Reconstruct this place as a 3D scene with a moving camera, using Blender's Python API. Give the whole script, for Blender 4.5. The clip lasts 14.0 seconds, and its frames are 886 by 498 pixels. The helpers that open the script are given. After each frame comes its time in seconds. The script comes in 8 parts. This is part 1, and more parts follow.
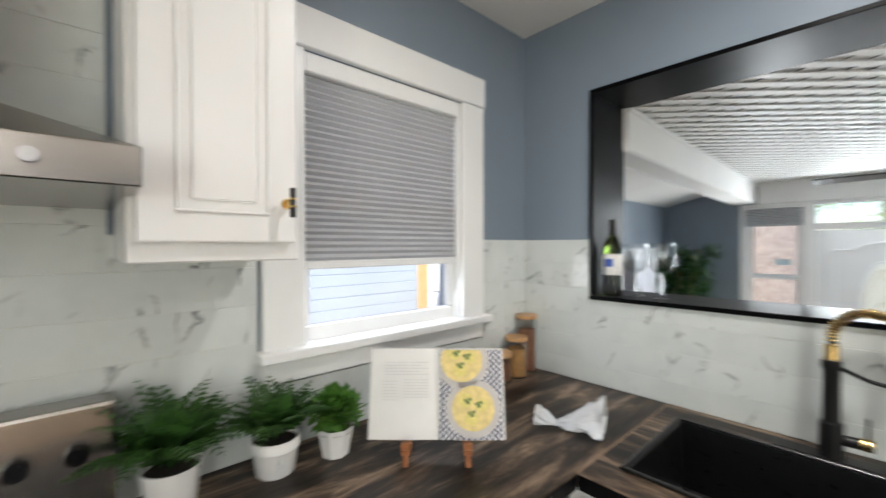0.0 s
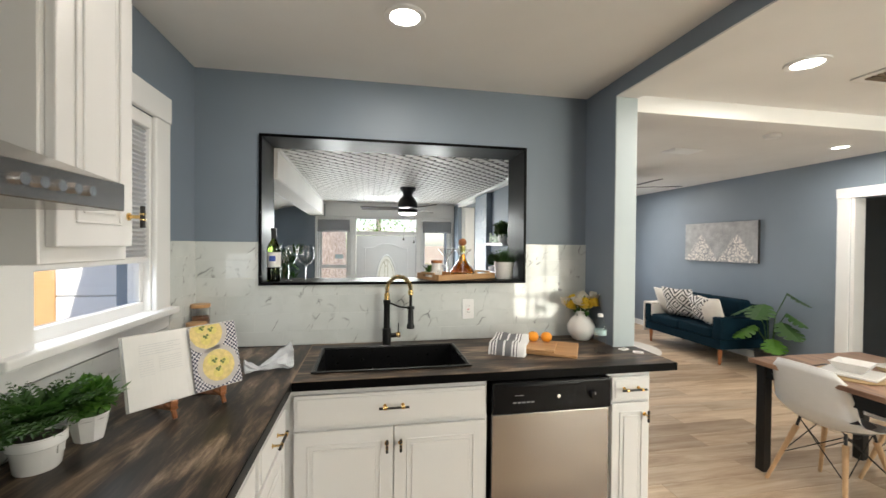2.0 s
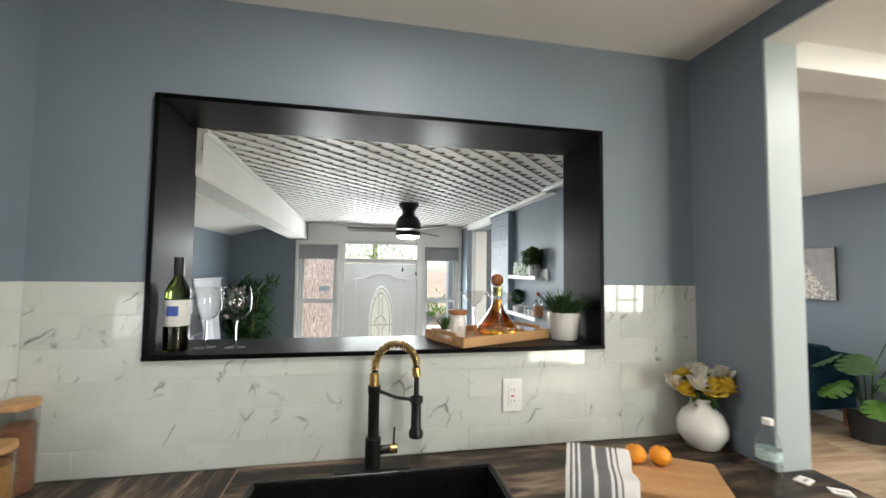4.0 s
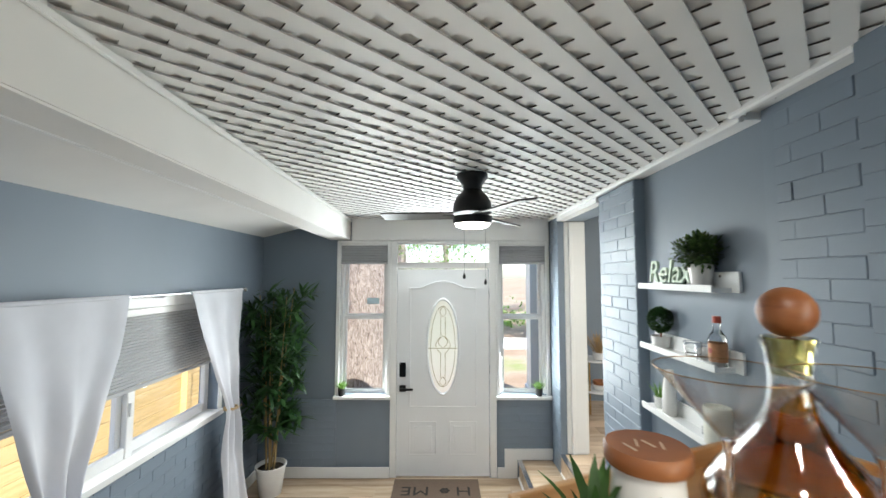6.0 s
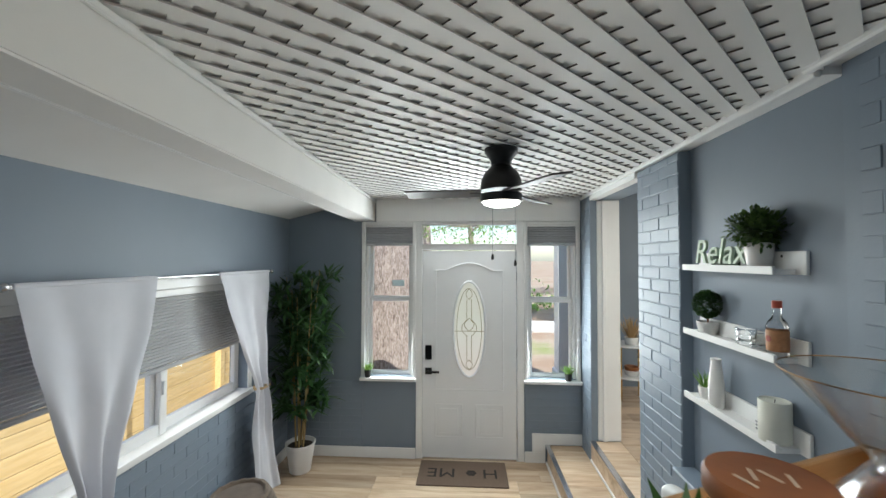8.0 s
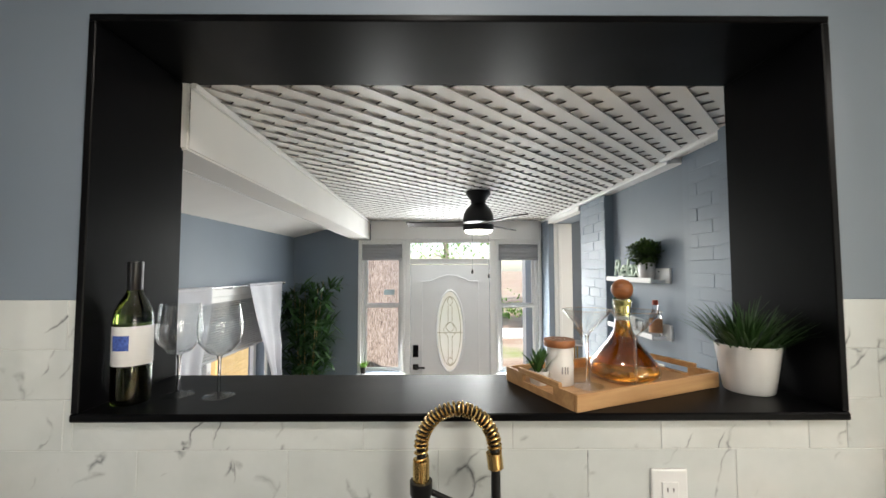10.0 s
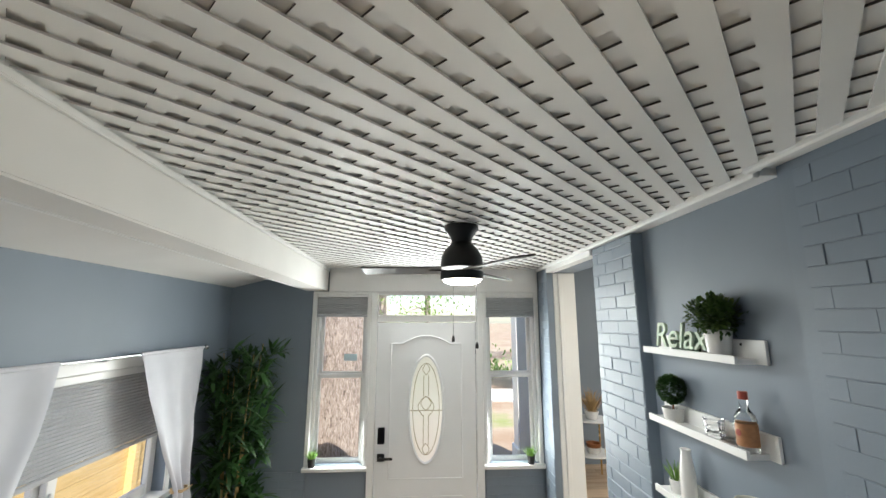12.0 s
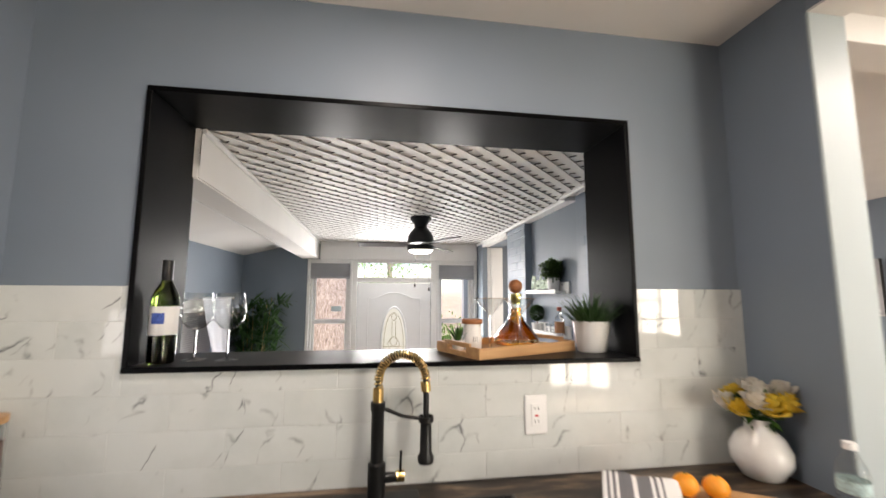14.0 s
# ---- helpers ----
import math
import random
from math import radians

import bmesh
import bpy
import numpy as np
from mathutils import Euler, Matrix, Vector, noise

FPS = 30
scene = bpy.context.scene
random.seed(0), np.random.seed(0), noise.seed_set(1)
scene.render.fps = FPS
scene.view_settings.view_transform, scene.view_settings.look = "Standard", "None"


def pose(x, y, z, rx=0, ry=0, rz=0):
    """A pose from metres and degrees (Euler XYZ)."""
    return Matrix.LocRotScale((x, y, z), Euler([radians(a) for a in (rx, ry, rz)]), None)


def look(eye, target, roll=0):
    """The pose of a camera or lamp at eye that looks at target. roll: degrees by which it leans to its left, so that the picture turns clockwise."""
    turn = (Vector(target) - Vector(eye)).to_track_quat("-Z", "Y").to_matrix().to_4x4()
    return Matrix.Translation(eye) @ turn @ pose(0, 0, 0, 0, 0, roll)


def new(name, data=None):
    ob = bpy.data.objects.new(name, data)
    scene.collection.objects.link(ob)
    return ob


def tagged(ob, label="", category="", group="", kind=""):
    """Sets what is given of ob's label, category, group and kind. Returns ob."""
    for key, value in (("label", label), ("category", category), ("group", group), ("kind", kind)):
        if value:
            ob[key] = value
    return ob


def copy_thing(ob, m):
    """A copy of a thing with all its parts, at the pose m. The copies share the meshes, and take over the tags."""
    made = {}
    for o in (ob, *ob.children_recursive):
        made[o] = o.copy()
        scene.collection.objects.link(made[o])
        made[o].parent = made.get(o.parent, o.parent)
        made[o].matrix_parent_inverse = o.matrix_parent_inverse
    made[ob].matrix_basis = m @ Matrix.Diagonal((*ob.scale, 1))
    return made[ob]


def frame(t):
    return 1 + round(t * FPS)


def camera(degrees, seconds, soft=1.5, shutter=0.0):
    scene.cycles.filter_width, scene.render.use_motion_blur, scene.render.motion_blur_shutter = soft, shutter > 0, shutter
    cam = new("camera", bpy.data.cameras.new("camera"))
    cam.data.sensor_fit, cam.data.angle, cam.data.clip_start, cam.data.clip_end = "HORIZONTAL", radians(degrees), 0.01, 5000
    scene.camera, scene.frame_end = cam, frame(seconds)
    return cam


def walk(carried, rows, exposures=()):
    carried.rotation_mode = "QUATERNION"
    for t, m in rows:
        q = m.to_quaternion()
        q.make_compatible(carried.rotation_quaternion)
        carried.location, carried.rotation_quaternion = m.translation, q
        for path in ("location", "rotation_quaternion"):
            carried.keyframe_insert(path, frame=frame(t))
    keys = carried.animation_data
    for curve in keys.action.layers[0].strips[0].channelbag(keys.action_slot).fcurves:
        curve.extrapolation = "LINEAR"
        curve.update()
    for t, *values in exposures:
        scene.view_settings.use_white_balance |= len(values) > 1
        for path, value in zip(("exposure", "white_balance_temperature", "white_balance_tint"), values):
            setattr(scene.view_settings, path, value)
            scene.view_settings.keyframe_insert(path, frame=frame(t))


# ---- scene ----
cam = camera(96.8, 14.0, shutter=0.35)
PATH = [
    (0, (0.501, 0.265, 1.476), (-0.978, 1.611, 1.458), -0.1),
    (0.5, (0.352, 0.116, 1.469), (-0.217, 2.033, 1.472), 0.4),
    (1, (0.308, -0.12, 1.478), (0.179, 1.876, 1.478), 0.4),
    (1.5, (0.335, -0.417, 1.471), (0.518, 1.574, 1.466), 0.4),
    (2, (0.328, -0.563, 1.494), (0.692, 1.403, 1.471), 0.5),
    (2.5, (0.329, -0.467, 1.501), (0.763, 1.485, 1.472), 0.5),
    (3, (0.329, -0.187, 1.54), (0.764, 1.765, 1.53), 0.4),
    (3.2, (0.336, -0.086, 1.549), (0.768, 1.867, 1.585), 0.5),
    (5.5, (0.534, 1.376, 1.548), (0.661, 3.368, 1.683), 0.2),
    (6, (0.562, 1.574, 1.548), (0.565, 3.569, 1.686), 0.1),
    (6.5, (0.555, 1.693, 1.532), (0.472, 3.687, 1.665), 0.1),
    (7, (0.543, 1.741, 1.522), (0.434, 3.736, 1.608), 0.1),
    (7.5, (0.531, 1.724, 1.533), (0.42, 3.721, 1.583), -0.0),
    (8, (0.551, 1.672, 1.538), (0.428, 3.667, 1.589), 0.1),
    (8.2, (0.55, 1.61, 1.544), (0.425, 3.605, 1.593), 0.0),
    (10.5, (0.45, 0.921, 1.577), (0.51, 2.913, 1.74), 0.1),
    (11, (0.463, 1.262, 1.607), (0.554, 3.242, 1.873), 0.3),
    (11.5, (0.515, 1.585, 1.633), (0.614, 3.553, 1.975), 0.4),
    (12, (0.534, 1.755, 1.629), (0.632, 3.72, 1.99), 0.1),
    (12.5, (0.54, 1.70, 1.62), (0.636, 3.664, 1.986), 0.3),
    (13, (0.467, 1.345, 1.594), (0.591, 3.309, 1.95), 0.2),
    (13.5, (0.405, 0.931, 1.523), (0.678, 2.886, 1.846), 0.3),
    (14, (0.433, 0.541, 1.478), (0.729, 2.505, 1.708), 0.2),
]
walk(cam, [(t, look(eye, target, roll)) for t, eye, target, roll in PATH],
     exposures=[(0, 1.22, 6100, 11), (0.5, 1.15, 6300, 12), (1.0, 1.00, 6450, 12), (1.5, 1.10, 6500, 11), (2.0, 1.08, 6450, 10), (3.0, 1.03, 6400, 10), (5.5, 1.37, 6250, 8), (6.5, 1.10, 6200, 8), (7.5, 0.85, 6200, 8), (8.2, 0.85, 6200, 8), (10.5, 1.20, 6550, 12), (11.0, 1.30, 6350, 8), (11.5, 1.32, 6400, 8), (12.0, 1.12, 6500, 9), (13.0, 1.30, 6650, 13), (13.5, 1.33, 6600, 17), (14, 1.30, 6800, 18)])
CEIL, LOW = 2.45, -0.34
WALL_Y, WALL_Y2 = 1.8, 2.1
LEFT_X, FRONT_LEFT_X, MID_X, LIVING_X = -0.62, -1.19, 1.715, 5.41
DOOR_Y = 5.42

# ---- world and light ----
world = bpy.data.worlds.new("sky")
scene.world = world
world.use_nodes = True
wn = world.node_tree
wn.nodes.clear()
sky = wn.nodes.new("ShaderNodeTexSky")
sky.sky_type = "NISHITA"
sky.sun_disc = False
sky.sun_elevation = radians(60)
sky.sun_rotation = radians(152)
bg = wn.nodes.new("ShaderNodeBackground")
bg.inputs["Strength"].default_value = 0.15
wo = wn.nodes.new("ShaderNodeOutputWorld")
wn.links.new(sky.outputs[0], bg.inputs[0])
wn.links.new(bg.outputs[0], wo.inputs[0])

sun = new("sun", bpy.data.lights.new("sun", "SUN"))
sun.data.energy = 5.0
sun.data.angle = radians(0.5)
sun.data.color = (1.0, 0.93, 0.82)
sun.matrix_world = look((0, 0, 0), (-0.22, 0.42, -0.88))


def area(name, m, sx, sy, power, colour=(1, 1, 1)):
    lamp = bpy.data.lights.new(name, "AREA")
    lamp.shape, lamp.size, lamp.size_y, lamp.energy, lamp.color = "RECTANGLE", sx, sy, power, colour
    ob = new(name, lamp)
    ob.matrix_world = m
    return ob


def spot(name, x, y, z, power, colour=(1, 0.93, 0.84), size=0.06):
    lamp = bpy.data.lights.new(name, "AREA")
    lamp.shape, lamp.size, lamp.energy, lamp.color = "DISK", size, power, colour
    ob = new(name, lamp)
    ob.location = (x, y, z)
    return ob


WARM = (1.0, 0.93, 0.84)
# daylight coming in at the glazed openings
area("daylight_left_window", look((-1.21, 3.85, 0.70), (0.5, 3.85, 0.4)), 1.6, 0.34, 1.2, (1, 0.93, 0.8))
area("daylight_front_window", look((-0.17, 5.38, 1.0), (-0.17, 3, 0.6)), 0.36, 1.1, 9, (0.95, 0.99, 0.96))
area("daylight_front_window_right", look((1.27, 5.38, 1.0), (1.27, 3, 0.6)), 0.34, 1.1, 9, (0.95, 0.99, 0.96))
area("daylight_transom", look((0.57, 5.36, 1.78), (0.57, 3, 1.0)), 0.85, 0.16, 8, (0.95, 0.99, 0.96))
area("daylight_kitchen_window", look((-0.63, 1.04, 1.32), (1, 1.04, 0.9)), 0.6, 0.2, 0.6, (0.95, 0.98, 1))
# fill lamp for the living room, in an added window out of view
area("fill_living_window", look((3.95, 6.56, 1.35), (3.6, 3, 1.0)), 1.8, 1.2, 9, (0.95, 0.98, 1))
# glazed door and window behind the walker
area("daylight_back_door", look((3.35, -2.72, 1.05), (2.9, 1.5, 1.3)), 0.95, 1.9, 44, (1, 0.99, 0.84))
area("daylight_back_window", look((4.6, -2.72, 1.4), (3.4, 1.5, 1.3)), 1.0, 1.1, 30, (1, 0.99, 0.86))
# recessed ceiling lights and the fan's lamp
for lx, ly, lp in ((0.465, 1.1, 5), (0.44, -1.4, 1.8)):
    spot("kitchen_downlight", lx, ly, CEIL - 0.012, lp, WARM, 0.13)
for lx, ly in ((2.363, 0.97), (2.6, -1.2), (4.3, -0.6)):
    spot("dining_downlight", lx, ly, 2.372 - 0.012, 8, WARM, 0.13)
for lx, ly in ((4.789, 2.487), (4.6, 5.4), (3.0, 4.4)):
    spot("living_downlight", lx, ly, CEIL - 0.012, 8, WARM, 0.13)
spot("fan_lamp", 0.725, 3.70, 1.80, 4.0, (0.95, 0.98, 0.95), 0.12)

# ---- materials ----


class Mat:
    """A small builder round a node material."""

    def __init__(self, name, colour, rough=0.5, metal=0.0):
        self.m = bpy.data.materials.new(name)
        self.m.use_nodes = True
        self.t = self.m.node_tree
        self.b = self.t.nodes["Principled BSDF"]
        self.b.inputs["Base Color"].default_value = (*colour, 1)
        self.b.inputs["Roughness"].default_value = rough
        self.b.inputs["Metallic"].default_value = metal

    def node(self, kind, **values):
        n = self.t.nodes.new(kind)
        for k, v in values.items():
            n.inputs[k].default_value = v
        return n

    def link(self, a, b):
        self.t.links.new(a, b)

    def coord(self, scale=(1, 1, 1), kind="Object", rot=(0, 0, 0), shift=False):
        tc = self.node("ShaderNodeTexCoord")
        mp = self.node("ShaderNodeMapping")
        mp.inputs["Scale"].default_value = scale
        mp.inputs["Rotation"].default_value = rot
        self.link(tc.outputs[kind], mp.inputs["Vector"])
        if shift:
            oi = self.node("ShaderNodeObjectInfo")
            mul = self.node("ShaderNodeMath")
            mul.operation = "MULTIPLY"
            mul.inputs[1].default_value = 37.0
            self.link(oi.outputs["Random"], mul.inputs[0])
            self.link(mul.outputs[0], mp.inputs["Location"])
        return mp.outputs[0]

    def noise(self, vec, scale=5.0, detail=4.0, rough=0.55, distortion=0.0):
        n = self.node("ShaderNodeTexNoise", Scale=scale, Detail=detail, Roughness=rough, Distortion=distortion)
        self.link(vec, n.inputs["Vector"])
        return n.outputs["Fac"]

    def ramp(self, fac, stops):
        r = self.node("ShaderNodeValToRGB")
        e = r.color_ramp.elements
        while len(e) < len(stops):
            e.new(0.5)
        for el, (p, c) in zip(e, stops):
            el.position = p
            el.color = (*c, 1) if len(c) == 3 else c
        self.link(fac, r.inputs[0])
        return r.outputs[0]

    def mix(self, fac, a, b, how="MIX"):
        n = self.node("ShaderNodeMix")
        n.data_type, n.blend_type = "RGBA", how
        for src, sock in ((fac, n.inputs[0]), (a, n.inputs[6]), (b, n.inputs[7])):
            if isinstance(src, (int, float)):
                sock.default_value = src
            elif isinstance(src, tuple):
                sock.default_value = (*src, 1)
            else:
                self.link(src, sock)
        return n.outputs[2]

    def colour(self, out):
        self.link(out, self.b.inputs["Base Color"])

    def rough(self, fac, lo, hi):
        n = self.node("ShaderNodeMapRange")
        n.inputs["To Min"].default_value, n.inputs["To Max"].default_value = lo, hi
        self.link(fac, n.inputs[0])
        self.link(n.outputs[0], self.b.inputs["Roughness"])

    def bump(self, fac, strength=0.2, distance=0.002):
        n = self.node("ShaderNodeBump", Strength=strength, Distance=distance)
        self.link(fac, n.inputs["Height"])
        self.link(n.outputs[0], self.b.inputs["Normal"])


def tint(c, k):
    return tuple(min(1, v * k) for v in c)


def paint(name, c, rough=0.5, bump=0.12, scale=180, vary=0.04):
    """Painted surface: roller stipple and slight patchiness."""
    m = Mat(name, c, rough)
    v = m.coord()
    big = m.noise(v, 1.7, 3)
    m.colour(m.ramp(big, [(0.3, tint(c, 1 - vary)), (0.7, tint(c, 1 + vary))]))
    fine = m.noise(v, scale, 2)
    m.bump(fine, bump, 0.001)
    m.rough(m.noise(v, 6, 3), rough - 0.06, rough + 0.08)
    return m.m


def plain(name, c, rough=0.5, metal=0.0, vary=0.06, scale=25, bump=0.05):
    m = Mat(name, c, rough, metal)
    v = m.coord()
    n = m.noise(v, scale, 4)
    m.colour(m.ramp(n, [(0.25, tint(c, 1 - vary)), (0.75, tint(c, 1 + vary))]))
    m.rough(m.noise(v, scale * 0.6, 3), max(0.02, rough - 0.05), min(1, rough + 0.07))
    if bump:
        m.bump(m.noise(v, scale * 6, 2), bump, 0.001)
    return m.m


def wood(name, a, b, rough=0.45, scale=(3, 40, 40), bump=0.15, shift=False, big=0.0):
    m = Mat(name, a, rough)
    v = m.coord(scale, shift=shift)
    g = m.noise(v, 1.0, 6, 0.6, 0.6)
    c = m.ramp(g, [(0.3, a), (0.5, tuple((p + q) / 2 for p, q in zip(a, b))), (0.72, b)])
    m.colour(c)
    m.bump(g, bump, 0.001)
    m.rough(g, rough - 0.08, rough + 0.1)
    return m.m


def glass(name, c=(1, 1, 1), rough=0.0, ior=1.45):
    m = Mat(name, c, rough)
    m.b.inputs["Transmission Weight"].default_value = 1.0
    m.b.inputs["IOR"].default_value = ior
    return m.m


def window_glass(name):
    """Thin pane: clear with a little sheen."""
    m = Mat(name, (1, 1, 1), 0.0)
    tr = m.node("ShaderNodeBsdfTransparent")
    gl = m.node("ShaderNodeBsdfGlossy")
    gl.inputs["Roughness"].default_value = 0.01
    fr = m.node("ShaderNodeLayerWeight", Blend=0.5)
    pw = m.node("ShaderNodeMath")
    pw.operation = "POWER"
    pw.inputs[1].default_value = 5.0
    m.link(fr.outputs["Facing"], pw.inputs[0])
    sc = m.node("ShaderNodeMapRange")
    sc.inputs["To Min"].default_value, sc.inputs["To Max"].default_value = 0.02, 0.3
    m.link(pw.outputs[0], sc.inputs[0])
    mx = m.node("ShaderNodeMixShader")
    m.link(sc.outputs[0], mx.inputs[0])
    m.link(tr.outputs[0], mx.inputs[1])
    m.link(gl.outputs[0], mx.inputs[2])
    m.link(mx.outputs[0], m.t.nodes["Material Output"].inputs[0])
    return m.m


def glow(name, c, strength):
    m = Mat(name, c, 0.5)
    m.b.inputs["Emission Color"].default_value = (*c, 1)
    m.b.inputs["Emission Strength"].default_value = strength
    return m.m


BLUE = (0.190, 0.230, 0.280)
M_BLUE = paint("blue_grey_wall_paint", BLUE, 0.5, 0.15)
M_BLUE_BRICK = paint("blue_painted_brick", (0.195, 0.24, 0.295), 0.42, 0.5, 60, 0.07)
M_WHITE = paint("white_trim_paint", (0.80, 0.80, 0.79), 0.33, 0.06)
M_CAB = paint("white_cabinet_paint", (0.74, 0.735, 0.73), 0.3, 0.05, 120, 0.02)
M_CEIL = paint("white_ceiling_paint", (0.76, 0.75, 0.73), 0.75, 0.2, 140)
M_LATTICE = paint("white_lattice_paint", (0.76, 0.76, 0.74), 0.5, 0.15, 90)
M_GREY = paint("light_grey_wall_paint", (0.42, 0.43, 0.44), 0.55, 0.1)
M_DARKROOM = paint("dim_hall_paint", (0.24, 0.28, 0.31), 0.6, 0.1)
M_BLACK = plain("black_satin_paint", (0.0022, 0.0022, 0.0026), 0.34, 0, 0.15, 8, 0.06)
M_BLACK.node_tree.nodes["Principled BSDF"].inputs["Specular IOR Level"].default_value = 0.07
M_BLACKMETAL = plain("matt_black_metal", (0.012, 0.012, 0.012), 0.35, 0.3, 0.1)
M_BRASS = plain("brushed_brass", (0.72, 0.50, 0.20), 0.25, 1.0, 0.05)
M_SINK = plain("black_composite_sink", (0.007, 0.007, 0.0075), 0.28, 0, 0.1, 60, 0.1)
M_PLASTIC = plain("white_plastic", (0.78, 0.78, 0.77), 0.32, 0, 0.02)
M_BLACKPLASTIC = plain("glossy_black_plastic", (0.007, 0.007, 0.008), 0.18, 0, 0.05)
M_BLACKPLASTIC.node_tree.nodes["Principled BSDF"].inputs["Specular IOR Level"].default_value = 0.12
M_CHROME = plain("satin_chrome", (0.62, 0.62, 0.64), 0.22, 1.0, 0.03)
M_CERAMIC = plain("white_ceramic", (0.80, 0.79, 0.77), 0.22, 0, 0.03)
M_GROUT = plain("white_grout", (0.62, 0.63, 0.61), 0.8, 0, 0.08)
M_GLASSPANE = window_glass("window_pane_glass")
M_GLASS = glass("clear_glass")


def thin_glass(name):
    """Thin-walled drinking glass: clear, with bright reflections at the edges."""
    m = Mat(name, (1, 1, 1), 0.0)
    tr = m.node("ShaderNodeBsdfTransparent")
    tr.inputs["Color"].default_value = (0.97, 0.98, 0.98, 1)
    gl = m.node("ShaderNodeBsdfGlossy")
    gl.inputs["Roughness"].default_value = 0.02
    fr = m.node("ShaderNodeLayerWeight", Blend=0.5)
    pw = m.node("ShaderNodeMath")
    pw.operation = "POWER"
    pw.inputs[1].default_value = 4.0
    m.link(fr.outputs["Facing"], pw.inputs[0])
    sc = m.node("ShaderNodeMapRange")
    sc.inputs["To Min"].default_value, sc.inputs["To Max"].default_value = 0.06, 0.85
    m.link(pw.outputs[0], sc.inputs[0])
    mx = m.node("ShaderNodeMixShader")
    m.link(sc.outputs[0], mx.inputs[0])
    m.link(tr.outputs[0], mx.inputs[1])
    m.link(gl.outputs[0], mx.inputs[2])
    m.link(mx.outputs[0], m.t.nodes["Material Output"].inputs[0])
    return m.m


M_THIN = thin_glass("thin_drinking_glass")
M_LIT = glow("lit_lamp_diffuser", (1.0, 0.95, 0.86), 7)


def tile_material():
    """Glazed white marble-look tile with thin dark veins."""
    m = Mat("marble_tile", (0.8, 0.8, 0.8), 0.035)
    v = m.coord((1, 1, 1), shift=True)
    cloud = m.noise(v, 5, 5, 0.6)
    base = m.ramp(cloud, [(0.3, (0.54, 0.57, 0.555)), (0.6, (0.62, 0.645, 0.63))])
    wob = m.node("ShaderNodeVectorMath")
    wob.operation = "ADD"
    nz = m.node("ShaderNodeTexNoise", Scale=7.0, Detail=5.0)
    m.link(v, nz.inputs["Vector"])
    sc = m.node("ShaderNodeVectorMath")
    sc.operation = "SCALE"
    sc.inputs[3].default_value = 0.14
    m.link(nz.outputs["Color"], sc.inputs[0])
    m.link(v, wob.inputs[0])
    m.link(sc.outputs[0], wob.inputs[1])
    turn = m.node("ShaderNodeMapping")
    turn.inputs["Rotation"].default_value = (0, 0, -1.05)
    m.link(wob.outputs[0], turn.inputs["Vector"])
    pull = m.node("ShaderNodeMapping")
    pull.inputs["Scale"].default_value = (0.5, 1.5, 1)
    m.link(turn.outputs[0], pull.inputs["Vector"])
    vo = m.node("ShaderNodeTexVoronoi", Scale=8.0)
    vo.feature = "DISTANCE_TO_EDGE"
    m.link(pull.outputs[0], vo.inputs["Vector"])
    vein = m.ramp(vo.outputs["Distance"], [(0.0, (1, 1, 1)), (0.012, (0.55, 0.55, 0.55)), (0.04, (0, 0, 0))])
    gate = m.ramp(m.noise(v, 11.0, 2), [(0.53, (0, 0, 0)), (0.66, (1, 1, 1))])
    both = m.mix(1.0, vein, gate, "MULTIPLY")
    m.colour(m.mix(both, base, (0.13, 0.13, 0.14)))
    m.bump(m.noise(v, 9, 2), 0.03, 0.002)
    return m.m


def counter_material():
    """Dark smoky wood-look laminate, streaks along local x."""
    m = Mat("dark_wood_laminate", (0.06, 0.045, 0.035), 0.3)
    v = m.coord((1, 1, 1))
    st = m.coord((2.6, 13, 13))
    a = m.noise(st, 1.0, 7, 0.65, 0.5)
    st2 = m.coord((9, 70, 70))
    b = m.noise(st2, 1.0, 5, 0.6)
    c1 = m.ramp(a, [(0.38, (0.010, 0.008, 0.007)), (0.48, (0.038, 0.028, 0.021)), (0.55, (0.13, 0.09, 0.06)), (0.64, (0.31, 0.235, 0.17))])
    c2 = m.ramp(b, [(0.35, (0.45, 0.42, 0.40)), (0.65, (1.15, 1.12, 1.1))])
    m.colour(m.mix(0.85, c1, c2, "MULTIPLY"))
    m.rough(b, 0.28, 0.48)
    m.b.inputs["Specular IOR Level"].default_value = 0.3
    m.bump(b, 0.08, 0.001)
    return m.m


def floor_material():
    m = Mat("pale_oak_plank", (0.5, 0.4, 0.3), 0.38)
    v = m.coord((1.3, 11, 11), shift=True)
    g = m.noise(v, 1.0, 7, 0.62, 0.7)
    f = m.noise(m.coord((6, 90, 90), shift=True), 1.0, 4)
    oi = m.node("ShaderNodeObjectInfo")
    tone = m.ramp(oi.outputs["Random"], [(0.0, (0.78, 0.73, 0.68)), (0.5, (1.10, 1.07, 1.03)), (1.0, (1.32, 1.28, 1.22))])
    c = m.ramp(g, [(0.25, (0.22, 0.145, 0.09)), (0.42, (0.43, 0.32, 0.22)), (0.6, (0.55, 0.45, 0.34)), (0.8, (0.62, 0.54, 0.44))])
    c = m.mix(1.0, c, tone, "MULTIPLY")
    c = m.mix(0.35, c, m.ramp(f, [(0.3, (0.6, 0.56, 0.5)), (0.7, (1, 1, 1))]), "MULTIPLY")
    m.colour(c)
    m.rough(g, 0.3, 0.48)
    m.bump(f, 0.08, 0.001)
    return m.m


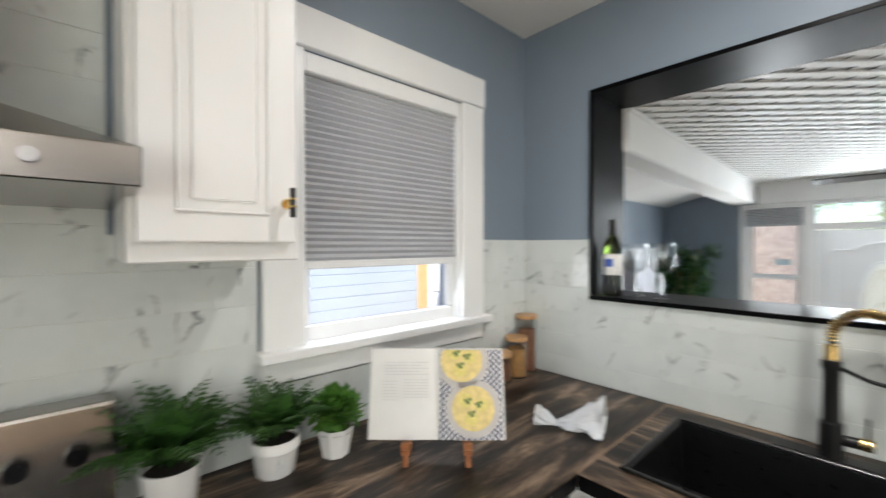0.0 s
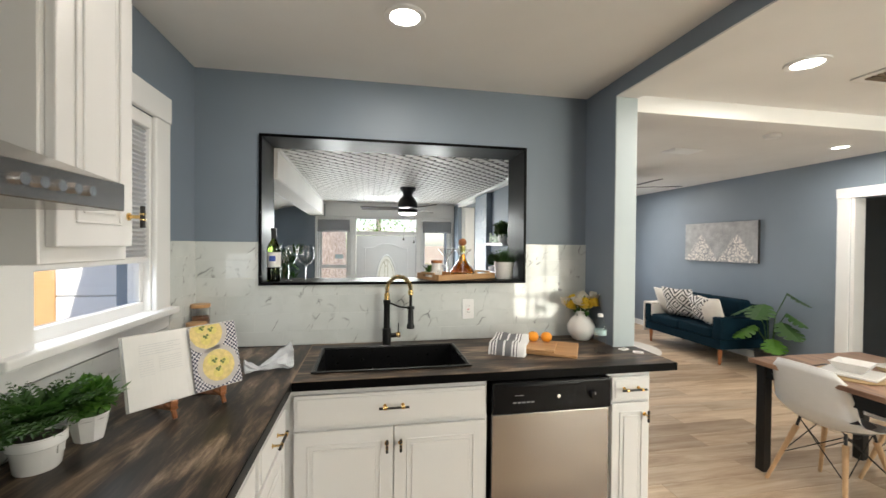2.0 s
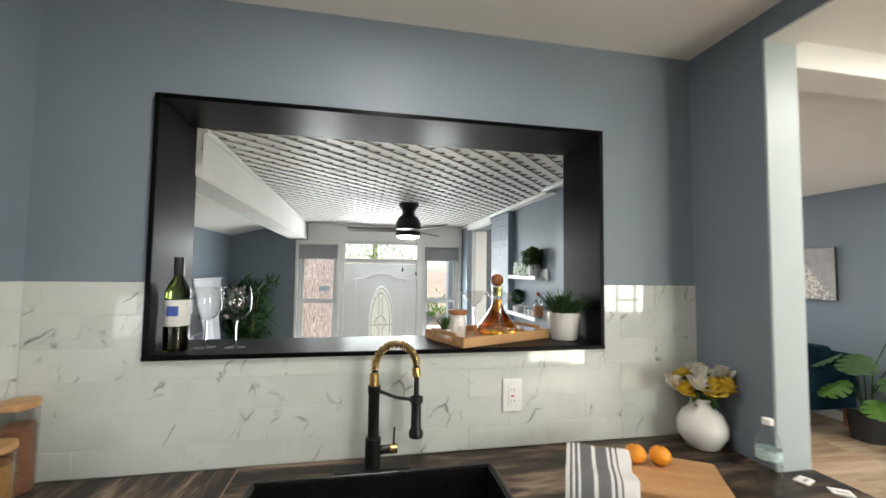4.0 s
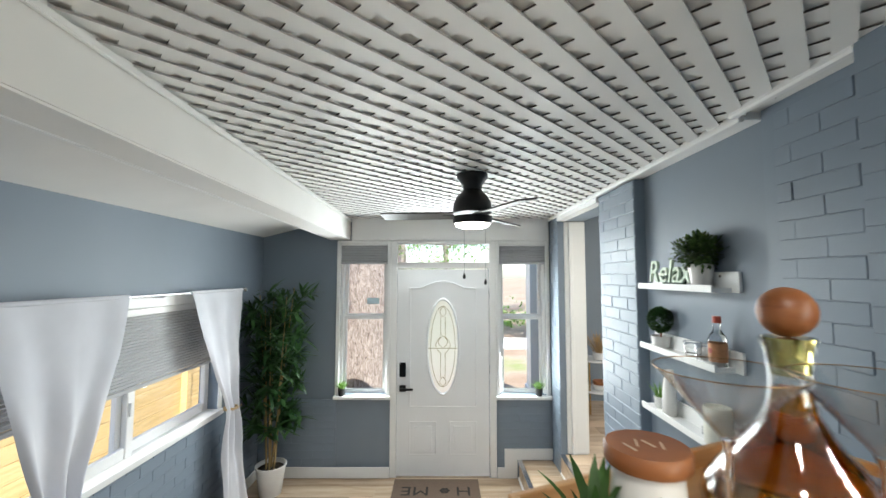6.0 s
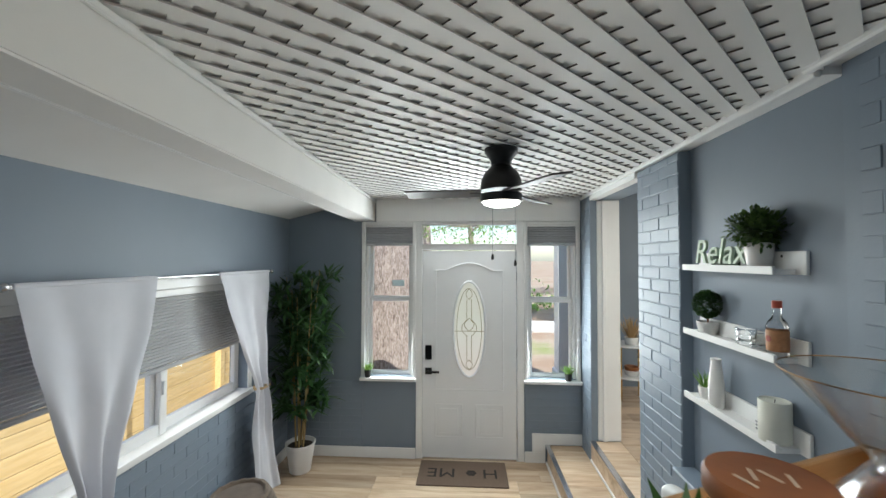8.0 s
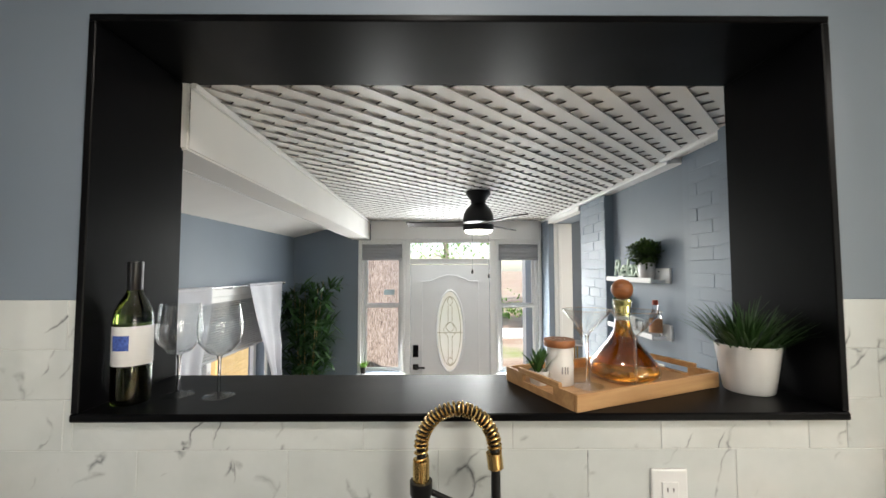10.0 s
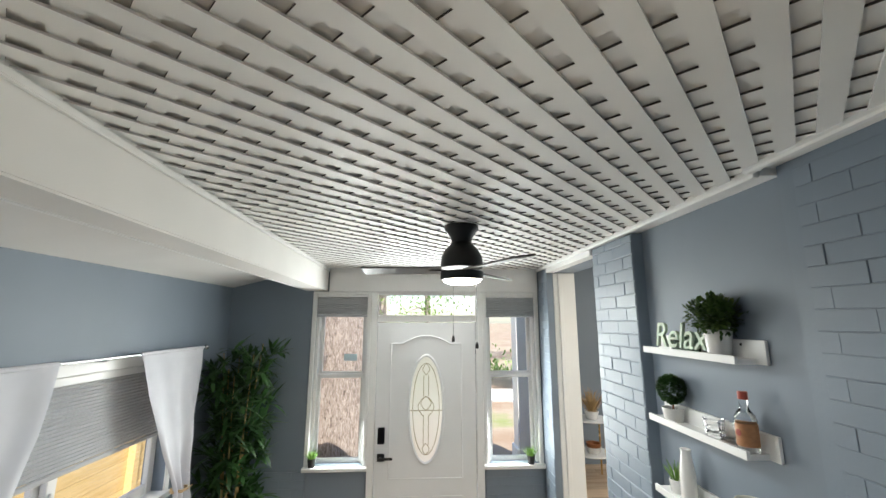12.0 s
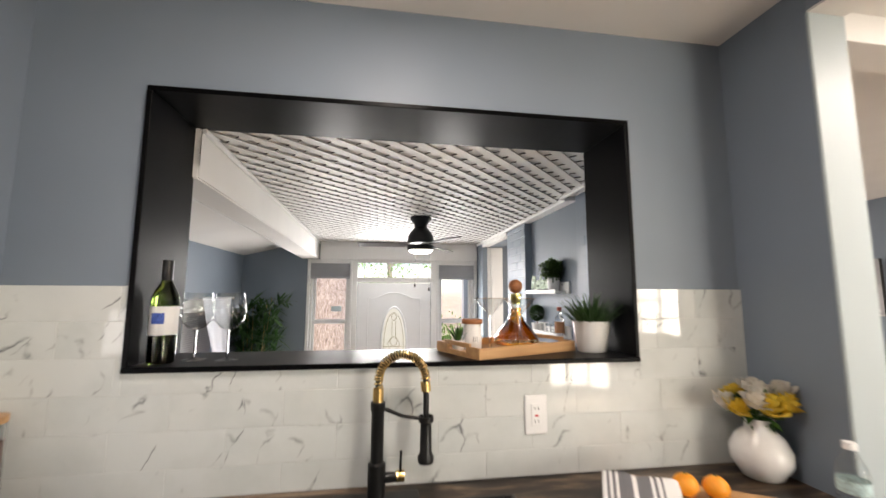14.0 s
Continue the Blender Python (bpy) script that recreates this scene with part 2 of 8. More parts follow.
M_TILE = tile_material()
M_COUNTER = counter_material()
M_FLOOR = floor_material()
M_BAMBOO = wood("bamboo_wood", (0.42, 0.22, 0.09), (0.62, 0.38, 0.18), 0.4, (3, 45, 45))
M_WALNUT = wood("reddish_brown_wood", (0.20, 0.065, 0.02), (0.36, 0.14, 0.05), 0.4, (12, 12, 50))
M_BEECH = wood("pale_beech_wood", (0.50, 0.30, 0.15), (0.66, 0.44, 0.25), 0.45, (30, 30, 4))
M_TABLETOP = wood("rustic_brown_wood", (0.12, 0.06, 0.035), (0.36, 0.21, 0.13), 0.5, (14, 2, 14))


def steel_material():
    m = Mat("brushed_stainless_steel", (0.38, 0.355, 0.335), 0.3, 1.0)
    n = m.noise(m.coord((1, 1, 260)), 2.0, 3)
    m.rough(n, 0.16, 0.3)
    m.b.inputs["Anisotropic"].default_value = 0.4
    m.bump(n, 0.03, 0.0005)
    return m.m


M_STEEL = steel_material()


def fabric(name, c, rough=0.9, scale=700, vary=0.12, bump=0.4, thin=False):
    m = Mat(name, c, rough)
    v = m.coord()
    n = m.noise(v, scale, 2)
    big = m.noise(v, 6, 3)
    col = m.ramp(big, [(0.3, tint(c, 1 - vary)), (0.7, tint(c, 1 + vary))])
    m.colour(col)
    m.bump(n, bump, 0.001)
    m.b.inputs["Sheen Weight"].default_value = 0.2
    if thin:
        tl = m.node("ShaderNodeBsdfTranslucent")
        m.link(col, tl.inputs["Color"])
        mx = m.node("ShaderNodeMixShader")
        mx.inputs[0].default_value = 0.06
        m.link(m.b.outputs[0], mx.inputs[1])
        m.link(tl.outputs[0], mx.inputs[2])
        m.link(mx.outputs[0], m.t.nodes["Material Output"].inputs[0])
    return m.m


M_CURTAIN = fabric("white_curtain_cloth", (0.62, 0.63, 0.68), 0.85, 500, 0.04, 0.2, True)
M_SHADE = fabric("grey_cellular_shade", (0.46, 0.47, 0.49), 0.85, 400, 0.03, 0.1, True)
M_SOFA = fabric("dark_teal_upholstery", (0.004, 0.018, 0.03), 0.85, 500, 0.15)
M_SOFA.node_tree.nodes["Principled BSDF"].inputs["Sheen Weight"].default_value = 0.0
M_SOFA.node_tree.nodes["Principled BSDF"].inputs["Specular IOR Level"].default_value = 0.1
M_CREAM = fabric("cream_fur", (0.72, 0.68, 0.62), 0.95, 120, 0.08, 1.0)


def leaf(name, a, b):
    m = Mat(name, a, 0.5)
    gi = m.node("ShaderNodeNewGeometry")
    n = m.noise(m.coord(), 40, 2)
    c = m.mix(gi.outputs["Random Per Island"], a, b)
    m.colour(m.mix(0.3, c, m.ramp(n, [(0.3, tint(a, 0.6)), (0.7, tint(b, 1.2))])))
    m.b.inputs["Subsurface Weight"].default_value = 0.0
    tl = m.node("ShaderNodeBsdfTranslucent")
    m.link(c, tl.inputs["Color"])
    mx = m.node("ShaderNodeMixShader")
    mx.inputs[0].default_value = 0.25
    m.link(m.b.outputs[0], mx.inputs[1])
    m.link(tl.outputs[0], mx.inputs[2])
    m.link(mx.outputs[0], m.t.nodes["Material Output"].inputs[0])
    return m.m


M_LEAF_DARK = leaf("dark_green_leaf", (0.018, 0.05, 0.012), (0.05, 0.12, 0.03))
M_LEAF_MID = leaf("mid_green_leaf", (0.018, 0.06, 0.01), (0.06, 0.15, 0.026))
M_LEAF_BOX = leaf("boxwood_leaf", (0.02, 0.055, 0.012), (0.10, 0.17, 0.04))
M_LEAF_HERB = leaf("herb_leaf", (0.04, 0.13, 0.015), (0.12, 0.27, 0.04))
M_LEAF_LIGHT = leaf("fresh_green_leaf", (0.10, 0.24, 0.03), (0.25, 0.42, 0.08))
M_LEAF_BAMBOO = leaf("deep_green_bamboo_leaf", (0.010, 0.035, 0.008), (0.035, 0.10, 0.022))
M_SOIL = plain("dark_soil", (0.03, 0.022, 0.016), 0.95, 0, 0.3, 60, 0.6)

# ---- building helpers ----


def box(bm, x0, x1, y0, y1, z0, z1, bevel=0.0, seg=1):
    vs = bmesh.ops.create_cube(bm, size=1.0)["verts"]
    for v in vs:
        v.co = Vector(((x0 + x1) / 2 + v.co.x * (x1 - x0), (y0 + y1) / 2 + v.co.y * (y1 - y0), (z0 + z1) / 2 + v.co.z * (z1 - z0)))
    if bevel:
        es = list({e for v in vs for e in v.link_edges})
        bmesh.ops.bevel(bm, geom=es, offset=bevel, segments=seg, affect="EDGES", profile=0.6)
    return bm


def moved(bm, verts_before, m):
    """Moves the vertices that were added after the first verts_before ones."""
    bm.verts.ensure_lookup_table()
    for v in bm.verts[verts_before:]:
        v.co = m @ v.co


def cyl(bm, r, z0, z1, x=0, y=0, seg=24, r2=None, m=None):
    n = len(bm.verts)
    bmesh.ops.create_cone(bm, cap_ends=True, segments=seg, radius1=r, radius2=r if r2 is None else r2, depth=z1 - z0)
    moved(bm, n, Matrix.Translation((x, y, (z0 + z1) / 2)))
    if m is not None:
        moved(bm, n, m)
    return bm


def lathe(bm, profile, seg=32, x=0, y=0, z=0, close=False):
    """Turns a profile of (radius, height) round the z axis."""
    rings = []
    for r, h in profile:
        if r < 1e-5:
            rings.append([bm.verts.new((x, y, z + h))])
        else:
            rings.append([bm.verts.new((x + r * math.cos(2 * math.pi * i / seg), y + r * math.sin(2 * math.pi * i / seg), z + h)) for i in range(seg)])
    for a, b in zip(rings, rings[1:]):
        for i in range(seg):
            j = (i + 1) % seg
            if len(a) == 1 and len(b) > 1:
                bm.faces.new((a[0], b[j], b[i]))
            elif len(b) == 1 and len(a) > 1:
                bm.faces.new((a[i], a[j], b[0]))
            elif len(a) > 1:
                bm.faces.new((a[i], a[j], b[j], b[i]))
    return bm


def tube(bm, pts, r, seg=10, caps=True):
    """A round bar along points; r is a number or one radius a point."""
    pts = [Vector(p) for p in pts]
    rings = []
    up = None
    for i, p in enumerate(pts):
        d = (pts[min(i + 1, len(pts) - 1)] - pts[max(i - 1, 0)]).normalized()
        if up is None:
            up = Vector((0, 0, 1)) if abs(d.z) < 0.9 else Vector((1, 0, 0))
        a = d.cross(up).normalized()
        b = a.cross(d).normalized()
        up = b
        rr = r[i] if isinstance(r, (list, tuple)) else r
        rings.append([bm.verts.new(p + rr * (math.cos(t) * a + math.sin(t) * b)) for t in (2 * math.pi * k / seg for k in range(seg))])
    for q, s in zip(rings, rings[1:]):
        for k in range(seg):
            bm.faces.new((q[k], q[(k + 1) % seg], s[(k + 1) % seg], s[k]))
    if caps:
        bm.faces.new(list(reversed(rings[0])))
        bm.faces.new(rings[-1])
    return bm


def ball(bm, r, x=0, y=0, z=0, sub=2, sx=1, sy=1, sz=1):
    n = len(bm.verts)
    bmesh.ops.create_icosphere(bm, subdivisions=sub, radius=r)
    moved(bm, n, Matrix.Translation((x, y, z)) @ Matrix.Diagonal((sx, sy, sz, 1)))
    return bm


def mesh_of(name, bm, material, smooth=False):
    bmesh.ops.recalc_face_normals(bm, faces=bm.faces)
    me = bpy.data.meshes.new(name)
    bm.to_mesh(me)
    bm.free()
    if material is not None:
        me.materials.append(material)
    if smooth:
        for p in me.polygons:
            p.use_smooth = True
        if smooth != "all":
            me.set_sharp_from_angle(angle=radians(40))
    return me


def part(name, bm, material, parent, label="", smooth=False, m=None):
    ob = new(name, mesh_of(name, bm, material, smooth))
    ob.parent = parent
    if m is not None:
        ob.matrix_local = m
    return tagged(ob, label)


def thing(name, label, category, x=0, y=0, z=0, rz=0, group="", kind=""):
    ob = new(name)
    ob.empty_display_size = 0.05
    ob.matrix_world = pose(x, y, z, 0, 0, rz)
    return tagged(ob, label, category, group, kind)


def solid(name, bm, material, label="", category="", group="", kind="", smooth=False):
    return tagged(new(name, mesh_of(name, bm, material, smooth)), label, category, group, kind)


def setting(name, bm, material, label, category="wall", smooth=False):
    return solid(name, bm, material, label, category, "", "structure", smooth)


def B():
    return bmesh.new()


def cuts(u0, u1, v0, v1, holes):
    """The rectangle less the holes, as rectangles."""
    out = [(u0, u1, v0, v1)]
    for h0, h1, k0, k1 in holes:
        nxt = []
        for a0, a1, b0, b1 in out:
            if h0 >= a1 or h1 <= a0 or k0 >= b1 or k1 <= b0:
                nxt.append((a0, a1, b0, b1))
                continue
            if h0 > a0:
                nxt.append((a0, h0, b0, b1))
            if h1 < a1:
                nxt.append((h1, a1, b0, b1))
            m0, m1 = max(a0, h0), min(a1, h1)
            if k0 > b0:
                nxt.append((m0, m1, b0, k0))
            if k1 < b1:
                nxt.append((m0, m1, k1, b1))
        out = nxt
    return out


def wall_x(bm, x0, x1, y0, y1, z0, z1, holes=()):
    """A wall in the plane of y and z, with holes (y0, y1, z0, z1)."""
    for a, b, c, d in cuts(y0, y1, z0, z1, holes):
        box(bm, x0, x1, a, b, c, d)
    return bm


def wall_y(bm, y0, y1, x0, x1, z0, z1, holes=()):
    for a, b, c, d in cuts(x0, x1, z0, z1, holes):
        box(bm, a, b, y0, y1, c, d)
    return bm


def rect_shell(bm, loops, cap=False):
    """Rectangles (x0, x1, y0, y1, z) joined one to the next into a shell."""
    rings = [[bm.verts.new((x, y, z)) for x, y in ((xa, ya), (xb, ya), (xb, yb), (xa, yb))] for xa, xb, ya, yb, z in loops]
    for a, c in zip(rings, rings[1:]):
        for i in range(4):
            bm.faces.new((a[i], a[(i + 1) % 4], c[(i + 1) % 4], c[i]))
    if cap:
        bm.faces.new(rings[-1])
    return bm


# ---- structure ----
OP = (-0.287, 1.298, 1.255, 2.108)
wall_pass = setting("wall_pass", wall_y(wall_y(B(), 1.806, 2.07, LEFT_X, MID_X, LOW - 0.1, CEIL, [OP]), 1.95, 2.07, -1.34, LEFT_X, LOW - 0.1, CEIL),
                    M_BLUE, "blue-grey painted wall with a pass-through opening above the sink")
wall_left = setting("wall_kitchen_left", wall_x(B(), -0.77, LEFT_X, -2.7, 1.806, 0, CEIL, [(0.70, 1.40, 1.170, 2.07)]), M_BLUE, "blue-grey painted kitchen wall with a window")
wall_mid = setting("wall_mid", wall_x(wall_x(B(), MID_X, 1.845, 1.494, 2.09, LOW - 0.1, 2.47), 1.675, 1.845, 2.09, 6.6, LOW - 0.1, 2.47, [(4.20, 5.2, -0.02, 2.045)]), M_BLUE, "blue-grey painted wall between kitchen, porch and living room")
FRONT_HOLES = [(-0.43, 0.035, 0.42, 1.86), (0.10, 1.035, 1.672, 1.872), (0.118, 1.02, LOW - 0.2, 1.625), (1.11, 1.57, 0.42, 1.86)]
wall_front = setting("wall_front", wall_y(B(), DOOR_Y, 5.58, -1.34, MID_X, LOW - 0.1, 2.3, FRONT_HOLES), M_BLUE, "blue-grey painted front wall with door and two windows")
FL_WIN = (2.95, 4.72, 0.505, 1.37)
wall_fl = setting("wall_front_left", wall_x(B(), -1.34, FRONT_LEFT_X, 1.95, 5.58, LOW - 0.1, 2.3, [FL_WIN]), M_BLUE, "blue-grey painted porch wall with a wide sliding window")
wall_living = setting("wall_living", wall_x(B(), LIVING_X, 5.55, -2.7, 6.7, 0, 2.5, [(1.95, 2.80, -1, 2.03)]), M_BLUE, "blue-grey painted living room wall with a doorway")
setting("wall_living_front", wall_y(B(), 6.6, 6.75, MID_X, 5.55, 0, 2.5, [(3.0, 4.9, 0.7, 2.0)]), M_BLUE, "blue-grey painted front wall of the living room")
setting("wall_back", wall_y(B(), -2.75, -2.6, -0.77, 5.55, 0, 2.5, [(2.85, 3.85, 0.05, 2.05), (4.1, 5.1, 0.8, 2.0)]), M_BLUE, "blue-grey painted back wall with a glazed door and a window")
setting("wall_hall", wall_x(wall_y(wall_y(B(), 1.5, 1.6, 5.55, 7, 0, 2.5), 3.2, 3.3, 5.55, 7, 0, 2.5), 7, 7.1, 1.5, 3.3, 0, 2.5), M_DARKROOM, "dim grey hall behind the doorway")

setting("ceiling_kitchen", box(B(), LEFT_X - 0.1, MID_X, -2.7, 1.86, CEIL, 2.6), M_CEIL, "white painted kitchen ceiling", "ceiling")
setting("ceiling_dining", box(B(), 1.85, 5.5, -2.7, 1.494, 2.372, 2.6), M_CEIL, "white painted dining ceiling", "ceiling")
setting("ceiling_living", box(B(), 1.80, 7.0, 1.63, 6.7, 2.47, 2.6), M_CEIL, "white painted living room ceiling", "ceiling")
b = box(B(), MID_X, 1.85, -2.6, 1.492, 2.36, 2.6)
beam = setting("beam_kitchen", b, M_BLUE, "blue-grey beam between kitchen and dining area", "beam")
part("beam_soffit", box(B(), MID_X + 0.002, 1.85, -2.6, 1.491, 2.352, 2.36), M_CEIL, beam)
setting("beam_dining", box(B(), 1.845, 5.41, 1.49, 1.63, 2.275, 2.6, 0.002), M_CEIL, "white header between dining area and living room", "beam")
# end of the stub wall: the wall's blue, lightened to carry the daylight on it
setting("wall_end_face", box(B(), MID_X - 0.004, 1.849, 1.484, 1.494, 0.0, 2.352, 0.003), paint("daylit_blue_wall_end", (0.40, 0.46, 0.48), 0.5), "end of the stub wall, its blue lightened for daylight", "trim")

# porch ceiling: backing, sloped bay, beam, crown
LAT_Z = 2.105
setting("ceiling_porch_backing", box(B(), -0.5, 1.75, 2.0, 5.5, LAT_Z + 0.0118, 2.25), M_LATTICE, "white boards above the lattice", "ceiling")
b = B()
slope = [(-1.20, 1.922), (-0.40, 2.125), (-0.40, 2.25), (-1.20, 2.25)]
r0 = [b.verts.new((x, 2.0, z)) for x, z in slope]
r1 = [b.verts.new((x, 5.5, z)) for x, z in slope]
b.faces.new(r0), b.faces.new(r1)
for i in range(4):
    b.faces.new((r0[i], r0[(i + 1) % 4], r1[(i + 1) % 4], r1[i]))
setting("ceiling_porch_bay", b, M_CEIL, "sloped white porch ceiling", "ceiling")


def skew_bar(bm, near, far, z0, z1, y0=2.071, y1=5.419, bevel=0.006):
    """A bar along y whose left and right edges run from near to far."""
    vs = [bm.verts.new((x, y, z)) for y, xs in ((y0, near), (y1, far)) for z in (z0, z1) for x in xs]
    for f in ((0, 1, 3, 2), (4, 5, 7, 6), (0, 1, 5, 4), (2, 3, 7, 6), (0, 2, 6, 4), (1, 3, 7, 5)):
        bm.faces.new([vs[i] for i in f])
    if bevel:
        bmesh.ops.bevel(bm, geom=list({e for v in vs for e in v.link_edges}), offset=bevel, segments=2, affect="EDGES")
    return bm


pbeam = setting("beam_porch", skew_bar(B(), (-0.40, -0.25), (-0.51, -0.335), 1.90, 2.13), M_CEIL, "boxed white beam along the porch ceiling", "beam")
part("bead", skew_bar(B(), (-0.425, -0.402), (-0.535, -0.512), 1.90, 1.93, bevel=0.004), M_WHITE, pbeam)
part("cover_strip", skew_bar(B(), (-0.248, -0.233), (-0.333, -0.318), 2.075, 2.095, bevel=0.003), M_WHITE, pbeam)
setting("header_porch_front", box(B(), -0.32, 1.598, 5.385, 5.419, 1.895, 2.134, 0.003), M_WHITE, "white boxed header above the front door", "trim")
setting("header_living_opening", box(B(), 1.60, 1.674, 4.20, 5.12, 2.045, 2.134, 0.003), M_WHITE, "white header above the opening to the living room", "trim")
crown = setting("crown_porch", box(B(), 1.585, 1.609, 2.90, 5.384, 2.083, 2.134, 0.008, 2), M_WHITE, "white crown strip along the porch ceiling", "trim")
part("crown_filler", box(B(), 1.609, 1.674, 2.90, 4.20, 2.09, 2.134), M_WHITE, crown)
part("crown_end", box(B(), 1.545, 1.575, 2.47, 2.90, 2.09, 2.134, 0.006), M_WHITE, crown)

# brick masses of the porch
pilaster = setting("pilaster", box(B(), 1.618, 1.674, 3.715, 4.198, LOW, 2.083), M_BLUE_BRICK, "blue-grey painted brick pilaster", "pilaster")
near_brick = setting("brick_pier", box(box(B(), 1.655, 1.674, 2.50, 2.89, LOW, 2.134), 1.545, 1.674, 2.071, 2.48, LOW, 2.134), M_BLUE_BRICK, "blue-grey painted brick pier", "pier")
far_column = setting("brick_column", box(B(), 1.605, 1.66, 5.12, 5.384, LOW, 2.083), M_BLUE_BRICK, "narrow blue-grey painted brick column", "column")
jamb = setting("door_frame_living", box(B(), 1.662, 1.852, 5.12, 5.199, 0.0, 2.044, 0.004), M_WHITE, "white boxed jamb beside the steps", "trim")
part("jamb_stop", box(B(), 1.70, 1.735, 5.10, 5.121, 0, 2.04, 0.003), M_WHITE, jamb)
dado = setting("brick_dado", box(box(B(), -1.17, -0.445, 5.408, 5.419, LOW, 0.375), 1.09, 1.604, 5.408, 5.419, LOW, 0.375), M_BLUE_BRICK, "painted brick below the porch windows", "wall")
dado2 = setting("brick_dado_left", box(B(), -1.189, -1.178, 2.021, 5.40, LOW, 0.468), M_BLUE_BRICK, "painted brick below the sliding window", "wall")
setting("plinth_recess", box(B(), 1.56, 1.674, 2.90, 3.714, LOW, 0.515, 0.006), M_BLUE_BRICK, "blue-grey painted ledge below the shelves", "ledge")

# ground slab below the floors
setting("floor_porch_base", box(B(), -1.2, 1.72, 2.02, 5.5, LOW - 0.1, LOW - 0.008), M_GROUT, "subfloor", "floor")
setting("floor_base", box(box(B(), -0.63, 7.0, -2.7, 1.807, -0.1, -0.008), MID_X, 7.0, 1.807, 6.7, -0.1, -0.008), M_GROUT, "subfloor", "floor")
setting("floor_landing", box(B(), 1.605, 1.80, 4.20, 5.12, LOW, -0.008), M_WHITE, "landing", "floor")

# ---- kitchen: liner, windows, cabinets ----
lin = thing("pass_through_liner", "black satin boxed frame lining the pass-through opening", "window frame", kind="structure")
x0, x1, z0, z1 = OP
T = 0.016
part("sill_board", box(B(), x0, x1, 1.785, 2.085, z0, z0 + T, 0.003), M_BLACK, lin)
part("head_board", box(B(), x0, x1, 1.789, 2.085, z1 - T, z1, 0.002), M_BLACK, lin)
part("side_board", box(B(), x0, x0 + T, 1.789, 2.085, z0 + T, z1 - T, 0.002), M_BLACK, lin)
part("side_board", box(B(), x1 - T, x1, 1.789, 2.085, z0 + T, z1 - T, 0.002), M_BLACK, lin)
SILL = z0 + T


def pleats(bm, u0, u1, z_top, z_bot, pitch, depth, at, axis="x"):
    """A cellular shade: zigzag folds hanging between two heights, closed at the back."""
    n = max(2, int(round((z_top - z_bot) / (pitch / 2))))
    rows = []
    for i in range(n + 1):
        z = z_top + (z_bot - z_top) * i / n
        d = at + (depth if i % 2 else 0)
        rows.append([bm.verts.new((d, u, z) if axis == "x" else (u, d, z)) for u in (u0, u1)])
    for a, c in zip(rows, rows[1:]):
        bm.faces.new((a[0], a[1], c[1], c[0]))
    return bm


# kitchen window on the left wall
kw = thing("window_kitchen", "white sash window with a half-lowered grey cellular shade", "window", kind="structure")
X = LEFT_X
cas = part("casing", box(B(), X, X + 0.02, 0.615, 0.735, 1.185, 2.045, 0.004), M_WHITE, kw)
part("casing", box(B(), X, X + 0.02, 1.375, 1.50, 1.185, 2.045, 0.004), M_WHITE, kw)
part("casing", box(B(), X, X + 0.024, 0.605, 1.505, 2.046, 2.165, 0.004), M_WHITE, kw)
part("window_sill", box(B(), X - 0.1, X + 0.055, 0.60, 1.515, 1.16, 1.19, 0.008, 3), M_WHITE, kw)
part("apron", box(B(), X, X + 0.018, 0.62, 1.495, 1.095, 1.159, 0.003), M_WHITE, kw)
fr = B()
for a in ((0.70, 0.735), (1.365, 1.40)):
    box(fr, X - 0.09, X - 0.001, a[0], a[1], 1.185, 2.045, 0.003)
part("jamb", fr, M_WHITE, kw)
sash = B()
box(sash, X - 0.055, X - 0.025, 0.736, 1.364, 1.185, 1.235, 0.004)
box(sash, X - 0.055, X - 0.025, 0.736, 1.364, 1.60, 1.635, 0.004)
box(sash, X - 0.054, X - 0.026, 0.736, 0.765, 1.236, 1.60, 0.003)
box(sash, X - 0.054, X - 0.026, 1.335, 1.364, 1.236, 1.60, 0.003)
part("lower_sash", sash, M_WHITE, kw)
usash = B()
box(usash, X - 0.088, X - 0.06, 0.736, 1.364, 2.0, 2.045, 0.003)
box(usash, X - 0.088, X - 0.06, 0.736, 0.765, 1.60, 2.0, 0.003)
box(usash, X - 0.088, X - 0.06, 1.335, 1.364, 1.60, 2.0, 0.003)
part("upper_sash", usash, M_WHITE, kw)
for za, zb, xx in ((1.236, 1.60, X - 0.04), (1.635, 2.0, X - 0.074)):
    p = part("pane", box(B(), xx - 0.002, xx + 0.002, 0.765, 1.335, za, zb), M_GLASSPANE, kw)
    p.visible_shadow = False
ks = thing("cellular_shade", "grey pleated cellular shade lowered over the window", "window shade")
part("head_rail", box(B(), X - 0.03, X + 0.005, 0.74, 1.362, 1.985, 2.043, 0.004), M_PLASTIC, ks)
part("pleats", pleats(B(), 0.742, 1.36, 1.985, 1.43, 0.020, 0.011, X - 0.022), M_SHADE, ks)
part("bottom_rail", box(B(), X - 0.026, X - 0.004, 0.742, 1.36, 1.405, 1.43, 0.004), M_PLASTIC, ks)


